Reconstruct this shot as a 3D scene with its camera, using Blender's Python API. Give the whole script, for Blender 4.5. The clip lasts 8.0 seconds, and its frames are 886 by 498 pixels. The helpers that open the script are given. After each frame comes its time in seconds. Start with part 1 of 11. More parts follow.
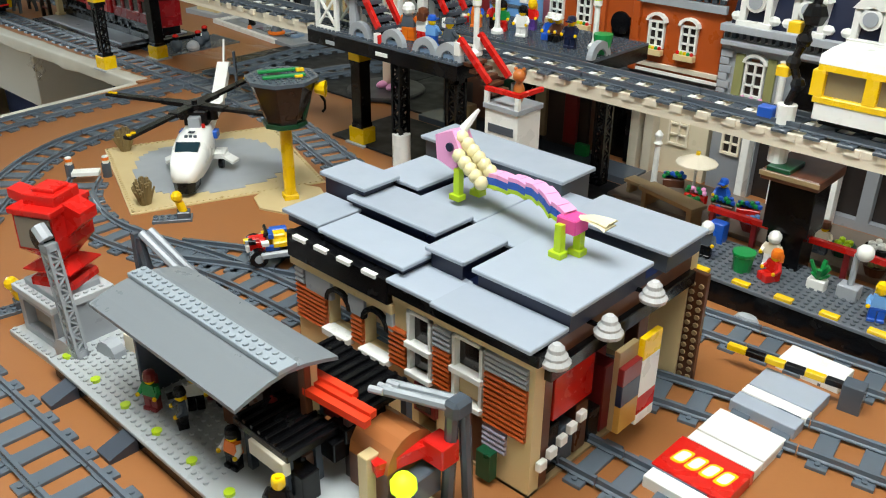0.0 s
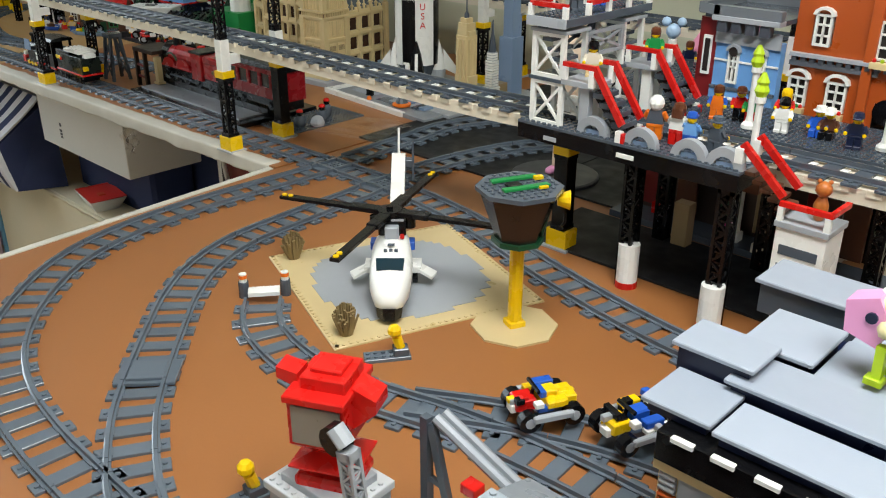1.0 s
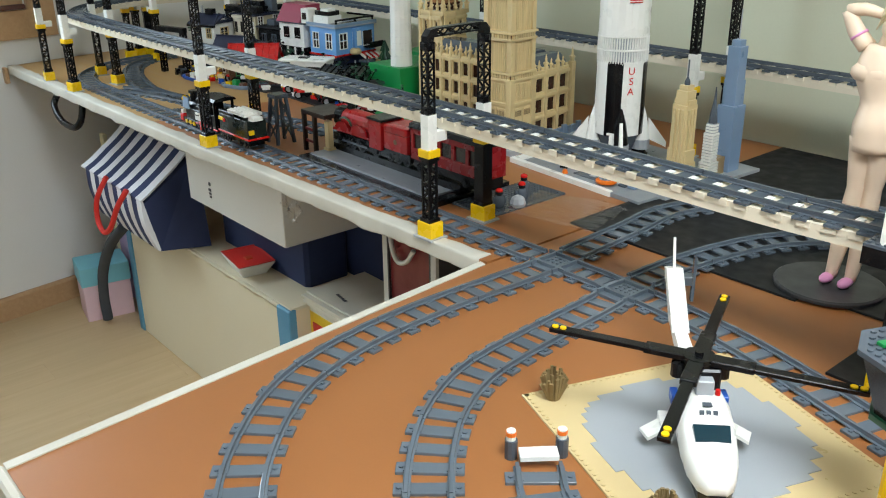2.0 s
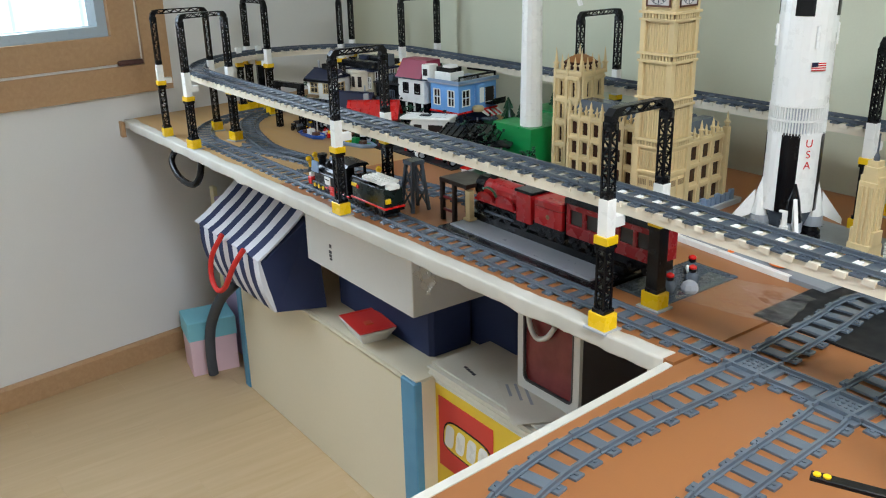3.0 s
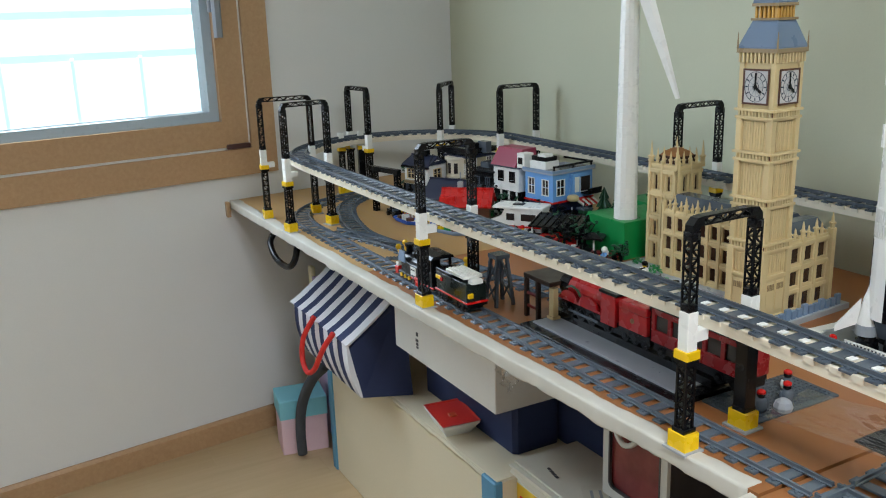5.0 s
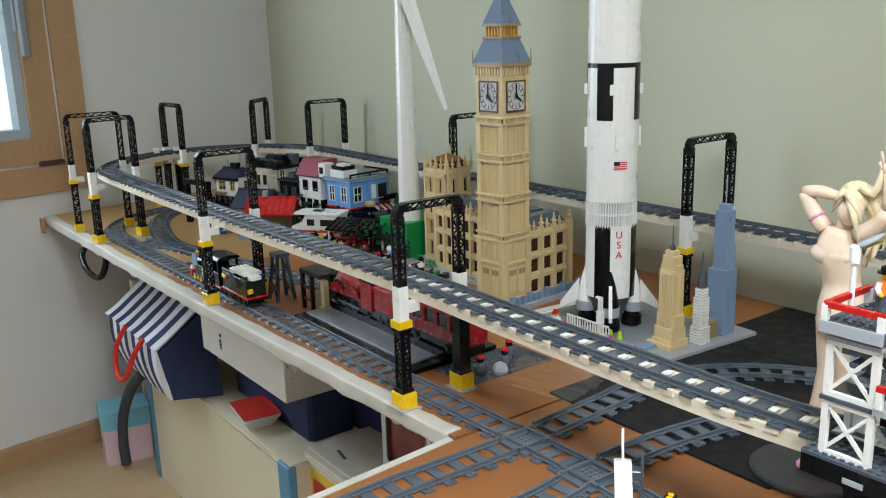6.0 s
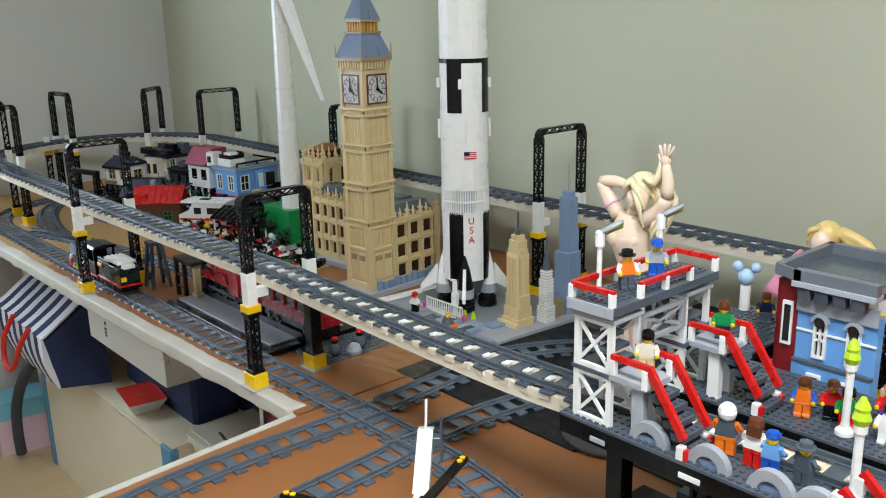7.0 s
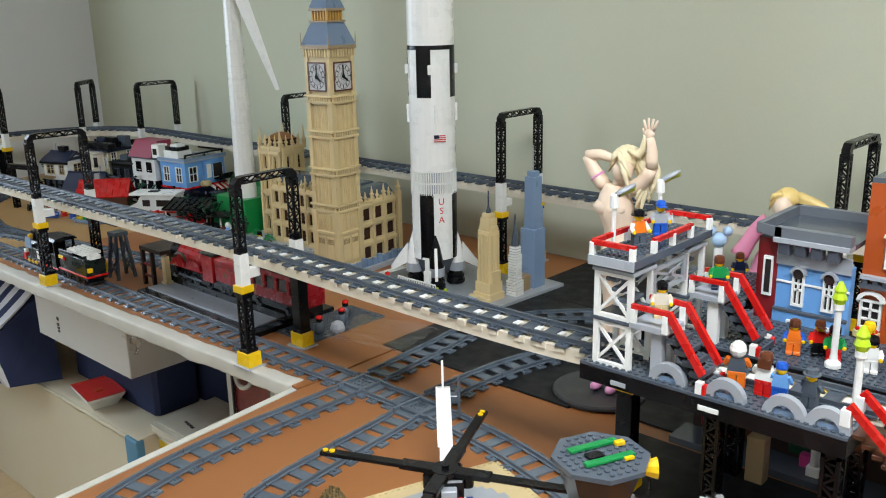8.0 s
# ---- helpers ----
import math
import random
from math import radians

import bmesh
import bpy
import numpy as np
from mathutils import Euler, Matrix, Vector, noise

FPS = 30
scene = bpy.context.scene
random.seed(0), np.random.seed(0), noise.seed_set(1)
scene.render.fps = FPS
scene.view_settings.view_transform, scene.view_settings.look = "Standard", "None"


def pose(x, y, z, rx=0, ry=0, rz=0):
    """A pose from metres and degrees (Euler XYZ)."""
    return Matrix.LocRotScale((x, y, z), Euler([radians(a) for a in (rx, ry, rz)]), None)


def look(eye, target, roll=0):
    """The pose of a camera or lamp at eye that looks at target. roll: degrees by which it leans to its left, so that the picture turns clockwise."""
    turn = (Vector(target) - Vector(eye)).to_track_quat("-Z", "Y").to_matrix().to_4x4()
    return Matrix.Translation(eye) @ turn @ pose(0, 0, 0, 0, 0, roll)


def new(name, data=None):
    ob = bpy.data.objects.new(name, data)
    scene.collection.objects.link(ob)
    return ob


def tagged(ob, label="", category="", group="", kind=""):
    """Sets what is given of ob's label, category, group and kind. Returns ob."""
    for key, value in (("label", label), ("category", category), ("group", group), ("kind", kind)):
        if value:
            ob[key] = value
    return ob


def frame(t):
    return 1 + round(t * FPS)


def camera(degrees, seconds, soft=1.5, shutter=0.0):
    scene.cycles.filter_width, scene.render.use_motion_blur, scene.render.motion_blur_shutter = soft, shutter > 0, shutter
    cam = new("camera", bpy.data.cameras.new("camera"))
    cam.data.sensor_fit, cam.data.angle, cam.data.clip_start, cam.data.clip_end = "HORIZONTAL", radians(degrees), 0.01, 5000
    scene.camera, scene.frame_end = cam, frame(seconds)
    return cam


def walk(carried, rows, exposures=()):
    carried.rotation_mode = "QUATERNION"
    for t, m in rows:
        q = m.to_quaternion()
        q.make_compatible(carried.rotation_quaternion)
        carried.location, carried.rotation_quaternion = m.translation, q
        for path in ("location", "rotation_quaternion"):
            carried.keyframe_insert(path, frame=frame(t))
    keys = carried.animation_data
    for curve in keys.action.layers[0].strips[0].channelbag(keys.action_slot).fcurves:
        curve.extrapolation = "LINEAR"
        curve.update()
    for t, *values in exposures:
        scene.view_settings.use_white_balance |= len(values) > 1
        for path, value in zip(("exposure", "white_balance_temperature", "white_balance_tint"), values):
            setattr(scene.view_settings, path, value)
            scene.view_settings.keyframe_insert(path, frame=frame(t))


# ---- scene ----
cam = camera(53.7, 8.0, soft=1.1)
PATH = [
    (0, (1.516, -0.758, 0.46), (0.294, 0.542, -0.443), 0.5),
    (0.5, (1.349, -0.813, 0.469), (0.168, 0.551, -0.394), 0.6),
    (1, (1.179, -0.793, 0.475), (-0.082, 0.522, -0.35), 0.1),
    (1.5, (1.005, -0.769, 0.489), (-0.355, 0.468, -0.298), -0.0),
    (2.8, (0.704, -0.828, 0.52), (-0.777, 0.315, -0.185), -1.7),
    (3, (0.675, -0.826, 0.536), (-0.847, 0.274, -0.151), -1.4),
    (3.5, (0.629, -0.815, 0.537), (-0.982, 0.182, -0.102), -1.1),
    (4, (0.618, -0.803, 0.542), (-1.05, 0.12, -0.064), -1.6),
    (4.2, (0.62, -0.796, 0.549), (-1.066, 0.1, -0.043), -2.0),
    (5.3, (0.716, -0.733, 0.568), (-0.972, 0.224, 0.084), -2.1),
    (5.5, (0.762, -0.716, 0.568), (-0.894, 0.3, 0.091), -2.1),
    (6, (0.923, -0.674, 0.555), (-0.633, 0.486, 0.069), -1.6),
    (6.5, (1.062, -0.599, 0.567), (-0.428, 0.637, 0.064), -0.9),
    (7, (1.073, -0.613, 0.575), (-0.383, 0.655, 0.051), -1.2),
    (7.5, (0.991, -0.731, 0.572), (-0.403, 0.599, 0.035), -1.2),
    (8, (1.036, -0.756, 0.564), (-0.267, 0.663, 0.028), -1.2),
]
walk(cam, [(t, look(eye, target, roll)) for t, eye, target, roll in PATH],
     [(0, -0.24, 6480, 6), (0.5, -0.26, 6500, 7), (1, -0.20, 6550, 9), (1.5, 0.04, 6400, 5), (3, 0.32, 5980, 11), (4, 0.32, 5980, 11), (5.5, 0.03, 6080, 10), (6.5, 0.05, 6120, 11), (7.25, -0.02, 6120, 11), (8, 0.02, 6120, 11)])

# ---- light ----
world = bpy.data.worlds.new("world")
scene.world = world
world.use_nodes = True
wn = world.node_tree
sky = wn.nodes.new("ShaderNodeTexSky")
sky.sky_type = "NISHITA"
sky.sun_disc = False
sky.sun_elevation, sky.sun_rotation = radians(40), radians(200)
wn.nodes["Background"].inputs["Strength"].default_value = 0.12
wn.links.new(sky.outputs["Color"], wn.nodes["Background"].inputs["Color"])
scene.view_settings.exposure = 0.0


def area_lamp(name, size_x, size_y, watts, colour, m):
    data = bpy.data.lights.new(name, "AREA")
    data.shape, data.size, data.size_y, data.energy, data.color = "RECTANGLE", size_x, size_y, watts, colour
    ob = new(name, data)
    ob.matrix_world = m
    return tagged(ob, kind="structure")


# the room's ceiling panel, and the daylight in the window's opening
area_lamp("ceiling_light_glow", 1.15, 0.55, 41, (0.90, 0.935, 0.96), pose(1.25, -0.56, 1.48))
area_lamp("window_daylight", 1.1, 0.8, 26, (0.78, 0.90, 1.0), pose(-2.03, -0.67, 0.70, 0, -90, 8))

# ---- materials ----
def srgb(h):
    return tuple((c / 12.92 if c <= 0.04045 else ((c + 0.055) / 1.055) ** 2.4) for c in (int(h[i:i + 2], 16) / 255 for i in (0, 2, 4)))


def base_nodes(name, rgb, rough, metal=0.0):
    m = bpy.data.materials.new(name)
    m.use_nodes = True
    n = m.node_tree.nodes
    b = n["Principled BSDF"]
    b.inputs["Base Color"].default_value = (*rgb, 1)
    b.inputs["Roughness"].default_value, b.inputs["Metallic"].default_value = rough, metal
    return m, n, m.node_tree.links, b


def tex(n, links, kind, scale, **more):
    t = n.new(kind)
    t.inputs["Scale"].default_value = scale
    for k, v in more.items():
        t.inputs[k].default_value = v
    c = n.new("ShaderNodeTexCoord")
    links.new(c.outputs["Object"], t.inputs["Vector"])
    return t


def ramp(n, links, source, a, b, lo, hi):
    r = n.new("ShaderNodeMapRange")
    r.inputs[1].default_value, r.inputs[2].default_value, r.inputs[3].default_value, r.inputs[4].default_value = a, b, lo, hi
    links.new(source, r.inputs[0])
    return r.outputs[0]


def mixed(n, links, factor, a, b, mode="MIX"):
    x = n.new("ShaderNodeMix")
    x.data_type, x.blend_type = "RGBA", mode
    for sock, v in ((x.inputs[0], factor), (x.inputs[6], a), (x.inputs[7], b)):
        if hasattr(v, "links") or hasattr(v, "is_linked"):
            links.new(v, sock)
        else:
            sock.default_value = v if not isinstance(v, tuple) else (*v, 1)
    return x.outputs[2]


def plastic(name, hexa, rough=0.32, vary=0.12, coat=0.0):
    """Moulded plastic: slight change of tone from piece to piece, dust and handling marks."""
    rgb = srgb(hexa)
    m, n, l, b = base_nodes(name, rgb, rough)
    info = n.new("ShaderNodeObjectInfo")
    dust = tex(n, l, "ShaderNodeTexNoise", 38, Detail=4)
    fine = tex(n, l, "ShaderNodeTexNoise", 420, Detail=2)
    tone = mixed(n, l, ramp(n, l, info.outputs["Random"], 0, 1, 0, 1), tuple(c * (1 - vary) for c in rgb), tuple(min(1, c * (1 + vary * 0.5)) for c in rgb))
    dusty = mixed(n, l, ramp(n, l, dust.outputs["Fac"], 0.45, 0.75, 0.0, 0.035), tone, tuple(0.45 * c + 0.10 for c in rgb))
    l.new(dusty, b.inputs["Base Color"])
    l.new(ramp(n, l, dust.outputs["Fac"], 0.3, 0.7, rough * 0.85, rough * 1.35), b.inputs["Roughness"])
    bump = n.new("ShaderNodeBump")
    bump.inputs["Strength"].default_value, bump.inputs["Distance"].default_value = 0.06, 0.0006
    l.new(fine.outputs["Fac"], bump.inputs["Height"])
    l.new(bump.outputs["Normal"], b.inputs["Normal"])
    b.inputs["Coat Weight"].default_value = coat
    return m


def painted(name, rgb, rgb2, scale, rough, bump_d=0.0004, grain=180):
    """Wall paint, paper and card: two tones in soft patches, fine grain."""
    m, n, l, b = base_nodes(name, rgb, rough)
    big = tex(n, l, "ShaderNodeTexNoise", scale, Detail=5)
    g = tex(n, l, "ShaderNodeTexNoise", grain, Detail=3)
    c = mixed(n, l, ramp(n, l, big.outputs["Fac"], 0.3, 0.7, 0, 1), rgb, rgb2)
    c = mixed(n, l, ramp(n, l, g.outputs["Fac"], 0.3, 0.7, 0, 0.12), c, tuple(v * 0.8 for v in rgb2))
    l.new(c, b.inputs["Base Color"])
    bump = n.new("ShaderNodeBump")
    bump.inputs["Strength"].default_value, bump.inputs["Distance"].default_value = 0.25, bump_d
    l.new(g.outputs["Fac"], bump.inputs["Height"])
    l.new(bump.outputs["Normal"], b.inputs["Normal"])
    return m


def timber(name, rgb, rgb2, scale, rough, stretch=(1, 14, 14)):
    """Wood and wood-look laminate: grain drawn out along the piece's x."""
    m, n, l, b = base_nodes(name, rgb, rough)
    co = n.new("ShaderNodeTexCoord")
    mp = n.new("ShaderNodeMapping")
    mp.inputs["Scale"].default_value = stretch
    l.new(co.outputs["Object"], mp.inputs["Vector"])
    info = n.new("ShaderNodeObjectInfo")
    sh = n.new("ShaderNodeVectorMath")
    l.new(mp.outputs["Vector"], sh.inputs[0])
    cx = n.new("ShaderNodeCombineXYZ")
    l.new(ramp(n, l, info.outputs["Random"], 0, 1, 0, 9), cx.inputs[0])
    l.new(cx.outputs[0], sh.inputs[1])
    t = n.new("ShaderNodeTexNoise")
    t.inputs["Scale"].default_value, t.inputs["Detail"].default_value, t.inputs["Distortion"].default_value = scale, 7, 0.6
    l.new(sh.outputs[0], t.inputs["Vector"])
    c = mixed(n, l, ramp(n, l, t.outputs["Fac"], 0.3, 0.7, 0, 1), rgb, rgb2)
    c2 = mixed(n, l, ramp(n, l, info.outputs["Random"], 0, 1, 0, 0.05), c, tuple(v * 0.7 for v in rgb2))
    l.new(c2, b.inputs["Base Color"])
    l.new(ramp(n, l, t.outputs["Fac"], 0.3, 0.7, rough * 0.85, rough * 1.2), b.inputs["Roughness"])
    bump = n.new("ShaderNodeBump")
    bump.inputs["Strength"].default_value, bump.inputs["Distance"].default_value = 0.12, 0.0006
    l.new(t.outputs["Fac"], bump.inputs["Height"])
    l.new(bump.outputs["Normal"], b.inputs["Normal"])
    return m


def glass(name, tint, rough=0.03):
    m, n, l, b = base_nodes(name, tint, rough)
    b.inputs["Transmission Weight"].default_value = 1.0
    b.inputs["IOR"].default_value = 1.45
    return m


def glow(name, rgb, strength):
    m, n, l, b = base_nodes(name, rgb, 0.6)
    b.inputs["Emission Color"].default_value = (*rgb, 1)
    b.inputs["Emission Strength"].default_value = strength
    return m


DKGREY = plastic("dark_grey_plastic", "4f5760", 0.18)
TRACKG = plastic("track_grey_plastic", "5e6872", 0.17)
LTGREY = plastic("light_grey_plastic", "a3a8ad")
SLABG = plastic("smooth_grey_tile", "9ca5b1", 0.40, 0.07)
WHITE = plastic("white_plastic", "ecece6", 0.28, 0.05)
BLACK = plastic("black_plastic", "0d0d0f", 0.22)
BLACK.node_tree.nodes["Principled BSDF"].inputs["Specular IOR Level"].default_value = 0.3
MATBLK = plastic("black_baseplate", "141518", 0.5)
MATBLK.node_tree.nodes["Principled BSDF"].inputs["Specular IOR Level"].default_value = 0.3
TAN = plastic("tan_plastic", "d6c08e")
CREAM = plastic("cream_plastic", "e2d8c2", 0.35)
DKTAN = plastic("dark_tan_plastic", "96805c")
RED = plastic("red_plastic", "cc1a14", 0.25)
DKRED = plastic("dark_red_plastic", "7a1a1c")
YELLOW = plastic("yellow_plastic", "f2c60c", 0.25)
ORANGE = plastic("orange_plastic", "f07818")
DKORANGE = plastic("dark_orange_plastic", "b4521e", 0.3)
BROWN = plastic("brown_plastic", "5a3420")
BLUE = plastic("blue_plastic", "1c55b8")
MEDBLUE = plastic("medium_blue_plastic", "6ea3dc")
SANDBLUE = plastic("sand_blue_plastic", "7f96b2", 0.3)
SLATE = plastic("slate_blue_plastic", "6d7f96", 0.3)
NAVY = plastic("navy_plastic", "111a36")
GREEN = plastic("green_plastic", "148540")
DKGREEN = plastic("dark_green_plastic", "14482c")
LIME = plastic("lime_plastic", "b4d21e")
OLIVE = plastic("olive_plastic", "8f8f5c")
PINK = plastic("pink_plastic", "eba0cc")
HOTPINK = plastic("bright_pink_plastic", "d8468e")
SKINF = plastic("doll_skin", "ead2b8", 0.42, 0.03)
BLOND = plastic("doll_hair", "dfc47a", 0.4)
PALEHAIR = plastic("pale_doll_hair", "e6d8b0", 0.4)
BROWNHAIR = plastic("brown_hair_plastic", "5c3018")
PURPLE = plastic("purple_plastic", "5a3a8c")
BRONZE = plastic("dry_grass_plastic", "8f7a50", 0.6)
SMOKE = plastic("smoked_panel", "2c2624", 0.12)
SILVER = plastic("silver_sticker", "8d8478", 0.3)
CLEARFILM, cn, cl, cb_ = base_nodes("clear_film", (0.9, 0.92, 0.93), 0.06)
shine, pass_through, blend = cn.new("ShaderNodeBsdfGlossy"), cn.new("ShaderNodeBsdfTransparent"), cn.new("ShaderNodeMixShader")
shine.inputs["Roughness"].default_value, blend.inputs[0].default_value = 0.10, 0.11
cl.new(pass_through.outputs[0], blend.inputs[1])
cl.new(shine.outputs[0], blend.inputs[2])
cl.new(blend.outputs[0], cn["Material Output"].inputs["Surface"])
NEON = glow("lit_green_lamp", srgb("c8f01e"), 1.6)
TABLETOP = painted("brown_laminate", (0.297, 0.115, 0.033), (0.342, 0.135, 0.041), 3.0, 0.42, 0.0002, 260)
DESKTOP = timber("tan_desk_top", (0.44, 0.26, 0.095), (0.50, 0.31, 0.125), 3.0, 0.45)
FOAM = painted("cream_foam_edge", (0.52, 0.495, 0.42), (0.64, 0.615, 0.54), 9.0, 0.7, 0.0015, 60)
WALLW = painted("white_wallpaper", (0.73, 0.735, 0.72), (0.77, 0.775, 0.76), 2.0, 0.85, 0.0006, 240)
WALLG = painted("sage_wallpaper", (0.555, 0.565, 0.42), (0.59, 0.60, 0.455), 1.6, 0.85, 0.0006, 240)
CEILM = painted("ceiling_paper", (0.75, 0.74, 0.70), (0.78, 0.77, 0.73), 2.0, 0.9)
PLANKM = timber("oak_laminate", (0.51, 0.37, 0.20), (0.565, 0.42, 0.245), 3.0, 0.36)
FRAMEW = timber("oak_frame", (0.43, 0.265, 0.135), (0.49, 0.315, 0.17), 6.0, 0.4)
CARDC = painted("cream_board", (0.68, 0.61, 0.44), (0.72, 0.65, 0.48), 2.0, 0.7)
CARDW = painted("white_carton", (0.70, 0.69, 0.64), (0.74, 0.73, 0.68), 2.0, 0.6)
PAPER = painted("stacked_paper", (0.66, 0.62, 0.50), (0.72, 0.69, 0.58), 8.0, 0.8)
BLUETAPE = painted("blue_tape", (0.08, 0.25, 0.40), (0.11, 0.30, 0.46), 12.0, 0.5)
NAVYBOX = painted("navy_fabric", (0.012, 0.022, 0.075), (0.02, 0.032, 0.10), 6.0, 0.8, 0.001, 400)
FABW = painted("white_canvas", (0.66, 0.66, 0.68), (0.72, 0.72, 0.74), 8.0, 0.85, 0.001, 500)
BOXYEL = painted("yellow_carton", (0.80, 0.55, 0.02), (0.84, 0.58, 0.03), 4.0, 0.35)
BOXRED = painted("red_print", (0.62, 0.03, 0.02), (0.66, 0.04, 0.03), 4.0, 0.35)
TEALBOX = painted("teal_card", (0.20, 0.52, 0.62), (0.24, 0.57, 0.66), 6.0, 0.6)
PINKBOX = painted("pink_card", (0.72, 0.50, 0.56), (0.76, 0.56, 0.61), 6.0, 0.6)
NOODLE = painted("grey_foam_tube", (0.045, 0.05, 0.06), (0.06, 0.065, 0.075), 20.0, 0.8)
LILAC = painted("lilac_card", (0.36, 0.28, 0.45), (0.42, 0.34, 0.5), 6.0, 0.6)
PALEYEL = painted("pale_yellow_card", (0.74, 0.68, 0.42), (0.78, 0.73, 0.5), 6.0, 0.6)
DKSIDE = painted("dark_grey_card", (0.055, 0.05, 0.05), (0.08, 0.07, 0.07), 6.0, 0.5)
OUTDOOR = glow("bright_outdoors", (0.93, 1.0, 0.99), 1.1)
RAILGLOW = glow("daylit_rail_glow", (0.62, 0.92, 0.88), 1.0)
LAMPGLOW = glow("lamp_diffuser", (1.0, 0.97, 0.9), 3.0)
PANE = glass("window_pane", (0.97, 0.99, 0.98), 0.0)

# ---- building kit ----
P, PH = 0.008, 0.0032   # stud pitch, plate height


class Mesh:
    """Vertices and faces gathered from simple solids; each face has a material slot."""

    def __init__(self):
        self.v, self.f, self.mi, self.weld = [], [], [], False

    def face_set(self, verts, faces, m=0):
        k = len(self.v)
        self.v += [tuple(p) for p in verts]
        self.f += [tuple(i + k for i in f) for f in faces]
        self.mi += [m] * len(faces)
        return self

    def box(self, x0, y0, z0, x1, y1, z1, m=0):
        v = [(x, y, z) for z in (z0, z1) for y in (y0, y1) for x in (x0, x1)]
        return self.face_set(v, [(0, 2, 3, 1), (4, 5, 7, 6), (0, 1, 5, 4), (2, 6, 7, 3), (0, 4, 6, 2), (1, 3, 7, 5)], m)

    def cbox(self, x0, y0, z0, x1, y1, z1, c=0.0006, m=0):
        """A box whose upper and upright edges are softened."""
        self.prism([(x0 + c, y0), (x1 - c, y0), (x1, y0 + c), (x1, y1 - c), (x1 - c, y1), (x0 + c, y1), (x0, y1 - c), (x0, y0 + c)], z0, z1 - c, m, cap=False)
        k = len(self.v) - 8
        top = [(x0 + c, y0 + c, z1), (x1 - c, y0 + c, z1), (x1 - c, y0 + c, z1), (x1 - c, y1 - c, z1), (x1 - c, y1 - c, z1), (x0 + c, y1 - c, z1), (x0 + c, y1 - c, z1), (x0 + c, y0 + c, z1)]
        j = len(self.v)
        self.v += [top[0], top[1], top[3], top[5]]
        idx = [0, 1, 1, 2, 2, 3, 3, 0]
        for i in range(8):
            a, b = idx[i], idx[(i + 1) % 8]
            q = (k + i, k + (i + 1) % 8, j + b, j + a) if a != b else (k + i, k + (i + 1) % 8, j + a)
            self.f.append(q)
            self.mi.append(m)
        self.f.append((j, j + 1, j + 2, j + 3))
        self.mi.append(m)
        return self

    def prism(self, pts, z0, z1, m=0, cap=True):
        n = len(pts)
        v = [(x, y, z0) for x, y in pts] + [(x, y, z1) for x, y in pts]
        f = [(i, (i + 1) % n, (i + 1) % n + n, i + n) for i in range(n)] + [tuple(range(n - 1, -1, -1))]
        if cap:
            f.append(tuple(range(n, 2 * n)))
        return self.face_set(v, f, m)

    def loft(self, rings, m=0, caps=True):
        """Rings of equal count joined in order."""
        n = len(rings[0])
        v = [p for r in rings for p in r]
        f = []
        for k in range(len(rings) - 1):
            f += [(k * n + i, k * n + (i + 1) % n, (k + 1) * n + (i + 1) % n, (k + 1) * n + i) for i in range(n)]
        if caps:
            f += [tuple(range(n - 1, -1, -1)), tuple(range((len(rings) - 1) * n, len(rings) * n))]
        return self.face_set(v, f, m)

    def lathe(self, x, y, profile, n=16, m=0):
        """Turned about the upright through x, y; profile of (radius, height)."""
        return self.loft([[(x + r * math.cos(2 * math.pi * i / n), y + r * math.sin(2 * math.pi * i / n), z) for i in range(n)] for r, z in profile], m)

    def cyl(self, x, y, z0, z1, r, n=12, m=0, r2=None):
        return self.lathe(x, y, [(r, z0), (r if r2 is None else r2, z1)], n, m)

    def tube(self, p, q, r, n=8, m=0, r2=None):
        p, q = Vector(p), Vector(q)
        d = (q - p).normalized()
        a = d.cross(Vector((0, 0, 1)) if abs(d.z) < 0.9 else Vector((1, 0, 0))).normalized()
        b = d.cross(a)
        rings = [[o + (a * math.cos(t) + b * math.sin(t)) * rad for t in [2 * math.pi * i / n for i in range(n)]] for o, rad in ((p, r), (q, r if r2 is None else r2))]
        return self.loft([[tuple(c) for c in g] for g in rings], m)

    def bar(self, p, q, w, h, m=0):
        """A straight square bar from p to q."""
        p, q = Vector(p), Vector(q)
        d = (q - p).normalized()
        a = d.cross(Vector((0, 0, 1)) if abs(d.z) < 0.98 else Vector((0, 1, 0))).normalized() * (w / 2)
        b = a.cross(d).normalized() * (h / 2)
        return self.loft([[tuple(o + s) for s in (a + b, -a + b, -a - b, a - b)] for o in (p, q)], m)

    def pipe(self, pts, r, n=8, m=0):
        pts = [Vector(p) for p in pts]
        rings, up = [], None
        for i, o in enumerate(pts):
            d = (pts[min(i + 1, len(pts) - 1)] - pts[max(i - 1, 0)]).normalized()
            if up is None:
                up = d.cross(Vector((0, 0, 1)) if abs(d.z) < 0.9 else Vector((1, 0, 0))).normalized()
            up = (up - d * up.dot(d)).normalized()
            b = d.cross(up)
            rad = r[i] if isinstance(r, (list, tuple)) else r
            rings.append([tuple(o + (up * math.cos(t) + b * math.sin(t)) * rad) for t in [2 * math.pi * k / n for k in range(n)]])
        return self.loft(rings, m)

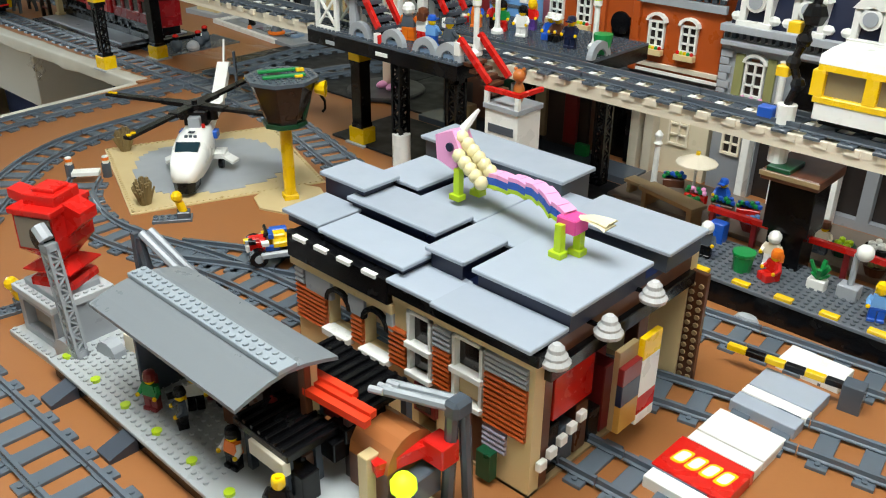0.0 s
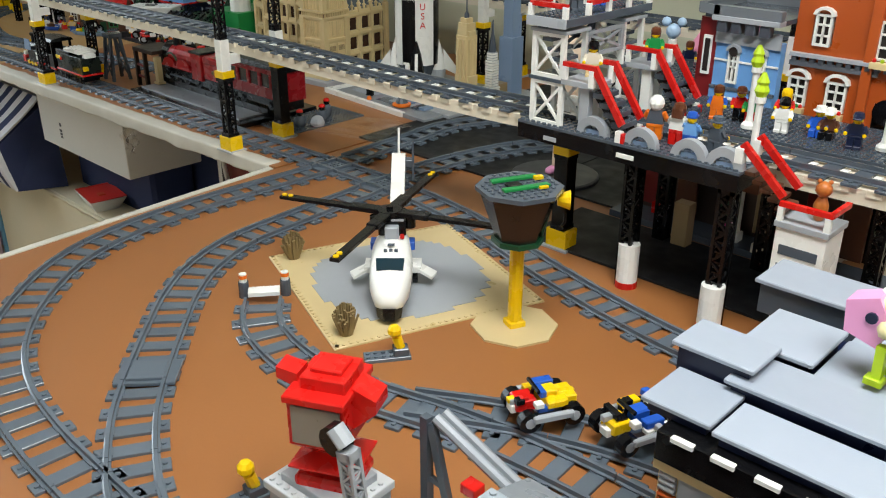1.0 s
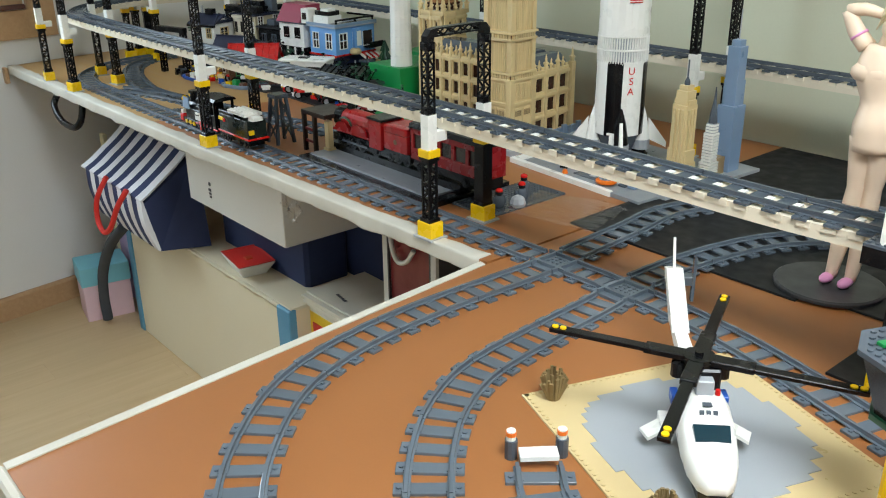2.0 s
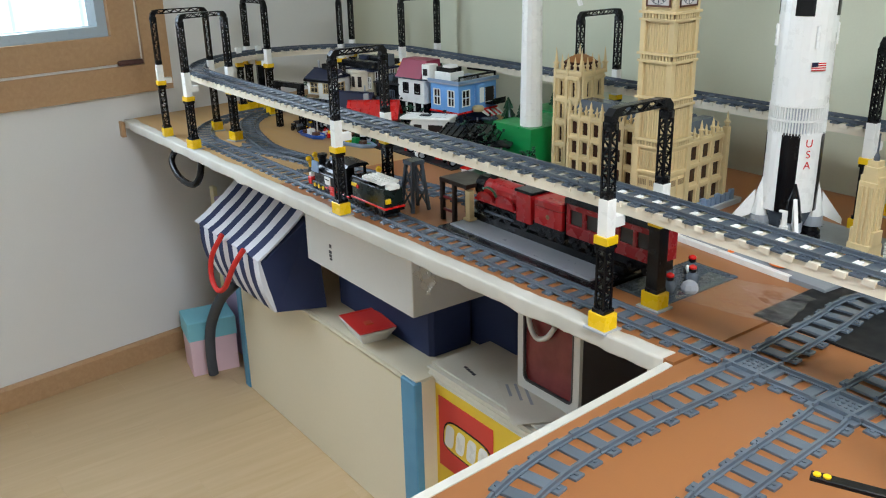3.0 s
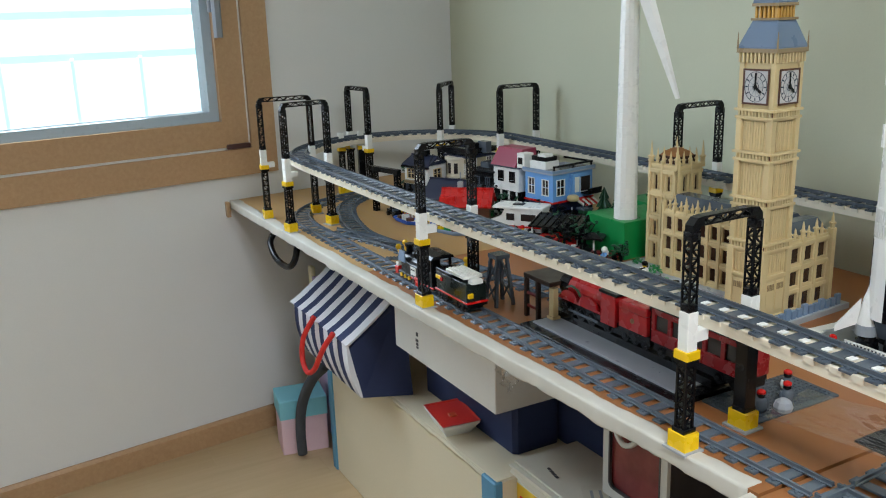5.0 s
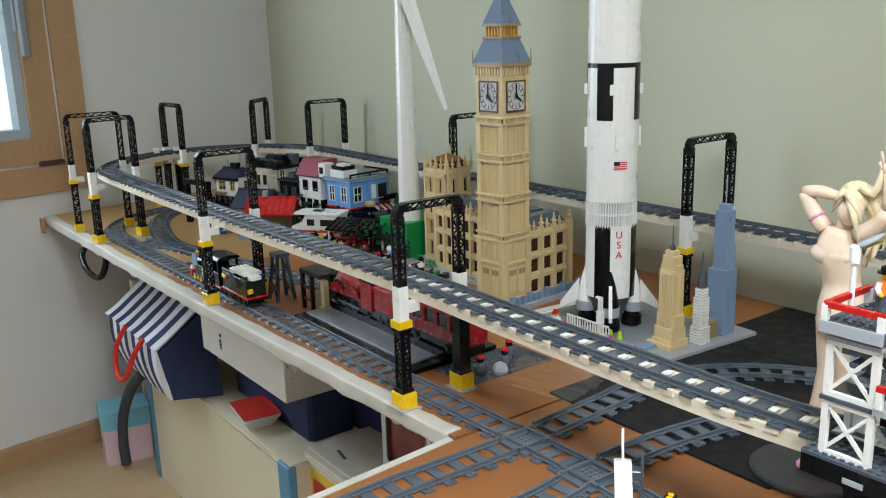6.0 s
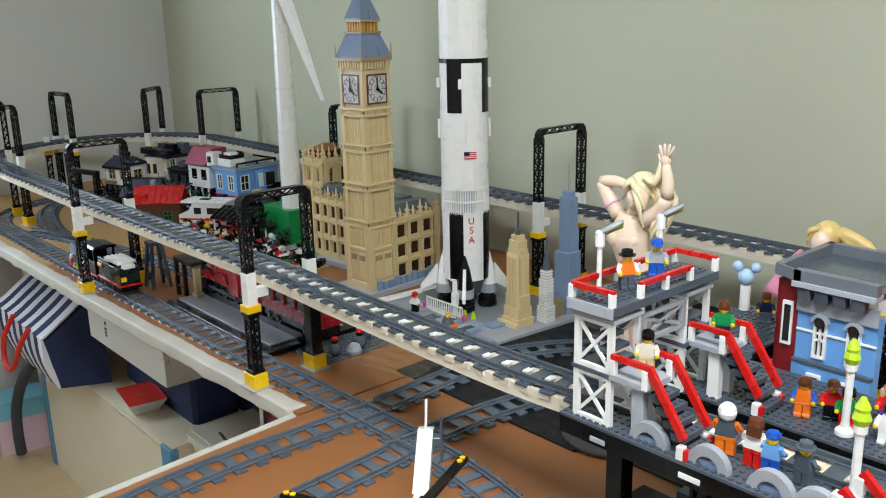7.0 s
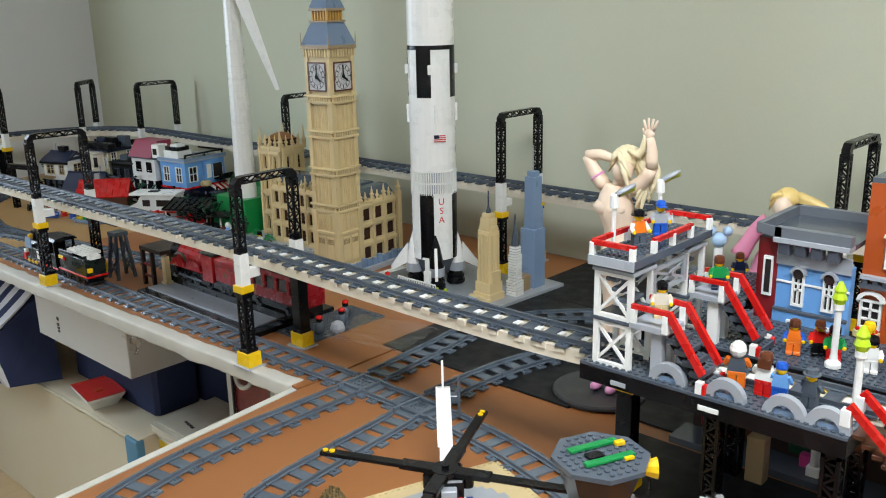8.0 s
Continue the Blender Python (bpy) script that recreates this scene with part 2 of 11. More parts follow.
    def ball(self, c, r, n=10, m=0):
        rx, ry, rz = r if isinstance(r, tuple) else (r, r, r)
        rings = []
        for k in range(n // 2 + 1):
            a = math.pi * min(max(k / (n // 2), 0.02), 0.98)
            rings.append([(c[0] + rx * math.sin(a) * math.cos(2 * math.pi * i / n), c[1] + ry * math.sin(a) * math.sin(2 * math.pi * i / n), c[2] - rz * math.cos(a)) for i in range(n)])
        return self.loft(rings, m)

    def studs(self, x0, y0, x1, y1, z, m=0, n=7):
        nx, ny = int(round((x1 - x0) / P)), int(round((y1 - y0) / P))
        for i in range(nx):
            for j in range(ny):
                self.cyl(x0 + (i + 0.5) * P, y0 + (j + 0.5) * P, z, z + 0.0017, 0.0024, n, m)
        return self

    def add(self, other, mat=None, slot=None):
        mat = mat or Matrix()
        k = len(self.v)
        self.v += [tuple(mat @ Vector(p)) for p in other.v]
        self.f += [tuple(i + k for i in f) for f in other.f]
        self.mi += [slot if slot is not None else i for i in other.mi]
        return self

    def data(self, name, mats, smooth=False):
        me = bpy.data.meshes.new(name)
        me.from_pydata(self.v, [], self.f)
        for mt in (mats if isinstance(mats, (list, tuple)) else [mats]):
            me.materials.append(mt)
        me.polygons.foreach_set("material_index", self.mi)
        bm = bmesh.new()
        bm.from_mesh(me)
        if self.weld:
            bmesh.ops.remove_doubles(bm, verts=bm.verts, dist=0.00002)
        bmesh.ops.recalc_face_normals(bm, faces=bm.faces)
        bm.to_mesh(me)
        bm.free()
        if smooth:
            me.shade_smooth()
        return me


def at(x, y, z=0.0, rz=0.0, rx=0.0, ry=0.0):
    return pose(x, y, z, rx, ry, rz)


def part(name, mesh, mats, parent, label="", m=None, smooth=False):
    """One mesh object under a thing or a part; mesh is a Mesh or ready mesh data that is shared."""
    data = mesh.data(name, mats, smooth) if isinstance(mesh, Mesh) else mesh
    ob = new(name, data)
    ob.parent = parent
    ob.matrix_basis = m or Matrix()
    if label:
        tagged(ob, label)
    return ob


def thing(name, label, category, m=None, group="", kind=""):
    ob = new(name)
    ob.empty_display_size = 0.02
    ob.matrix_basis = m or Matrix()
    return tagged(ob, label, category, group, kind)


def solid(name, mesh, mats, label, category, m=None, group="", kind="", smooth=False):
    data = mesh.data(name, mats, smooth) if isinstance(mesh, Mesh) else mesh
    ob = new(name, data)
    ob.matrix_basis = m or Matrix()
    return tagged(ob, label, category, group, kind)


def smooth_path(pts, step=0.004, closed=False):
    """Even points along a smooth curve through pts."""
    pts = [Vector((*p, 0)) if len(p) == 2 else Vector(p) for p in pts]
    out = []
    n = len(pts)
    for i in range(n - 1):
        a, b = pts[i], pts[i + 1]
        o = pts[i - 1] if i > 0 else a * 2 - b
        c = pts[i + 2] if i + 2 < n else b * 2 - a
        k = max(2, int((b - a).length / step))
        for j in range(k):
            t = j / k
            out.append(0.5 * ((2 * a) + (b - o) * t + (2 * o - 5 * a + 4 * b - c) * t * t + (3 * a - 3 * b + c - o) * t ** 3))
    out.append(pts[-1])
    return out


def arc(cx, cy, r, a0, a1, n=10):
    return [(cx + r * math.cos(radians(a0 + (a1 - a0) * i / n)), cy + r * math.sin(radians(a0 + (a1 - a0) * i / n))) for i in range(n + 1)]

# ---- the room ----
FLOOR, CEIL, WX, WY = -0.82, 1.55, -2.12, 0.87


def setting(name, mesh, mats, label="", m=None):
    return solid(name, mesh, mats, label, "", m, kind="structure")


SKEW = pose(WX, 0.1, 0, 0, 0, 8) @ pose(-WX, -0.1, 0)   # the window wall stands at 98 degrees to the green one
setting("floor", Mesh().box(WX - 0.3, -2.6, FLOOR - 0.05, 2.7, WY, FLOOR - 0.004), PLANKM, "light oak laminate floor")
floor_ob = bpy.data.objects["floor"]
plank_data = {}
for col in range(41):
    x, y = WX - 0.28 + col * 0.1185, -2.6 - 0.30 * (col % 3)
    while y < WY and x < 2.58:
        y0, y1 = max(y, -2.6), min(y + 0.898, WY)
        key = round(y1 - y0, 3)
        if key not in plank_data:
            plank_data[key] = Mesh().cbox(0, 0, 0, y1 - y0 - 0.0002, 0.1183, 0.008, 0.0002).data("plank", PLANKM)
        part("plank", plank_data[key], None, floor_ob, "", at(x, y0, FLOOR - 0.008, 90))
        y += 0.898
setting("wall_north", Mesh().box(WX - 0.35, WY, FLOOR - 0.05, 2.7, WY + 0.12, CEIL), WALLG, "plain sage green papered wall")
setting("wall_south", Mesh().box(WX - 0.12, -2.72, FLOOR - 0.05, 2.7, -2.6, CEIL), WALLW, "plain white papered wall")
setting("wall_east", Mesh().box(2.7, -2.6, FLOOR - 0.05, 2.82, WY, CEIL), WALLW, "plain white papered wall")
setting("ceiling", Mesh().box(WX - 0.35, -2.72, CEIL, 2.82, WY + 0.12, CEIL + 0.1), CEILM, "plain white ceiling")
# west wall with the window's opening
WY0, WY1, WZ0, WZ1 = -1.45, 0.132, 0.078, 1.276
setting("wall_west", Mesh().box(WX - 0.12, -2.72, FLOOR - 0.05, WX, WY0, CEIL).box(WX - 0.12, WY1, FLOOR - 0.05, WX, WY + 0.03, CEIL)
        .box(WX - 0.12, WY0, FLOOR - 0.05, WX, WY1, WZ0).box(WX - 0.12, WY0, WZ1, WX, WY1, CEIL), WALLW, "plain white papered wall", SKEW)
base = Mesh()
base.loft([[(WX, y, FLOOR), (WX + 0.014, y, FLOOR), (WX + 0.014, y, FLOOR + 0.068), (WX + 0.008, y, FLOOR + 0.078), (WX, y, FLOOR + 0.078)] for y in (-2.6, WY)])
setting("baseboard", base, FRAMEW, "oak baseboard along the white wall", SKEW)


def frame_ring(x0, x1, y0, y1, z0, z1, w):
    return (Mesh().box(x0, y0, z0, x1, y1, z0 + w).box(x0, y0, z1 - w, x1, y1, z1)
            .box(x0, y0, z0 + w, x1, y0 + w, z1 - w).box(x0, y1 - w, z0 + w, x1, y1, z1 - w))


window = thing("window_1", "oak framed window with a bright overcast view", "", SKEW, kind="structure")
part("window_frame", frame_ring(WX - 0.11, WX + 0.022, WY0, WY1, WZ0, WZ1, 0.086), FRAMEW, window)
part("seal", frame_ring(WX - 0.09, WX + 0.010, WY0 + 0.086, WY1 - 0.086, WZ0 + 0.086, WZ1 - 0.086, 0.007), WHITE, window, "white rubber seal")
part("sash", frame_ring(WX - 0.09, WX + 0.016, WY0 + 0.094, WY1 - 0.094, WZ0 + 0.094, WZ1 - 0.094, 0.083), FRAMEW, window, "oak sash")
part("glazing_bead", frame_ring(WX - 0.07, WX - 0.004, WY0 + 0.177, WY1 - 0.177, WZ0 + 0.177, WZ1 - 0.177, 0.030), plastic("pale_blue_bead", "aebfcc", 0.3), window, "pale grey glazing bead")
pane = part("pane", Mesh().box(WX - 0.05, WY0 + 0.19, WZ0 + 0.19, WX - 0.046, WY1 - 0.19, WZ1 - 0.19), PANE, window)
pane.visible_shadow = False
handle = Mesh().cbox(WX + 0.016, -0.060, 0.586, WX + 0.03, -0.018, 0.766, 0.004).cbox(WX + 0.03, -0.053, 0.511, WX + 0.047, -0.025, 0.726, 0.006)
part("handle", handle, plastic("grey_metal_handle", "8e949c", 0.35), window, "grey tilt handle")
part("latch", Mesh().cbox(WX + 0.016, -0.040, 0.168, WX + 0.036, 0.038, 0.182, 0.004), plastic("dark_brown_latch", "4a2c26", 0.4), window, "dark brown latch")
setting("backdrop", Mesh().box(-6.0, -8, -3, -5.95, 6, 6), OUTDOOR, "overexposed daylight outside the window")
# rails and posts emit their own light in place of outdoor daylight
for k, z in enumerate((0.34, 0.62)):
    setting("backdrop_rail", Mesh().box(-5.9, -6, z - 0.02, -5.88, 4, z + 0.03), RAILGLOW, "pale balcony rail outside, glowing in place of daylight")
posts = Mesh()
for k in range(16):
    posts.box(-5.9, -5 + k * 0.45, -1.2, -5.88, -4.975 + k * 0.45, 0.34)
setting("backdrop_posts", posts, RAILGLOW, "pale balcony posts outside, glowing in place of daylight")
lamp = thing("ceiling_light", "flat white ceiling light panel", "ceiling light", at(1.25, -0.56, CEIL - 0.05))
part("housing", Mesh().cbox(-0.62, -0.32, 0.0, 0.62, 0.32, 0.05, 0.004), WHITE, lamp)
part("diffuser", Mesh().box(-0.6, -0.3, -0.006, 0.6, 0.3, 0.0), LAMPGLOW, lamp, "glowing white diffuser")

# ---- tables ----
table = thing("layout_table", "brown laminate table with a cream edge strip", "table")
EDGE = [(0.020, 0.0), (0.073, -0.66)]   # the table's slanting left edge
part("table_top", Mesh().prism([(0.032, -0.0), (0.085, -0.66), (2.3, -0.66), (2.3, WY - 0.004), (0.032, WY - 0.004)], -0.024, 0.0), TABLETOP, table)
part("edge_strip", Mesh().prism([EDGE[0], EDGE[1], (0.085, -0.66), (0.032, -0.001)], -0.024, 0.0015), FOAM, table, "cream edge strip")
part("front_strip", Mesh().cbox(0.073, -0.672, -0.024, 2.3, -0.66, 0.0015, 0.003), FOAM, table, "cream edge strip")
for x, y in ((0.55, -0.55), (2.2, -0.55), (0.55, 0.75), (2.2, 0.75)):
    part("leg", Mesh().cbox(x - 0.03, y - 0.03, FLOOR, x + 0.03, y + 0.03, -0.024, 0.003), WHITE, table)
desk = thing("side_board", "tan and brown board with a torn cream foam front edge", "board")


def board_front(x):
    """The front line of the side board, a little askew."""
    return -0.003 + 0.032 * (x + 0.118) if x > -0.83 else -0.0258 + 0.0125 * (x + 0.83)


part("tan_top", Mesh().prism([(-2.093, board_front(-2.093) + 0.006), (-1.10, board_front(-1.1) + 0.006), (-1.10, WY - 0.004), (-2.222, WY - 0.004)], -0.022, 0.0), DESKTOP, desk, "tan wood board")
part("brown_top", Mesh().prism([(-1.098, board_front(-1.1) + 0.006), (-0.83, board_front(-0.83) + 0.006), (0.026, board_front(0.026) + 0.006), (0.026, WY - 0.004), (-1.098, WY - 0.004)], -0.022, 0.0), TABLETOP, desk, "brown laminate board")
edge = Mesh()
rings = []
for i in range(181):
    x = -2.088 + (0.010 + 2.088) * i / 180
    w = 0.004 * noise.noise((x * 9, 0, 0)) + 0.003 * noise.noise((x * 31, 3, 0))
    rag = 0.007 * max(0.0, noise.noise((x * 14, 7, 0))) + 0.003 * noise.noise((x * 55, 2, 0))
    f = board_front(x) + w * 0.45
    rings.append([(x, f + 0.0075, -0.020 - rag), (x, f + 0.003, -0.0235 - rag), (x, f + 0.0004, -0.0222 - rag), (x, f, -0.0195 - rag * 0.8), (x, f - w * 0.1, -0.010), (x, f, -0.0018), (x, f + 0.0005, 0.0012), (x, f + 0.0030, 0.0022), (x, f + 0.008, 0.0024), (x, f + 0.0255 + w, 0.0020), (x, f + 0.0285 + w, 0.0016), (x, f + 0.029 + w, 0.0002)])
edge.loft(rings)
part("foam_edge", edge, FOAM, desk, "torn cream foam edging", smooth=True)
part("end_block", Mesh().cbox(-2.098, -0.055, -0.05, -2.072, -0.043, -0.002, 0.002), FRAMEW, desk, "dark board end")
for x, y in ((-2.0, 0.78), (-1.0, 0.8), (-0.1, 0.8)):
    part("leg", Mesh().cbox(x - 0.025, y - 0.025, FLOOR, x + 0.025, y + 0.025, -0.022, 0.003), WHITE, desk)

# ---- railway ----
SLEEPER = Mesh()
SLEEPER.cbox(-P, -4 * P, 0, P, 4 * P, PH, 0.0005)
SLEEPER.cyl(0, -3.35 * P, PH, PH + 0.0015, 0.0024, 8).cyl(0, 3.35 * P, PH, PH + 0.0015, 0.0024, 8)
SLEEPER.box(-0.0065, -0.0245, PH, 0.0065, -0.0155, 0.0046).box(-0.0065, 0.0155, PH, 0.0065, 0.0245, 0.0046)
SLEEPER_DATA = SLEEPER.data("sleeper", TRACKG)
SLEEPER_DARK = SLEEPER.data("sleeper", DKGREY)


def track_line(pts, label, z=0.0, mat=None, tiles=None, group="railway tracks", tile_from=None):
    """Track laid in sections of four sleepers along a smooth line; each section is one thing."""
    mat = mat or TRACKG
    path = smooth_path(pts, 0.004)
    length = [0.0]
    for a, b in zip(path, path[1:]):
        length.append(length[-1] + (b - a).length)
    total = length[-1]
    count = max(1, round(total / 0.128))
    piece = total / count

    def spot(s):
        s = min(max(s, 0), total)
        i = min(max(np.searchsorted(length, s) - 1, 0), len(path) - 2)
        t = (s - length[i]) / max(1e-9, length[i + 1] - length[i])
        return path[i].lerp(path[i + 1], t), (path[min(i + 2, len(path) - 1)] - path[max(i - 1, 0)]).normalized()

    made = []
    for k in range(count):
        mid, d = spot((k + 0.5) * piece)
        ang = math.atan2(d.y, d.x)
        m = Matrix.Translation((mid.x, mid.y, z + mid.z)) @ Matrix.Rotation(ang, 4, "Z")
        inv = m.inverted()
        sect = thing("track_section", label, "track", m, group)
        for side in (-1, 1):
            rings = []
            for j in range(9):
                o, t = spot(k * piece + 0.0006 + (piece - 0.0012) * j / 8)
                nrm = Vector((-t.y, t.x, 0))
                c = o + nrm * (0.0200 * side)
                rings.append([tuple(inv @ Vector((c.x + nrm.x * w, c.y + nrm.y * w, z + o.z + h))) for w, h in
                              ((-0.0036, PH), (-0.0036, 0.0044), (-0.0017, 0.0052), (-0.0017, 0.0096), (0.0017, 0.0096), (0.0017, 0.0052), (0.0036, 0.0044), (0.0036, PH))])
            part("rail", Mesh().loft(rings), mat, sect)
        for j in range(4):
            o, t = spot(k * piece + piece * (j + 0.5) / 4)
            part("sleeper", SLEEPER_DATA if mat is TRACKG else SLEEPER_DARK, None, sect, "", inv @ Matrix.Translation((o.x, o.y, z + o.z)) @ Matrix.Rotation(math.atan2(t.y, t.x), 4, "Z"))
            if tiles and (tile_from is None or tile_from(o.x)):
                part("tile", tiles, None, sect, "white tile between the rails", inv @ Matrix.Translation((o.x, o.y, z + o.z)) @ Matrix.Rotation(math.atan2(t.y, t.x), 4, "Z"))
        made.append(sect)
    return made


GREYL = "dark grey toy railway track section on the brown table"
# outer line: along the front, round the near corner and on across the crossing
track_line([(1.62, -0.575), (1.3, -0.577), (1.0, -0.58), (0.75, -0.583), (0.58, -0.584), (0.48, -0.582), (0.39, -0.571), (0.316, -0.546), (0.25, -0.506), (0.195, -0.457), (0.148, -0.40), (0.118, -0.335), (0.100, -0.25), (0.094, -0.15), (0.097, -0.05), (0.100, 0.040)], GREYL)
# middle line, which joins the front line at a switch
track_line([(0.68, -0.580), (0.62, -0.563), (0.568, -0.539), (0.506, -0.502), (0.445, -0.453), (0.385, -0.401), (0.330, -0.350), (0.281, -0.288), (0.248, -0.210), (0.236, -0.10), (0.230, 0.0), (0.226, 0.036)], GREYL)
# inner line from the buffer stop into the station shed
track_line([(0.410, -0.290), (0.453, -0.323), (0.514, -0.342), (0.58, -0.347), (0.65, -0.334), (0.74, -0.310), (0.86, -0.296), (1.0, -0.293), (1.25, -0.285), (1.62, -0.272)], GREYL)
track_line([(0.68, -0.318), (0.76, -0.272), (0.84, -0.238), (0.93, -0.218)], GREYL)
# line behind the landing pad, past the back of the station
track_line([(0.134, 0.072), (0.20, 0.073), (0.30, 0.068), (0.40, 0.054), (0.50, 0.028), (0.585, 0.002), (0.66, -0.018), (0.743, -0.036), (0.82, -0.047), (0.92, -0.052), (1.1, -0.045), (1.3, -0.028), (1.62, 0.0)], GREYL)
# second line across the road at the station's far end
track_line([(0.93, -0.218), (1.1, -0.195), (1.25, -0.160), (1.40, -0.135), (1.62, -0.11)], GREYL)
# board line with its loop
track_line([(0.066, 0.070), (-0.1, 0.066), (-0.4, 0.061), (-0.8, 0.055), (-1.2, 0.048), (-1.55, 0.046)] + arc(-1.60, 0.363, 0.315, 265, 120, 9), "dark grey toy railway track section on the tan board", group="board tracks")
track_line([(-0.62, 0.262), (-0.8, 0.235), (-1.0, 0.195), (-1.2, 0.160), (-1.36, 0.125), (-1.5, 0.075)], "dark grey toy railway track section on the tan board", group="board tracks")
track_line([(-1.895, 0.45), (-1.87, 0.34), (-1.80, 0.255), (-1.70, 0.20), (-1.57, 0.160), (-1.43, 0.135), (-1.31, 0.140), (-1.19, 0.162)], "dark grey toy railway track section on the tan board", group="board tracks")
# crossing blocks where the two lines meet the board line
for cx, cy, rz in ((0.101, 0.073, 0), (0.225, 0.070, -2)):
    cr = thing("track_crossing", "dark grey studded railway crossing block", "track", at(cx, cy, 0, rz), "railway tracks")
    part("plate", Mesh().cbox(-4 * P, -4 * P, 0, 4 * P, 4 * P, 0.0046, 0.0006).studs(-2 * P, -2 * P, 2 * P, 2 * P, 0.0046), TRACKG, cr)
    for s in (-1, 1):
        part("rail", Mesh().box(-4 * P, s * 0.02 - 0.0017, 0.0046, 4 * P, s * 0.02 + 0.0017, 0.0096), TRACKG, cr)
        part("rail", Mesh().box(s * 0.02 - 0.0017, -4 * P, 0.0046, s * 0.02 + 0.0017, 4 * P, 0.0097), TRACKG, cr)
# lines over the black plates
DARKL = "dark grey toy railway track section on black plates"
track_line([(0.100, 0.107), (0.092, 0.25), (0.085, 0.36), (0.13, 0.47), (0.21, 0.55), (0.32, 0.60), (0.50, 0.625)], DARKL, 0.0036, group="tracks on the black plates")
track_line([(0.224, 0.104), (0.228, 0.20), (0.245, 0.30), (0.275, 0.38), (0.34, 0.455), (0.45, 0.50)], DARKL, 0.0036, group="tracks on the black plates")

# ---- viaduct ----
VZ = 0.1815     # underside of the viaduct's track
TILE_DATA = Mesh().cbox(0.0120, -0.0058, PH, 0.0200, 0.0058, 0.0050, 0.0004).data("tile", WHITE)
LOOP = arc(-1.60, 0.395, 0.342, 270, 90, 14)
VIADUCT = [(1.60, 0.08), (1.3, 0.081), (1.0, 0.083), (0.75, 0.080), (0.55, 0.062), (0.4, 0.053), (0.1, 0.058), (-0.1, 0.065), (-0.3, 0.064), (-0.8, 0.055), (-1.2, 0.052), (-1.5, 0.053)] + LOOP[1:] + [(-1.2, 0.735), (-0.7, 0.732), (-0.2, 0.728), (0.3, 0.722), (0.8, 0.712), (1.3, 0.705)]
track_line(VIADUCT, "dark grey track section on the raised viaduct", VZ, DKGREY, TILE_DATA, "viaduct tracks", tile_from=lambda x: x > -0.12)


def beam_run(pts, group, label, half=0.0285, z0=0.1655, z1=0.1812, mat=None):
    """Cream beams under the viaduct's track, one for every three sections."""
    path = smooth_path(pts, 0.01)
    k = 0
    while k < len(path) - 3:
        seg = path[k:k + 40]
        if len(seg) < 4:
            break
        left, right = [], []
        for i, o in enumerate(seg):
            d = (seg[min(i + 1, len(seg) - 1)] - seg[max(i - 1, 0)]).normalized()
            nrm = Vector((-d.y, d.x, 0))
            left.append(o + nrm * half)
            right.append(o - nrm * half)
        beam = Mesh()
        beam.loft([[(r.x, r.y, z0), (r.x, r.y, z1), (l.x, l.y, z1), (l.x, l.y, z0)] for l, r in zip(left, right)])
        ob = solid("viaduct_beam", beam, mat or CREAM, label, "beam", None, group)
        # notched lip: studs' worth of small blocks along both sides
        lip = Mesh()
        s = 0.0
        for i in range(0, len(seg) - 2, 3):
            o = seg[i]
            d = (seg[i + 2] - seg[i]).normalized()
            ang = math.atan2(d.y, d.x)
            for sd in (-1, 1):
                b = Mesh().cbox(-0.0075, -0.002, z1 - 0.006, 0.0075, 0.002, z1 + 0.0016, 0.0006)
                lip.add(b, Matrix.Translation((o.x, o.y, 0)) @ Matrix.Rotation(ang, 4, "Z") @ Matrix.Translation((0, sd * half, 0)))
        part("lip", lip, mat or CREAM, ob)
        k += 39


beam_run(VIADUCT, "viaduct beams", "cream plastic beam carrying the raised track")


def lattice(w, h, bar=0.0016, cells=None, depth=None):
    """An open latticed column, square in plan."""
    m = Mesh()
    d = depth or w
    for sx in (-1, 1):
        for sy in (-1, 1):
            m.box(sx * w / 2 - bar, sy * d / 2 - bar, 0, sx * w / 2 + bar, sy * d / 2 + bar, h)
    n = cells or max(2, round(h / w / 0.9))
    for i in range(n):
        a, b = h * i / n, h * (i + 1) / n
        f = 1 if i % 2 else -1
        for s in (-1, 1):
            m.bar((-f * w / 2, s * d / 2, a), (f * w / 2, s * d / 2, b), bar * 1.4, bar * 1.4)
            m.bar((s * w / 2, -f * d / 2, a), (s * w / 2, f * d / 2, b), bar * 1.4, bar * 1.4)
        m.box(-w / 2, -d / 2, b - bar, w / 2, d / 2, b + bar * 0.2)
    m.box(-w / 2 - bar, -d / 2 - bar, 0, w / 2 + bar, d / 2 + bar, PH * 2)
    m.box(-w / 2 - bar, -d / 2 - bar, h - PH * 2, w / 2 + bar, d / 2 + bar, h)
    return m


COL_LOW = lattice(0.0145, 0.098).data("lattice_column", BLACK)
COL_TOP = lattice(0.0125, 0.128, 0.0015).data("lattice_mast", BLACK)
BASE_Y = Mesh().cbox(-2 * P, -1.6 * P, 0.0032, 2 * P, 1.6 * P, 0.0265, 0.0008).data("base_brick", YELLOW)
FOOT_P = Mesh().cbox(-2.6 * P, -2.2 * P, 0.0, 2.6 * P, 2.2 * P, 0.0032, 0.0005).data("foot_plate", LTGREY)
CAP_Y = Mesh().cbox(-1.5 * P, -1.5 * P, 0.1285, 1.5 * P, 1.5 * P, 0.1400, 0.0006).data("cap_brick", YELLOW)
POST_W = Mesh().cbox(-1.1 * P, -1.1 * P, 0.1400, 1.1 * P, 1.1 * P, 0.2020, 0.0008).data("white_post", WHITE)
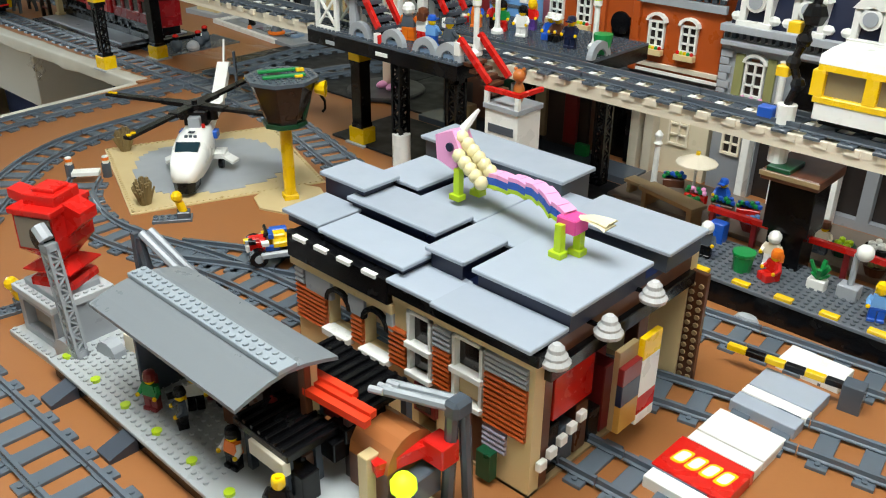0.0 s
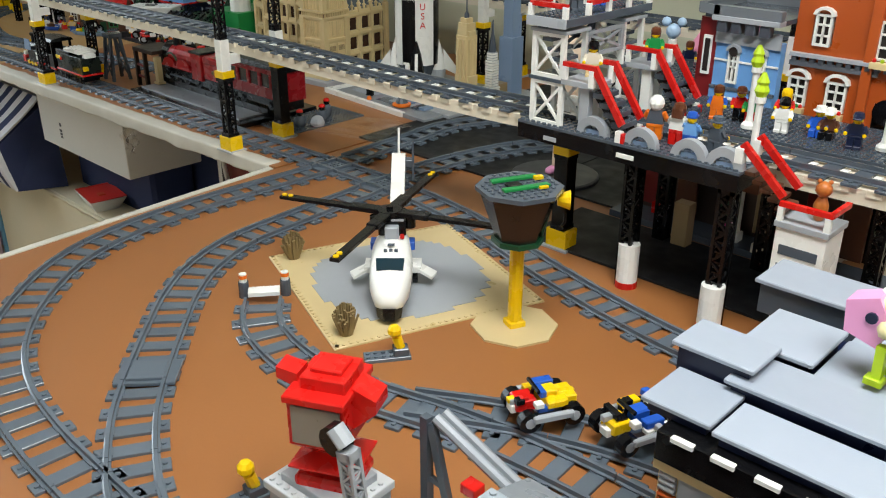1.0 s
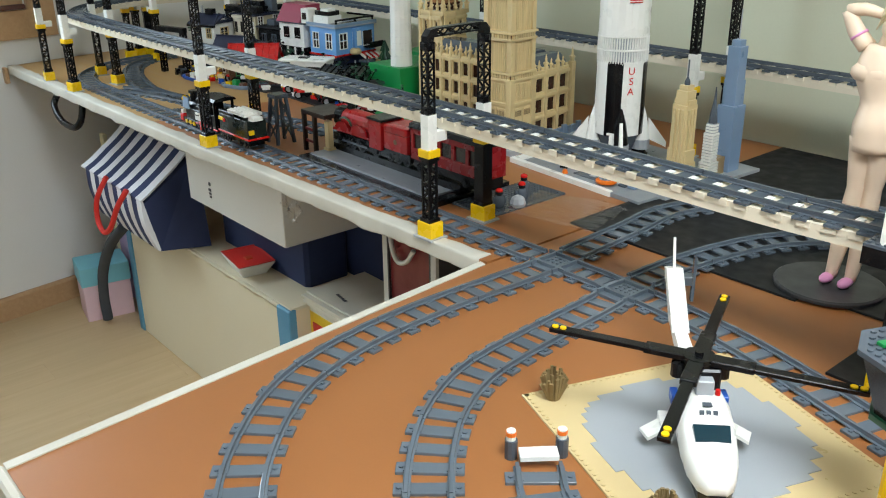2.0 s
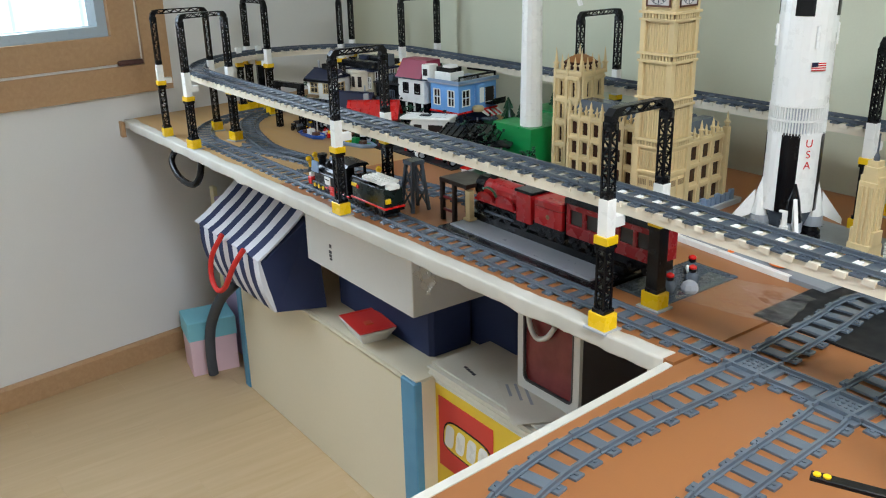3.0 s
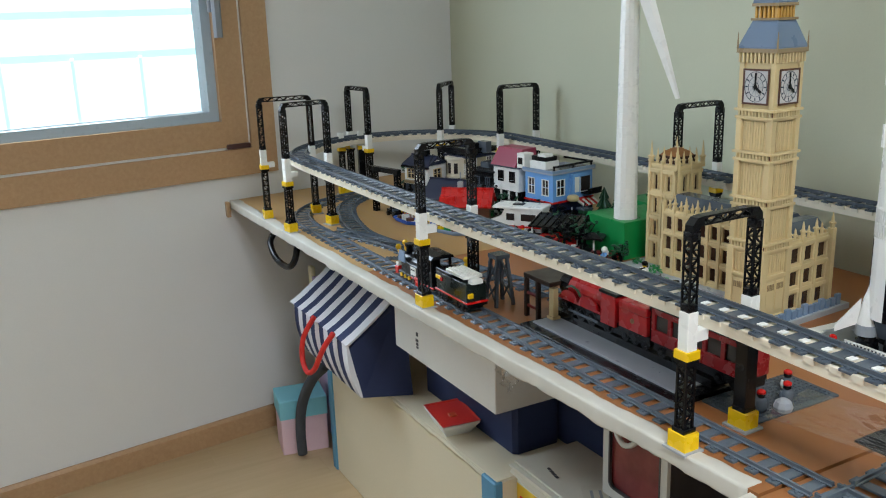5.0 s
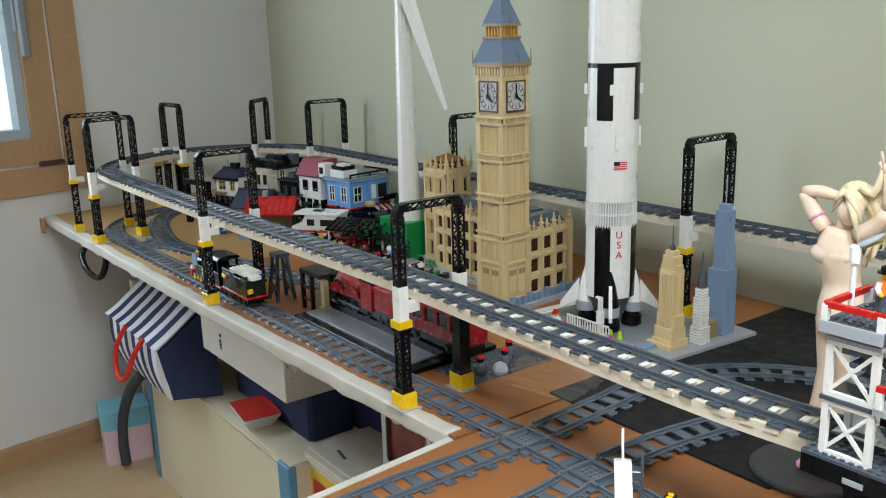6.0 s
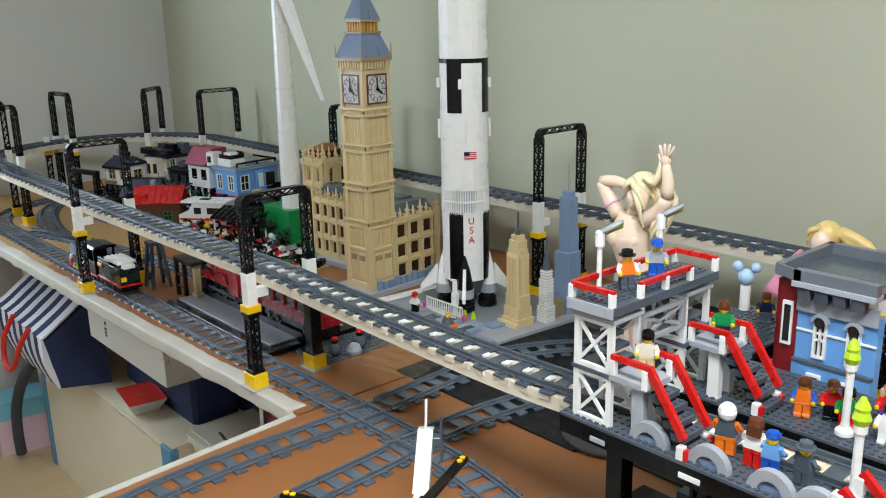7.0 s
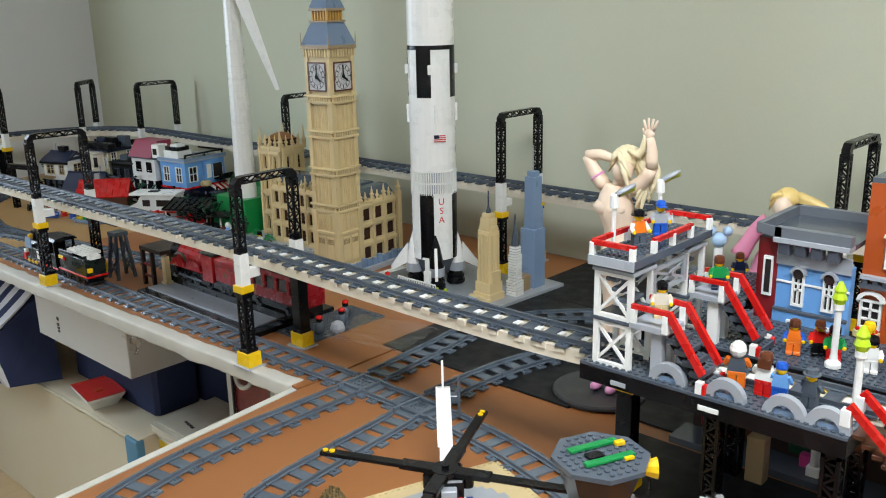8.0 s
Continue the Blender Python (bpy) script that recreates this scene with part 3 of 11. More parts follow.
SOLID_B = Mesh().cbox(-1.3 * P, -1.3 * P, 0.0265, 1.3 * P, 1.3 * P, 0.1285, 0.0008).data("black_pier", BLACK)


COLLAR = Mesh().cbox(-1.4 * P, -1.4 * P, 0, 1.4 * P, 1.4 * P, 0.0060, 0.0006).data("collar", BLACK)


KNUCKLE = Mesh().lathe(0, 0, [(0.0075, 0), (0.0098, 0.002), (0.0098, 0.010), (0.0075, 0.012)], 10).data("knuckle", BLACK)
POST_S = Mesh().cbox(-1.1 * P, -1.1 * P, 0.1400, 1.1 * P, 1.1 * P, 0.1920, 0.0008).data("white_post", WHITE)


def pier(x, y, rz, tall=True, inward=1, group="viaduct piers", kind="lattice", beam=0.330, lift=0.0):
    """A viaduct pier: yellow foot, black column, yellow cap, white post, and a bracket towards the beam."""
    t = thing("viaduct_pier", "black lattice viaduct pier with yellow foot and white post", "pier", at(x, y, 0, rz), group)
    part("foot_plate", FOOT_P, None, t, "light grey foot plate")
    part("base_brick", BASE_Y, None, t, "yellow base brick")
    part("lattice_column", COL_LOW if kind == "lattice" else SOLID_B, None, t, "black column", at(0, 0, 0.0265 if kind == "lattice" else 0) @ Matrix.Diagonal((1, 1, 1 + lift / 0.098, 1)))
    part("collar", COLLAR, None, t, "", at(0, 0, 0.1225 + lift))
    part("collar", COLLAR, None, t, "", at(0, 0, 0.0265))
    part("cap_brick", CAP_Y, None, t, "yellow cap brick", at(0, 0, lift))
    part("white_post", POST_W if beam > 0.32 else POST_S, None, t, "white post", at(0, 0, 0.202 * lift / 0.062) @ Matrix.Diagonal((1, 1, 1 - lift / 0.062, 1)))
    if tall:
        top = 0.202 if beam > 0.32 else 0.192
        part("knuckle", KNUCKLE, None, t, "black mast joint", at(0, 0, top))
        part("knuckle", KNUCKLE, None, t, "black mast joint", at(0, 0, beam - 0.012))
    s = inward
    part("bracket", Mesh().cbox(-0.9 * P, min(0, s * 0.030), 0.150, 0.9 * P, max(0, s * 0.030), 0.1650, 0.0006), WHITE, t, "white bracket under the beam")
    if tall and beam < 0.32:
        part("lattice_mast", lattice(0.0125, beam - 0.192, 0.0012).data("lattice_mast", BLACK), None, t, "black lattice mast", at(0, 0, 0.1920))
    elif tall:
        part("lattice_mast", COL_TOP, None, t, "black lattice mast", at(0, 0, 0.2020))
    return t


def gantry(xa, ya, xb, yb, kind_b="lattice", beam=0.330, lift=0.0):
    """Two piers either side of the track with a lattice beam over it."""
    ang = math.degrees(math.atan2(yb - ya, xb - xa)) - 90
    pier(xa, ya, ang, True, 1, beam=beam, lift=lift)
    pier(xb, yb, ang, True, -1, kind=kind_b, beam=beam, lift=lift)
    d = math.hypot(xb - xa, yb - ya)
    g = thing("catenary_beam", "black lattice beam across two masts", "beam", at(xa, ya, beam, ang + 90), "catenary beams")
    m = Mesh()
    r, h = 0.014, 0.0115
    m.box(r, -0.0065, 0.006, d - r, 0.0065, 0.0085).box(r, -0.0065, 0.0160, d - r, 0.0065, 0.0185)
    n = max(3, round((d - 2 * r) / 0.012))
    for i in range(n):
        a, b = r + (d - 2 * r) * i / n, r + (d - 2 * r) * (i + 1) / n
        lo, hi = (0.008, 0.0165) if i % 2 else (0.0165, 0.008)
        for s in (-0.0055, 0.0055):
            m.bar((a, s, lo), (b, s, hi), 0.0018, 0.0018)
    part("beam", m, BLACK, g)
    for x, f in ((0, 1), (d, -1)):
        e = Mesh()
        e.loft([[(x - f * 0.006, -0.0065, 0.0), (x + f * 0.006, -0.0065, 0.0), (x + f * 0.006, 0.0065, 0.0), (x - f * 0.006, 0.0065, 0.0)],
                [(x - f * 0.006, -0.0065, 0.008), (x + f * 0.008, -0.0065, 0.006), (x + f * 0.008, 0.0065, 0.006), (x - f * 0.006, 0.0065, 0.008)],
                [(x + f * 0.002, -0.0065, 0.0170), (x + f * 0.014, -0.0065, 0.006), (x + f * 0.014, 0.0065, 0.006), (x + f * 0.002, 0.0065, 0.0170)],
                [(x + f * 0.014, -0.0065, 0.0185), (x + f * 0.0145, -0.0065, 0.006), (x + f * 0.0145, 0.0065, 0.006), (x + f * 0.014, 0.0065, 0.0185)]])
        part("corner", e, BLACK, g)


gantry(-0.104, 0.011, -0.107, 0.124, "solid", 0.296)
gantry(-0.808, -0.004, -0.810, 0.112, "lattice", 0.308)
gantry(-1.565, -0.016, -1.585, 0.112)
for xa, ya, xb, yb in ((-1.765, -0.016, -1.748, 0.126), (-1.850, 0.352, -1.968, 0.338), (-1.792, 0.578, -1.874, 0.668), (-1.590, 0.676, -1.582, 0.803)):
    gantry(xa, ya, xb, yb, lift=0.018)
for x, y, k in ((-1.950, 0.300, "lattice"), (-1.945, 0.366, "solid")):
    pier(x, y, 80, False, 1, kind=k, lift=0.016)
gantry(-0.827, 0.672, -0.827, 0.800)
gantry(-0.098, 0.664, -0.10, 0.796)
gantry(0.592, 0.655, 0.594, 0.785)
pier(0.558, 0.080, 0, False, 1, "viaduct piers", "solid")

# ---- landmarks on the back of the board ----
def frame_square(a, b, h):
    """A flat square ring, outer half-width a, inner b."""
    return Mesh().box(-a, -a, 0, a, -b, h).box(-a, b, 0, a, a, h).box(-a, -b, 0, -b, b, h).box(b, -b, 0, a, b, h)


def clock_tower():
    """Tan clock tower with its ribbed palace wings, on a grey paved base."""
    t = thing("clock_tower_palace", "tan brick-built clock tower with ribbed palace wings", "model building", at(-0.354, 0.428, 0, 4) @ Matrix.Diagonal((1, 1, 1.135, 1)))
    # paved base
    part("base_plate", Mesh().cbox(-0.098, -0.022, 0.0, 0.024, 0.235, 0.0096, 0.0008).cbox(-0.44, 0.085, 0.0, -0.098, 0.26, 0.0096, 0.0008), LTGREY, t, "light grey paved base")
    for k in range(13):
        part("fence_block", Mesh().cbox(0.0115, 0.004 + k * 0.0165, 0.0096, 0.0185, 0.0165 + k * 0.0165, 0.0235 if k % 3 else 0.028, 0.0008), SANDBLUE, t, "blue-grey fence block")
    s = 0.063

    def shaft(z0, z1, grow, name, n=9):
        m = Mesh().box(-s - grow, -grow, z0, grow, s + grow, z1)
        core = part(name, m, TAN, t)
        rib_f = Mesh().cbox(-0.0017, -0.0019, z0 + 0.004, 0.0017, 0, z1 - 0.005, 0.0004).data("rib", TAN)
        for k in range(n):
            c = 0.0095 + (s - 0.019) * k / (n - 1)
            part("rib", rib_f, None, core, "", at(-s + c, -grow))
            part("rib", rib_f, None, core, "", at(grow, c, 0, 90))
        post = Mesh().cbox(-0.0055, -0.0055, z0, 0.0055, 0.0055, z1, 0.0008).data("corner_post", TAN)
        for x in (-s, 0):
            for y in (0, s):
                part("corner_post", post, None, core, "", at(x, y))

    def band(z, grow, h=0.0118):
        # brown core paints the shade between the teeth of the course
        part("dark_recess", Mesh().box(-s - grow + 0.0052, -grow + 0.0052, z + h * 0.35, grow - 0.0052, s + grow - 0.0052, z + h), BROWN, t, "brown core standing in for shade between the teeth")
        course = part("string_course", Mesh().cbox(-s - grow, -grow, z, grow, s + grow, z + h * 0.35, 0.0005), TAN, t)
        part("string_course", Mesh().cbox(-s - grow - 0.0012, -grow - 0.0012, z + h, grow + 0.0012, s + grow + 0.0012, z + h * 1.32, 0.0005), TAN, t)
        tooth = Mesh().box(-0.0017, 0.0006, z + h * 0.35, 0.0017, 0.0050, z + h).data("tooth", TAN)
        for k in range(10):
            c = 0.0005 + (s - 0.001) * k / 9
            part("tooth", tooth, None, course, "", at(-s + c, -grow))
            part("tooth", tooth, None, course, "", at(grow, c, 0, 90))

    # foot of the tower: panelled dado under a ribbed first storey
    part("plinth", Mesh().cbox(-s - 0.007, -0.007, 0.0096, 0.007, s + 0.007, 0.022, 0.001), TAN, t)
    part("dado", Mesh().box(-s - 0.004, -0.004, 0.022, 0.004, s + 0.004, 0.086), TAN, t)
    panel = Mesh().cbox(-0.0105, -0.0022, 0.030, 0.0105, 0, 0.078, 0.0006).data("dado_panel", TAN)
    slot = Mesh().cbox(-0.0012, -0.0030, 0.064, 0.0012, 0, 0.074, 0.0003).data("slot", DKTAN)
    for c in (0.0185, s - 0.0185):
        for m in (at(-s + c, -0.004), at(0.004, c, 0, 90)):
            pn = part("dado_panel", panel, None, t, "", m)
            for k in (-2, -1, 0, 1, 2):
                part("slot", slot, None, pn, "", at(0.0038 * k, 0))
    post0 = Mesh().cbox(-0.0068, -0.0068, 0.0096, 0.0068, 0.0068, 0.128, 0.001).data("corner_post", TAN)
    for x in (-s - 0.001, 0.001):
        for y in (-0.001, s + 0.001):
            part("corner_post", post0, None, t, "", at(x, y))
    part("string_course", Mesh().cbox(-s - 0.007, -0.007, 0.083, 0.007, s + 0.007, 0.088, 0.0005), TAN, t)
    shaft(0.088, 0.126, 0.003, "shaft", 8)
    for z0, z1 in ((0.139, 0.197), (0.208, 0.267), (0.278, 0.331)):
        shaft(z0, z1, 0.0, "shaft")
    for z in (0.126, 0.195, 0.265, 0.329):
        band(z, 0.0075)
    # clock stage
    m = Mesh().box(-s - 0.0015, -0.0015, 0.340, 0.0015, s + 0.0015, 0.412)
    for x in (-s, 0):
        for y in (0, s):
            m.cbox(x - 0.0052, y - 0.0052, 0.340, x + 0.0052, y + 0.0052, 0.412, 0.001)
    part("clock_stage", m, TAN, t)
    part("arcade", Mesh().box(-s - 0.002, -0.002, 0.412, 0.002, s + 0.002, 0.426), DKTAN, t, "dark tan arcade wall")
    for k in range(10):
        c = -0.004 + (s + 0.008) * k / 9
        part("arcade_post", Mesh().cbox(-s + c - 0.0017, -0.0075, 0.412, -s + c + 0.0017, -0.0025, 0.426, 0.0003), TAN, t)
        part("arcade_post", Mesh().cbox(0.0025, c - 0.0017, 0.412, 0.0075, c + 0.0017, 0.426, 0.0003), TAN, t)
    part("cornice", Mesh().cbox(-s - 0.0095, -0.0095, 0.426, 0.0095, s + 0.0095, 0.4325, 0.0008), DKTAN, t, "dark tan cornice")
    for face in (0, 1):
        rot = Matrix.Rotation(radians(90), 4, "X") if face == 0 else Matrix.Rotation(radians(90), 4, "Z") @ Matrix.Rotation(radians(90), 4, "X")
        m = Matrix.Translation((-s / 2, -0.0058, 0.377) if face == 0 else (0.0058, s / 2, 0.377)) @ rot
        part("dial_surround", frame_square(0.0262, 0.0234, 0.0012), BROWN, t, "dark brown dial surround", m)
        dial = part("clock_face", Mesh().box(-0.0234, -0.0234, -0.004, 0.0234, 0.0234, 0.0), plastic("dial_white", "c4c1be", 0.3), t, "white square clock dial", m)
        for r0, r1 in ((0.0226, 0.0218), (0.0150, 0.0145), (0.0062, 0.0056)):
            part("ring", Mesh().loft([[(r * math.cos(a), r * math.sin(a), z) for a in [2 * math.pi * i / 24 for i in range(24)]] for r, z in ((r0, 0.0), (r0, 0.0007), (r1, 0.0007), (r1, 0.0))], caps=False), DKGREY, dial)
        for k in range(12):
            a = radians(30 * k)
            part("hour_mark", Mesh().bar((0.0162 * math.sin(a), 0.0162 * math.cos(a), 0.0004), (0.0208 * math.sin(a), 0.0208 * math.cos(a), 0.0004), 0.0019, 0.0006), DKGREY, dial)
            part("spoke", Mesh().bar((0.0065 * math.sin(a), 0.0065 * math.cos(a), 0.0003), (0.0145 * math.sin(a), 0.0145 * math.cos(a), 0.0003), 0.0006, 0.0005), LTGREY, dial)
        part("minute_hand", Mesh().bar((0, -0.004, 0.0016), (0.0, 0.0205, 0.0016), 0.0030, 0.0008), BLACK, dial)
        part("hour_hand", Mesh().bar((0, 0, 0.0018), (0.0118, -0.0080, 0.0018), 0.0042, 0.0008), BLACK, dial)
        part("boss", Mesh().cyl(0, 0, 0.0004, 0.0026, 0.0034, 10), BLACK, dial)
    # roofs

    def pyramid(z0, z1, a, b, mat, name):
        c = s / 2
        m = Mesh().loft([[(-c - r, c - r, z), (-c + r, c - r, z), (-c + r, c + r, z), (-c - r, c + r, z)] for r, z in ((a, z0), (a, z0 + 0.002), (b, z1))])
        part(name, m, mat, t)

    pyramid(0.4325, 0.472, 0.0395, 0.024, SLATE, "lower_roof")
    part("roof_ledge", Mesh().cbox(-s / 2 - 0.027, s / 2 - 0.027, 0.472, -s / 2 + 0.027, s / 2 + 0.027, 0.4755, 0.0006), DKTAN, t)
    gold = plastic("gold_tan", "c89a48", 0.35)
    part("belfry", Mesh().box(-s / 2 - 0.017, s / 2 - 0.017, 0.4755, -s / 2 + 0.017, s / 2 + 0.017, 0.492), BROWN, t, "dark belfry core")
    for k in range(6):
        c = -0.0205 + 0.0082 * k
        part("belfry_post", Mesh().cbox(-s / 2 + c - 0.0017, s / 2 - 0.0225, 0.4755, -s / 2 + c + 0.0017, s / 2 - 0.017, 0.492, 0.0003), gold, t, "gold-tan post")
        part("belfry_post", Mesh().cbox(-s / 2 + 0.017, s / 2 + c - 0.0017, 0.4755, -s / 2 + 0.0225, s / 2 + c + 0.0017, 0.492, 0.0003), gold, t, "gold-tan post")
    part("roof_ledge", Mesh().cbox(-s / 2 - 0.0265, s / 2 - 0.0265, 0.492, -s / 2 + 0.0265, s / 2 + 0.0265, 0.4965, 0.0006), DKTAN, t)
    pyramid(0.4965, 0.545, 0.025, 0.0065, SLATE, "upper_roof")
    part("finial", Mesh().lathe(-s / 2, s / 2, [(0.0065, 0.545), (0.004, 0.566), (0.0055, 0.570), (0.0015, 0.578), (0.001, 0.60)], 8), DKTAN, t)
    for x in (-s - 0.008, 0.008):
        for y in (-0.008, s + 0.008):
            part("corner_spike", Mesh().lathe(x, y, [(0.002, 0.4325), (0.0012, 0.446), (0.0005, 0.456)], 6), DKTAN, t)

    # wings: storeys of dark windows between buttresses that end in slender pinnacles
    glassy = plastic("dark_brown_window", "3a241c", 0.18)

    def pinnacle(c, y, z, k, tall=0.024):
        r = 0.0036 * k
        return Mesh().lathe(c, y, [(r, z - 0.004), (r, z + 0.006), (r * 1.45, z + 0.0066), (r * 1.45, z + 0.0090), (r * 0.9, z + 0.0096), (r * 0.62, z + 0.0125), (r * 0.62, z + 0.0150), (0.0006, z + tall)], 7)

    def bay(parent, m, nstoreys, h, w, win, double):
        """One bay of the front: wall strips, sills, window heads, buttress, battlement."""
        b = part("bay", Mesh().box(-w / 2, -0.0012, 0.0096, -win / 2, 0.004, h - 0.010).box(win / 2, -0.0012, 0.0096, w / 2, 0.004, h - 0.010), TAN, parent, "", m)
        part("buttress", Mesh().cbox(-w / 2 - 0.0036, -0.0062, 0.0096, -w / 2 + 0.0036, -0.0008, h * 0.55, 0.0006).cbox(-w / 2 - 0.0030, -0.0052, h * 0.55, -w / 2 + 0.0030, -0.0008, h, 0.0006), TAN, b)
        step = (h - 0.024) / nstoreys
        for k in range(nstoreys + 1):
            z = 0.0096 + step * k
            part("sill", Mesh().cbox(-w / 2, -0.0048, z, w / 2, 0.004, z + step * 0.15, 0.0005).cbox(-w / 2 + 0.003, -0.0030, z + step * 0.15, w / 2 - 0.003, 0.004, z + step * 0.27, 0.0005), TAN, b)
            if k < nstoreys:
                head = Mesh().box(-win / 2, -0.0010, z + step * 0.90, win / 2, 0.004, z + step)
                for sx in (-1, 1):
                    head.lathe(sx * (win / 2 + 0.0012), -0.0020, [(0.0022, z + step * 0.27), (0.0014, z + step * 0.34), (0.0021, z + step * 0.55), (0.0014, z + step * 0.62), (0.0021, z + step * 0.86), (0.0026, z + step)], 7)
                part("window_head", head, TAN, b)
                if double:
                    part("mullion", Mesh().box(-0.0011, -0.0008, z + step * 0.30, 0.0011, 0.004, z + step * 0.9), TAN, b)
        part("battlement", Mesh().box(-w / 2, -0.001, h - 0.014, w / 2, 0.004, h - 0.004).box(-w / 2 + 0.004, -0.0005, h - 0.004, -w / 4, 0.0035, h + 0.0015).box(w / 4, -0.0005, h - 0.004, w / 2 - 0.004, 0.0035, h + 0.0015), TAN, b)
        part("pinnacle", pinnacle(-w / 2, -0.001, h, 1.15), TAN, b)
        part("pinnacle", pinnacle(0.0, 0.001, h - 0.004, 0.85, 0.019), TAN, b)
        return b

    wl = 0.270
    wy = 0.110
    part("west_wing_core", Mesh().box(-s - wl, wy + 0.0025, 0.0096, -s, wy + 0.095, 0.128), glassy, t, "dark brown recessed windows")
    for k in range(9):
        bay(t, at(-s - 0.0150 - k * 0.0300, wy), 3, 0.138, 0.0300, 0.0170, False)
    part("west_roof", Mesh().loft([[(-s - wl, wy + 0.004, z0), (-s, wy + 0.004, z0), (-s, wy + 0.104, z0), (-s - wl, wy + 0.104, z0)] if i == 0 else [(-s - wl, wy + 0.037, z0), (-s, wy + 0.037, z0), (-s, wy + 0.071, z0), (-s - wl, wy + 0.071, z0)] for i, z0 in enumerate((0.128, 0.156))]), DKGREY, t, "dark grey sloping roof")
    part("north_wing_core", Mesh().box(-0.072, s, 0.0096, -0.0025, 0.196, 0.128), glassy, t, "dark brown recessed windows")
    for k in range(3):
        bay(t, at(0.000, s + 0.0255 + k * 0.0386, 0, 90), 3, 0.138, 0.0386, 0.0250, False)
    part("corner_buttress", Mesh().cbox(-0.006, 0.190, 0.0096, 0.006, 0.202, 0.140, 0.0008), TAN, t)
    part("pinnacle", pinnacle(0.0, 0.196, 0.140, 1.3, 0.026), TAN, t)
    part("north_roof", Mesh().loft([[(-0.076, s, z0), (-0.004, s, z0), (-0.004, 0.198, z0), (-0.076, 0.198, z0)] if i == 0 else [(-0.052, s, z0), (-0.028, s, z0), (-0.028, 0.19, z0), (-0.052, 0.19, z0)] for i, z0 in enumerate((0.128, 0.154))]), DKGREY, t, "dark grey sloping roof")
    # square end tower: plain faces with slit windows, a crown of thin pinnacles round a low gold-brown roof
    ex0, ex1, ey = -s - wl - 0.078, -s - wl - 0.002, 0.145
    ecx, ecy = (ex0 + ex1) / 2, ey + 0.041
    part("end_tower_core", Mesh().box(ex0 + 0.0025, ey + 0.0025, 0.0096, ex1 - 0.0025, ey + 0.0795, 0.205), glassy, t, "dark brown recessed windows")
    for k in range(2):
        for m in (at(ex0 + 0.020 + k * 0.0360, ey), at(ex1, ey + 0.023 + k * 0.0360, 0, 90), at(ex0, ey + 0.059 - k * 0.0360, 0, -90)):
            bay(t, m, 4, 0.205, 0.0360, 0.0105, False)
    part("end_tower_top", Mesh().cbox(ex0 - 0.003, ey - 0.003, 0.200, ex1 + 0.003, ey + 0.085, 0.208, 0.0008), TAN, t)
    part("end_tower_drum", Mesh().cbox(ex0 + 0.010, ey + 0.010, 0.208, ex1 - 0.010, ey + 0.072, 0.222, 0.001), glassy, t, "dark open lantern stage")
    for i in range(5):
        for j in range(5):
            if i in (0, 4) or j in (0, 4):
                big = i in (0, 4) and j in (0, 4)
                part("pinnacle", pinnacle(ex0 + 0.001 + i * 0.0185, ey + 0.002 + j * 0.0195, 0.212 if big else 0.210, 1.5 if big else 0.95, 0.038 if big else 0.024), TAN, t)
    part("end_tower_roof", Mesh().loft([[(ecx - r, ecy - r, z), (ecx + r, ecy - r, z), (ecx + r, ecy + r, z), (ecx - r, ecy + r, z)] for r, z in ((0.026, 0.222), (0.018, 0.230), (0.006, 0.236))]), plastic("gold_brown_roof", "8a5a28", 0.35), t, "gold-brown low roof")
    return t


clock_tower()


def text_mesh(words, size, depth=0.0002):
    """Raised letters as a Mesh lying in the x-z plane, facing -y."""
    cu = bpy.data.curves.new("letters", "FONT")
    cu.body, cu.size, cu.extrude, cu.align_x, cu.align_y = words, size, depth, "CENTER", "CENTER"
    ob = bpy.data.objects.new("letters", cu)
    me = ob.to_mesh()
    m = Mesh()
    m.face_set([(v.co.x, -v.co.z, v.co.y) for v in me.vertices], [tuple(p.vertices) for p in me.polygons])
    ob.to_mesh_clear()
    bpy.data.objects.remove(ob)
    bpy.data.curves.remove(cu)
    return m


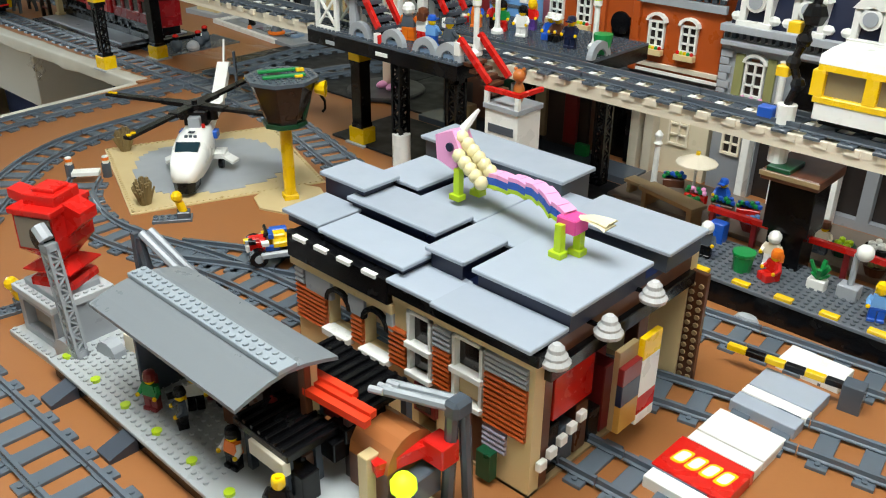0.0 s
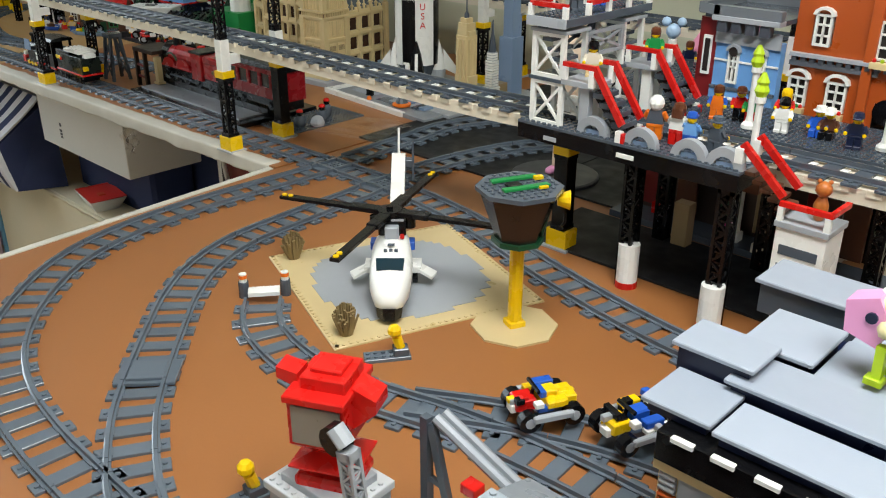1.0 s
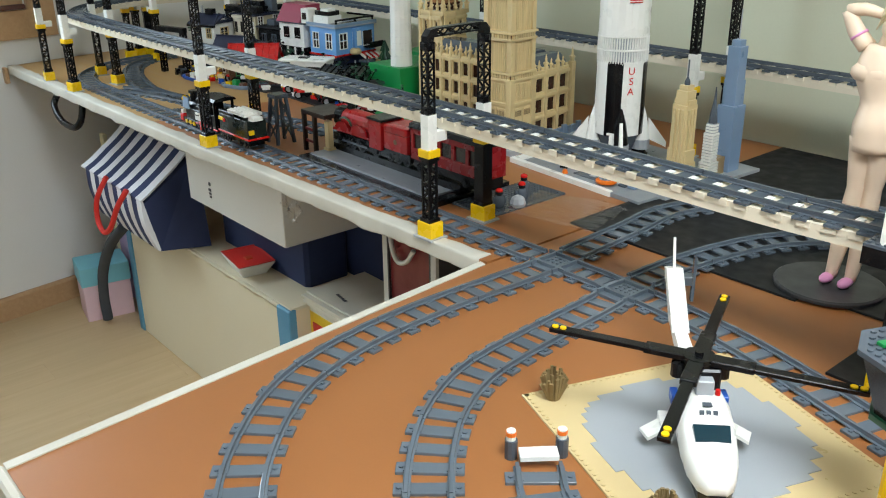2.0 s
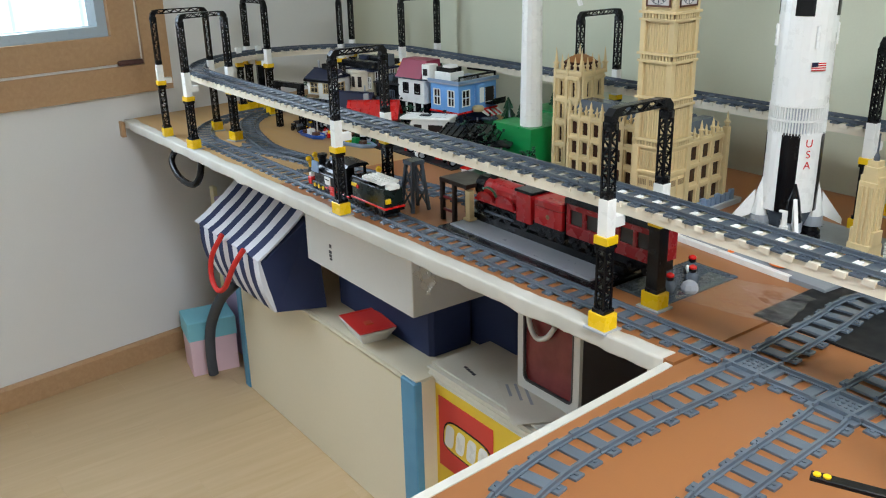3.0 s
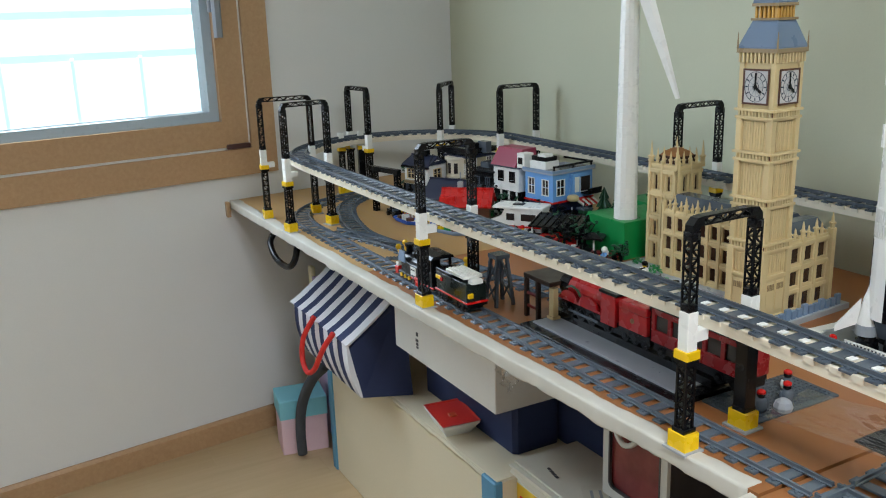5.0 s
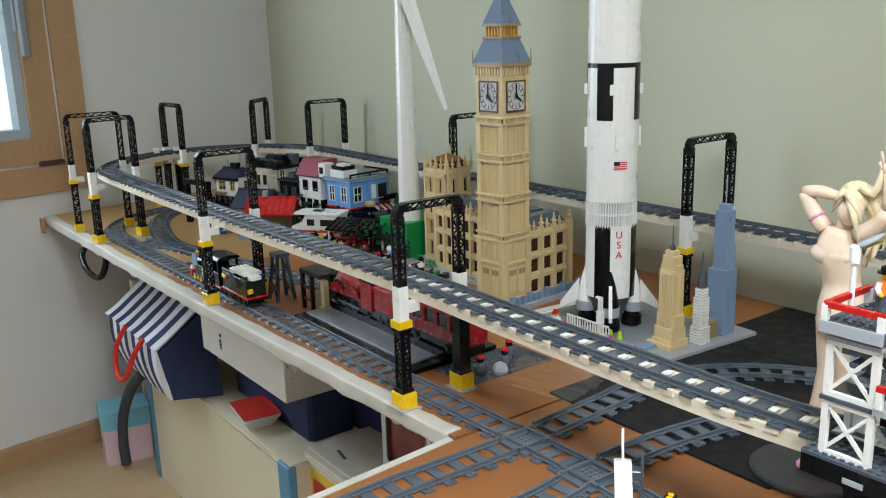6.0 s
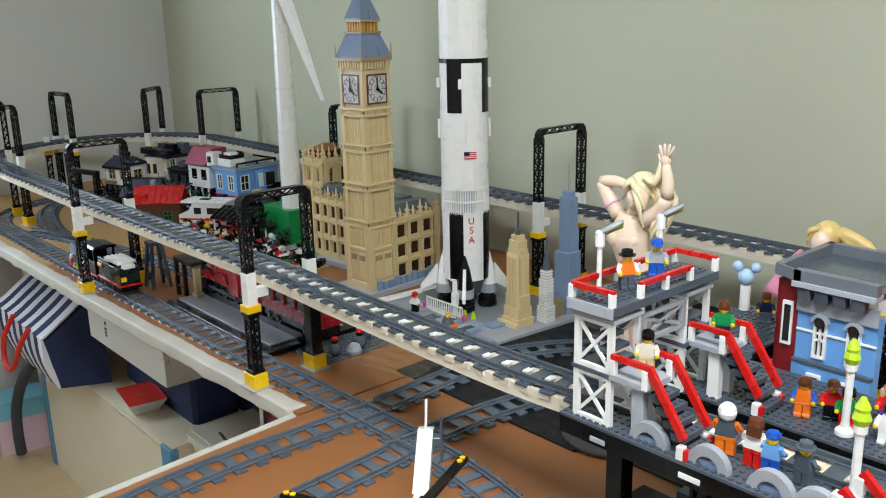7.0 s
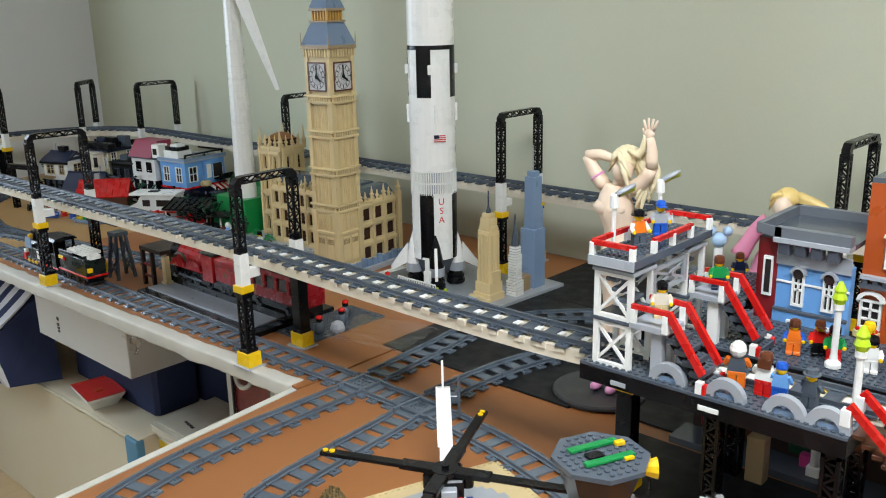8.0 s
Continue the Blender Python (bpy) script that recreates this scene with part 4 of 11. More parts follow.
def moon_rocket():
    """White and black three-stage moon rocket on its stand."""
    t = thing("moon_rocket", "tall white and black toy moon rocket on engine bells", "model rocket", at(-0.150, 0.512, 0.0096, -36))
    R = 0.0455
    part("first_stage", Mesh().lathe(0, 0, [(R, 0.060), (R, 0.196)], 24), WHITE, t)
    part("intertank_ring", Mesh().lathe(0, 0, [(R - 0.0030, 0.190), (R - 0.0030, 0.243)], 24), LTGREY, t, "pale grey recessed ring")
    rib = Mesh().cbox(R - 0.0034, -0.0011, 0.193, R + 0.0009, 0.0011, 0.2405, 0.0003).data("rib", WHITE)
    for k in range(60):
        part("rib", rib, None, t, "", Matrix.Rotation(radians(6 * k), 4, "Z"))
    for z in (0.190, 0.2145, 0.2385):
        part("hoop", Mesh().lathe(0, 0, [(R - 0.003, z), (R + 0.0006, z), (R + 0.0006, z + 0.0035), (R - 0.003, z + 0.0035)], 24), WHITE, t)
    part("upper_first_stage", Mesh().lathe(0, 0, [(R, 0.238), (R, 0.372)], 24), WHITE, t)
    part("second_stage", Mesh().lathe(0, 0, [(R, 0.372), (R, 0.70), (R * 0.72, 0.745)], 24), WHITE, t)
    part("third_stage", Mesh().lathe(0, 0, [(R * 0.72, 0.745), (R * 0.72, 0.86), (0.018, 0.90), (0.018, 0.93), (0.004, 0.955), (0.003, 0.99)], 20), WHITE, t)

    def patch(a0, a1, z0, z1, mat, name, r=R + 0.0006):
        rings = [[(rr * math.cos(radians(a)), rr * math.sin(radians(a)), z) for rr, z in ((r - 0.002, z0), (r, z0), (r, z1), (r - 0.002, z1))] for a in [a0 + (a1 - a0) * i / 8 for i in range(9)]]
        part(name, Mesh().loft(rings), mat, t)

    for a in (-49, 41, 131, 221):
        patch(a, a + 37, 0.060, 0.196, BLACK, "black_panel")
    for a in (-49, 41, 131, 221):
        patch(a, a + 37, 0.384, 0.474, BLACK, "black_panel")
    for k in range(4):
        patch(-50 + 90 * k, 40 + 90 * k, 0.474, 0.482, BLACK, "black_band")
    for a in (-48, 42, 132, 222):
        part("fuel_line", Mesh().cbox(R, -0.003, 0.335, R + 0.005, 0.003, 0.37, 0.001), WHITE, t, "", Matrix.Rotation(radians(a + 46), 4, "Z"))
    for a in (-60, 30, 120, 210):
        part("vent_box", Mesh().cbox(R - 0.001, -0.004, 0.428, R + 0.006, 0.004, 0.446, 0.001), WHITE, t, "", Matrix.Rotation(radians(a + 46), 4, "Z"))
    # flag and letters
    fl = part("flag", Mesh().box(-0.0085, -0.0006, -0.005, 0.0085, 0, 0.005), WHITE, t, "small striped flag sticker", Matrix.Rotation(radians(96), 4, "Z") @ Matrix.Translation((0, -R - 0.0010, 0.306)) @ Matrix.Scale(1.4, 4))
    for k in range(4):
        part("stripe", Mesh().box(-0.0085, -0.0010, -0.0047 + k * 0.0026, 0.0085, -0.0006, -0.0034 + k * 0.0026), RED, fl)
    part("canton", Mesh().box(-0.0085, -0.0014, 0.0, -0.001, -0.0010, 0.005), NAVY, fl)
    for k, ch in enumerate("USA"):
        part("letter", text_mesh(ch, 0.0185), RED, t, "red letter %s" % ch, Matrix.Rotation(radians(97), 4, "Z") @ Matrix.Translation((0, -R - 0.0011, 0.180 - 0.0185 * k)))
    # fins, fairings, engines
    for a in (-90, 0, 90, 180):
        rot = Matrix.Rotation(radians(a - 10), 4, "Z")
        part("fairing", Mesh().lathe(R - 0.002, 0, [(0.0165, 0.030), (0.0165, 0.050), (0.010, 0.085), (0.002, 0.112)], 14), BLACK if a in (0, 180) else WHITE, t, "", rot)
        part("fairing_skirt", Mesh().lathe(R - 0.002, 0, [(0.0175, 0.028), (0.0178, 0.046)], 14), LTGREY, t, "light grey skirt", rot)
        fin = Mesh().loft([[(R + 0.010, y, 0.088), (R + 0.012, y, 0.046), (R + 0.046, y, 0.030), (R + 0.046, y, 0.040)] for y in (-0.003, 0.003)])
        part("fin", fin, WHITE, t, "white fin", rot)
        part("engine_bell", Mesh().lathe(R - 0.004, 0, [(0.0165, 0.0), (0.0190, 0.002), (0.0190, 0.0085), (0.0165, 0.0095), (0.0165, 0.0125), (0.0178, 0.0130), (0.0178, 0.0185), (0.0145, 0.0200), (0.0120, 0.030)], 16), BLACK, t, "dark engine bell", rot)
    part("engine_bell", Mesh().lathe(0, 0, [(0.016, 0.0), (0.016, 0.010), (0.012, 0.032)], 14), BLACK, t, "dark engine bell")
    part("thrust_frame", Mesh().lathe(0, 0, [(0.030, 0.028), (R - 0.003, 0.060)], 16), DKGREY, t)
    return t


def launch_pad():
    p = thing("launch_pad_plate", "light grey launch plate with white kerb tiles", "baseplate", at(-0.128, 0.506, 0, -5))
    part("plate", Mesh().cbox(-0.165, -0.135, 0, 0.165, 0.15, 0.0080, 0.0006), plastic("pad_grey", "8d9398"), p)
    for k, (x, y, w, d) in enumerate(((-0.12, -0.10, 0.07, 0.05), (-0.02, -0.11, 0.06, 0.03), (0.06, -0.09, 0.05, 0.05), (0.10, 0.02, 0.04, 0.08), (-0.13, 0.03, 0.04, 0.07))):
        part("pad_tile", Mesh().cbox(x, y, 0.008, x + w, y + d, 0.0089, 0.0003), DKGREY if k % 2 else SLABG, p, "smooth pad tile")
    for k, (x, y, mt) in enumerate(((0.035, -0.045, LIME), (0.052, -0.038, LIME), (0.09, -0.06, LTGREY), (-0.03, -0.12, ORANGE))):
        part("pad_fitting", Mesh().lathe(x, y, [(0.006, 0.008), (0.0045, 0.013), (0.003, 0.022 if mt is LIME else 0.015)], 7), mt, p, "small coloured fitting")
    part("kerb", Mesh().cbox(-0.168, -0.138, 0, -0.150, 0.15, 0.0096, 0.0006), WHITE, p, "white kerb tiles")
    part("kerb", Mesh().cbox(-0.150, -0.138, 0, 0.10, -0.128, 0.0096, 0.0006), WHITE, p, "white kerb tiles")
    part("kerb", Mesh().cbox(-0.08, -0.070, 0.008, 0.03, -0.062, 0.0106, 0.0006), WHITE, p, "white kerb tiles")
    part("kerb", Mesh().cbox(-0.150, -0.128, 0, -0.142, -0.020, 0.0100, 0.0006), WHITE, p, "white kerb tiles")
    for k in range(6):
        part("pad_slab", Mesh().cbox(0.012 + 0.018 * k, -0.100 + 0.004 * (k % 2), 0.0089, 0.028 + 0.018 * k, -0.070, 0.0108 + 0.0016 * (k % 3), 0.0005), (LTGREY, DKGREY, SANDBLUE)[k % 3], p, "small grey pad slab")
    um_ = thing("umbilical_tower", "thin white launch tower with a short arm", "model tower", at(-0.112, 0.447, 0.0089, 10))
    part("foot", Mesh().cbox(-0.010, -0.008, 0, 0.010, 0.008, 0.006, 0.0006), LTGREY, um_)
    part("post", Mesh().cbox(-0.0036, -0.0036, 0.006, 0.0036, 0.0036, 0.070, 0.0006).cbox(-0.0062, -0.0045, 0.024, 0.0062, 0.0045, 0.048, 0.0006), WHITE, um_)
    part("arm", Mesh().cbox(-0.010, -0.002, 0.070, 0.004, 0.002, 0.074, 0.0005), WHITE, um_)
    fence = thing("barrier_fence", "light grey barred fence in front of the rocket", "fence", at(-0.137, 0.440, 0.0110, 0) @ Matrix.Diagonal((1.15, 1, 1, 1)))
    f = Mesh().box(-0.045, -0.0012, 0.0215, 0.045, 0.0012, 0.024).box(-0.045, -0.0012, 0.003, 0.045, 0.0012, 0.005)
    part("rail_frame", f, WHITE, fence)
    for k in range(17):
        part("bar", Mesh().box(-0.0448 + k * 0.0056, -0.0009, 0.0, -0.0432 + k * 0.0056, 0.0009, 0.0225), WHITE, fence)
    for x in (-0.05, 0.05):
        part("marker", Mesh().cyl(x, 0, 0, 0.009, 0.004, 8), HOTPINK, fence, "bright pink round marker")
    cap = thing("splash_capsule", "grey capsule with yellow floats on an orange ring", "toy capsule", at(-0.077, 0.396, 0.0089), "")
    for k, (x, y, w, h) in enumerate(((-0.045, 0.450, 0.016, 0.007), (-0.028, 0.458, 0.018, 0.011), (-0.034, 0.440, 0.012, 0.005), (-0.010, 0.462, 0.014, 0.008))):
        part("tan_step", Mesh().cbox(-w, -0.008, 0, w, 0.008, h, 0.0005).studs(-w, -0.008, w, 0.008, h), TAN, p, "tan step before the model towers", p.matrix_world.inverted() @ at(x, y, 0.0081 + 0.0001 * k, -8 + 14 * k))
    part("capsule", Mesh().lathe(0, 0, [(0.0125, 0.004), (0.013, 0.008), (0.006, 0.022)], 12), DKGREY, cap)
    part("float_ring", Mesh().lathe(0, 0, [(0.014, 0.0), (0.019, 0.002), (0.019, 0.006), (0.014, 0.008)], 14), ORANGE, cap, "orange ring")
    for x, y in ((-0.004, 0.002), (0.004, -0.002), (0, 0.005)):
        part("float", Mesh().ball((x, y, 0.0235), 0.0042, 8), YELLOW, cap, "yellow float")


launch_pad()
moon_rocket()


def skyline():
    s = thing("skyline_plate", "grey plate under three slender model towers", "baseplate", at(0.012, 0.525, 0, -4))
    part("plate", Mesh().cbox(-0.045, -0.115, 0, 0.038, 0.15, 0.0096, 0.0008), LTGREY, s)
    part("garden", Mesh().cbox(-0.045, -0.03, 0.0096, -0.005, 0.02, 0.016, 0.0008).cbox(-0.04, -0.08, 0.0096, -0.015, -0.045, 0.014, 0.0008), SANDBLUE, s, "blue-grey low blocks")
    e = thing("stepped_tan_tower", "tan stepped model skyscraper with a grey mast", "model tower", at(-0.002, 0.505, 0.0096, -4) @ Matrix.Diagonal((1, 1, 1.16, 1)))
    part("podium", Mesh().cbox(-0.023, -0.021, 0, 0.023, 0.021, 0.012, 0.0008).cbox(-0.020, -0.018, 0.012, 0.020, 0.018, 0.030, 0.0008), TAN, e)
    part("shaft", Mesh().cbox(-0.0155, -0.0145, 0.030, 0.0155, 0.0145, 0.118, 0.0006), TAN, e)
    part("setback", Mesh().cbox(-0.0125, -0.0115, 0.118, 0.0125, 0.0115, 0.139, 0.0006), TAN, e)
    part("setback", Mesh().cbox(-0.009, -0.009, 0.139, 0.009, 0.009, 0.147, 0.0006), TAN, e)
    for k in (-1, 0, 1):
        part("rib", Mesh().box(k * 0.0085 - 0.0022, -0.0165, 0.030, k * 0.0085 + 0.0022, -0.0145, 0.112), TAN, e)
        part("rib", Mesh().box(0.0155, k * 0.0085 - 0.0022, 0.030, 0.0172, k * 0.0085 + 0.0022, 0.112), TAN, e)
    for sx in (-1, 1):
        part("shoulder", Mesh().cbox(sx * 0.0175 - 0.0032, -0.0125, 0.030, sx * 0.0175 + 0.0032, 0.0125, 0.050, 0.0005), TAN, e)
        part("shoulder", Mesh().cbox(sx * 0.0135 - 0.003, -0.010, 0.118, sx * 0.0135 + 0.003, 0.010, 0.126, 0.0005), TAN, e)
    part("podium_step", Mesh().cbox(-0.027, -0.029, 0, 0.027, -0.021, 0.007, 0.0005), TAN, e)
    part("mast", Mesh().lathe(0, 0, [(0.0048, 0.147), (0.0048, 0.152), (0.0016, 0.158), (0.0013, 0.184)], 8), DKGREY, e, "grey mast")
    c = thing("white_ringed_tower", "white ringed model tower with a grey spire", "model tower", at(0.026, 0.552, 0.0096) @ Matrix.Diagonal((1, 1, 1.26, 1)))
    for k in range(19):
        w = 0.0125 if k < 6 else 0.0100 if k < 16 else 0.0082
        part("ring_plate", Mesh().cbox(-w, -w, 0.0042 * k, w, w, 0.0042 * k + 0.0030, 0.0004), WHITE, c)
    part("core", Mesh().box(-0.0075, -0.0075, 0, 0.0075, 0.0075, 0.08), LTGREY, c)
    part("spire", Mesh().lathe(0, 0, [(0.008, 0.080), (0.0062, 0.094), (0.003, 0.108), (0.001, 0.130)], 8), DKGREY, c, "dark grey spire")
    w = thing("blue_grey_tower", "tall sand-blue model skyscraper with setbacks", "model tower", at(0.017, 0.622, 0.0096) @ Matrix.Diagonal((1, 1, 1.10, 1)))
    part("shaft", Mesh().cbox(-0.018, -0.018, 0, 0.018, 0.018, 0.11, 0.0008).cbox(-0.018, -0.006, 0.11, 0.012, 0.018, 0.15, 0.0008).cbox(-0.0125, -0.0125, 0.11, 0.0125, 0.0125, 0.205, 0.0008).cbox(-0.009, -0.009, 0.205, 0.009, 0.009, 0.215, 0.0008), SANDBLUE, w)
    part("mast", Mesh().cyl(0, 0, 0.215, 0.262, 0.0012, 6), LTGREY, w, "thin white mast")
    part("annex", Mesh().cbox(-0.012, -0.05, 0, 0.012, -0.022, 0.028, 0.0008), DKTAN, w, "dark tan annex")


skyline()


def wind_turbine():
    t = thing("wind_turbine", "tall white model wind turbine on green slopes", "wind turbine", at(-0.880, 0.568, 0.0885, 34) @ Matrix.Diagonal((1, 1, 0.88, 1)))
    prof = [(0.0275, 0.0)]
    for k in range(40):
        z = 0.012 + k * 0.0178
        r = 0.0272 - 0.0085 * k / 39
        prof += [(r, z), (r, z + 0.0165), (r - 0.0007, z + 0.0170)]
    part("tower", Mesh().lathe(0, 0, prof, 14), WHITE, t)
    part("nacelle", Mesh().cbox(-0.02, -0.045, 0.724, 0.02, 0.05, 0.762, 0.004), WHITE, t)
    hub = Vector((0.0, -0.050, 0.742))
    part("hub", Mesh().ball(tuple(hub), 0.018, 10), WHITE, t)
    for a in (196.3, 316.3, 76.3):
        d = Vector((math.sin(radians(a)) * -1, 0, math.cos(radians(a)))).normalized()
        side = Vector((d.z, 0, -d.x))
        rings = []
        for s, w, th in ((0.012, 0.014, 0.006), (0.05, 0.025, 0.006), (0.14, 0.0225, 0.005), (0.28, 0.0165, 0.004), (0.439, 0.0065, 0.002)):
            o = hub + d * s
            rings.append([tuple(o + side * w), tuple(o + Vector((0, th, 0))), tuple(o - side * w * 0.6), tuple(o - Vector((0, th, 0)))])
        part("blade", Mesh().loft(rings), WHITE, t)
    return t


wind_turbine()

# ---- toy figures ----
def minifig(x, y, z, rz, legs, torso, hat, hatkind="hair", skin=None, arms=None, pose_kind="stand", label="", scale=1.0):
    """A brick figure, 40 mm tall, one plain mesh."""
    m = Mesh()
    sit = pose_kind == "sit"
    if sit:
        m.cbox(-0.0075, -0.014, 0.0, -0.0005, 0.004, 0.008, 0.0006, 0).cbox(0.0005, -0.014, 0.0, 0.0075, 0.004, 0.008, 0.0006, 0)
        b = 0.008
    else:
        m.cbox(-0.0075, -0.0058, 0.0, -0.0004, 0.0035, 0.0032, 0.0006, 0).cbox(0.0004, -0.0058, 0.0, 0.0075, 0.0035, 0.0032, 0.0006, 0)
        m.cbox(-0.0074, -0.0035, 0.0032, -0.0004, 0.0035, 0.0115, 0.0006, 0).cbox(0.0004, -0.0035, 0.0032, 0.0074, 0.0035, 0.0115, 0.0006, 0)
        m.cbox(-0.0075, -0.0038, 0.0115, 0.0075, 0.0038, 0.0145, 0.0006, 0)
        b = 0.0145
    m.loft([[(-w, -d, h), (w, -d, h), (w, d, h), (-w, d, h)] for w, d, h in ((0.0078, 0.0038, b), (0.0074, 0.0038, b + 0.004), (0.0054, 0.0034, b + 0.0125))], 1)
    for s in (-1, 1):
        sh = (s * 0.0068, 0, b + 0.0105)
        el = (s * 0.0092, -0.0015, b + 0.0055)
        ha = (s * 0.0094, -0.006, b + 0.0022)
        m.pipe([sh, el, ha], [0.0026, 0.0026, 0.0022], 6, 4)
        m.ball((ha[0], ha[1] - 0.0014, ha[2]), 0.0024, 6, 2)
    m.lathe(0, 0, [(0.003, b + 0.0125), (0.003, b + 0.0135), (0.0046, b + 0.0143), (0.0051, b + 0.016), (0.0051, b + 0.0205), (0.0044, b + 0.0222)], 10, 2)
    t = b + 0.0185
    if hatkind == "hair":
        m.lathe(0, 0.0006, [(0.0060, t - 0.002), (0.0063, t + 0.002), (0.0052, t + 0.0058), (0.002, t + 0.0072)], 10, 3)
        m.cbox(-0.0055, 0.001, t - 0.007, 0.0055, 0.0062, t + 0.002, 0.001, 3)
    elif hatkind == "cap":
        m.lathe(0, 0, [(0.0058, t), (0.0060, t + 0.002), (0.0048, t + 0.0058), (0.002, t + 0.0068)], 10, 3)
        m.cbox(-0.0045, -0.0105, t, 0.0045, -0.004, t + 0.0014, 0.0005, 3)
    elif hatkind == "helmet":
        m.ball((0, 0, t + 0.0005), (0.0072, 0.0076, 0.0076), 12, 3)
    elif hatkind == "bowler":
        m.lathe(0, 0, [(0.0085, t + 0.0005), (0.0085, t + 0.0016), (0.0058, t + 0.0018), (0.0055, t + 0.0062), (0.002, t + 0.0072)], 12, 3)
    else:
        m.cyl(0, 0, t + 0.0034, t + 0.0052, 0.0024, 8, 2)
    return solid("minifigure", m, [legs, torso, skin or YELLOW, hat, arms or torso], label or "small plastic brick figure", "minifigure", at(x, y, z, rz) @ Matrix.Scale(scale, 4), "brick figures")

# ---- landing pad, helicopter and watch tower ----
pad = thing("landing_pad", "tan studded baseplate with a grey round landing spot", "baseplate", at(0.476, -0.1365, 0, -20.6))
plate = Mesh().cbox(-0.128, -0.128, 0, 0.128, 0.128, 0.0022, 0.0004)
for i in range(32):
    for e in (-1, 1):
        for a, b in (((i - 15.5) * P, e * 15.5 * P), (e * 15.5 * P, (i - 15.5) * P)):
            plate.cyl(a, b, 0.0022, 0.0034, 0.0024, 6)
part("plate", plate, TAN, pad)
blob = Mesh()
for i in range(-14, 14):
    for j in range(-14, 14):
        x, y = (i + 0.5), (j + 0.5)
        if abs(x) ** 2.6 + abs(y) ** 2.6 < 12.6 ** 2.6 and not (x > 9 and y > 9):
            blob.box(i * P, j * P, 0.0021, i * P + P, j * P + P, 0.0030)
tagged(part("landing_spot", blob, LTGREY, pad, "light grey round landing spot"), "light grey round landing spot", kind="stuff")

heli = thing("police_helicopter", "white police helicopter with black rotor on the pad", "toy helicopter", at(0.490, -0.160, 0.0030, 44))
# local: nose towards -y
hull = Mesh()
rings = []
for y, w, z0, z1 in ((-0.094, 0.009, 0.018, 0.029), (-0.086, 0.0165, 0.014, 0.039), (-0.066, 0.0225, 0.013, 0.049), (-0.042, 0.0245, 0.014, 0.0585), (-0.014, 0.0240, 0.016, 0.066), (0.012, 0.0205, 0.017, 0.068), (0.034, 0.014, 0.022, 0.064)):
    n = 12
    cz, hz = (z0 + z1) / 2, (z1 - z0) / 2
    rings.append([(w * math.copysign(abs(math.cos(a)) ** 0.6, math.cos(a)), y, cz + hz * math.copysign(abs(math.sin(a)) ** 0.6, math.sin(a))) for a in [2 * math.pi * i / n for i in range(n)]])
hull.loft(rings)
body = part("hull", hull, WHITE, heli, "white rounded hull", smooth=True)
part("windscreen", Mesh().loft([[(-0.015, -0.059, 0.0465), (0.015, -0.059, 0.0465), (0.016, -0.046, 0.0545), (-0.016, -0.046, 0.0545)], [(-0.015, -0.061, 0.0515), (0.015, -0.061, 0.0515), (0.016, -0.047, 0.0592), (-0.016, -0.047, 0.0592)]]), plastic("tinted_glass", "16303a", 0.08), body, "dark tinted windscreen")
part("badge", Mesh().box(-0.004, -0.027, 0.0648, 0.004, -0.021, 0.0656), DKGREY, body, "grey badge")
for k in range(3):
    part("badge_bar", Mesh().box(-0.008 + k * 0.006, -0.0335, 0.0600, -0.004 + k * 0.006, -0.0305, 0.0632), DKGREY, body)
part("nose_wheel_bay", Mesh().loft([[(-w, y, 0.005), (w, y, 0.005), (w * 1.15, y, 0.020), (-w * 1.15, y, 0.020)] for y, w in ((-0.095, 0.006), (-0.086, 0.013), (-0.060, 0.014), (-0.050, 0.008))]), BLACK, heli, "black chin")
wheel = Mesh().loft([[(x, 0.0075 * math.cos(a), 0.0075 + 0.0075 * math.sin(a)) for a in [2 * math.pi * i / 12 for i in range(12)]] for x in (-0.003, 0.003)]).data("wheel", BLACK)
for x, y in ((0.0, -0.076), (-0.026, 0.012), (0.026, 0.012)):
    part("wheel", wheel, None, heli, "black wheel", at(x, y, 0))
for s in (-1, 1):
    sponson = part("sponson", Mesh().cbox(min(s * 0.018, s * 0.034), 0.0, 0.018, max(s * 0.018, s * 0.034), 0.026, 0.026, 0.0008), WHITE, heli)
    part("stub_wing", Mesh().loft([[(s * 0.030, -0.002, 0.020), (s * 0.030, 0.020, 0.020), (s * 0.052, 0.010, 0.012), (s * 0.046, -0.006, 0.012)], [(s * 0.030, -0.002, 0.0235), (s * 0.030, 0.020, 0.0235), (s * 0.052, 0.010, 0.0155), (s * 0.046, -0.006, 0.0155)]]), WHITE, heli, "white stub wing")
    part("engine_stripe", Mesh().cbox(min(s * 0.019, s * 0.026), 0.004, 0.046, max(s * 0.019, s * 0.026), 0.020, 0.056, 0.0008), BLUE, heli, "blue engine cover")
part("red_beacon", Mesh().cyl(0.012, -0.008, 0.066, 0.071, 0.0024, 8), RED, heli, "red beacon")
part("intake", Mesh().cbox(-0.008, -0.010, 0.066, 0.008, 0.004, 0.080, 0.001), LTGREY, heli, "grey intake")
part("gearbox", Mesh().cbox(-0.016, 0.000, 0.066, 0.016, 0.040, 0.086, 0.002).cyl(-0.020, 0.018, 0.070, 0.084, 0.007, 10).cyl(0.020, 0.018, 0.070, 0.084, 0.007, 10), BLACK, heli, "black gearbox")
part("rotor_mast", Mesh().cyl(-0.003, 0.016, 0.082, 0.097, 0.004, 10).cyl(-0.003, 0.016, 0.086, 0.0935, 0.015, 12), BLACK, heli)
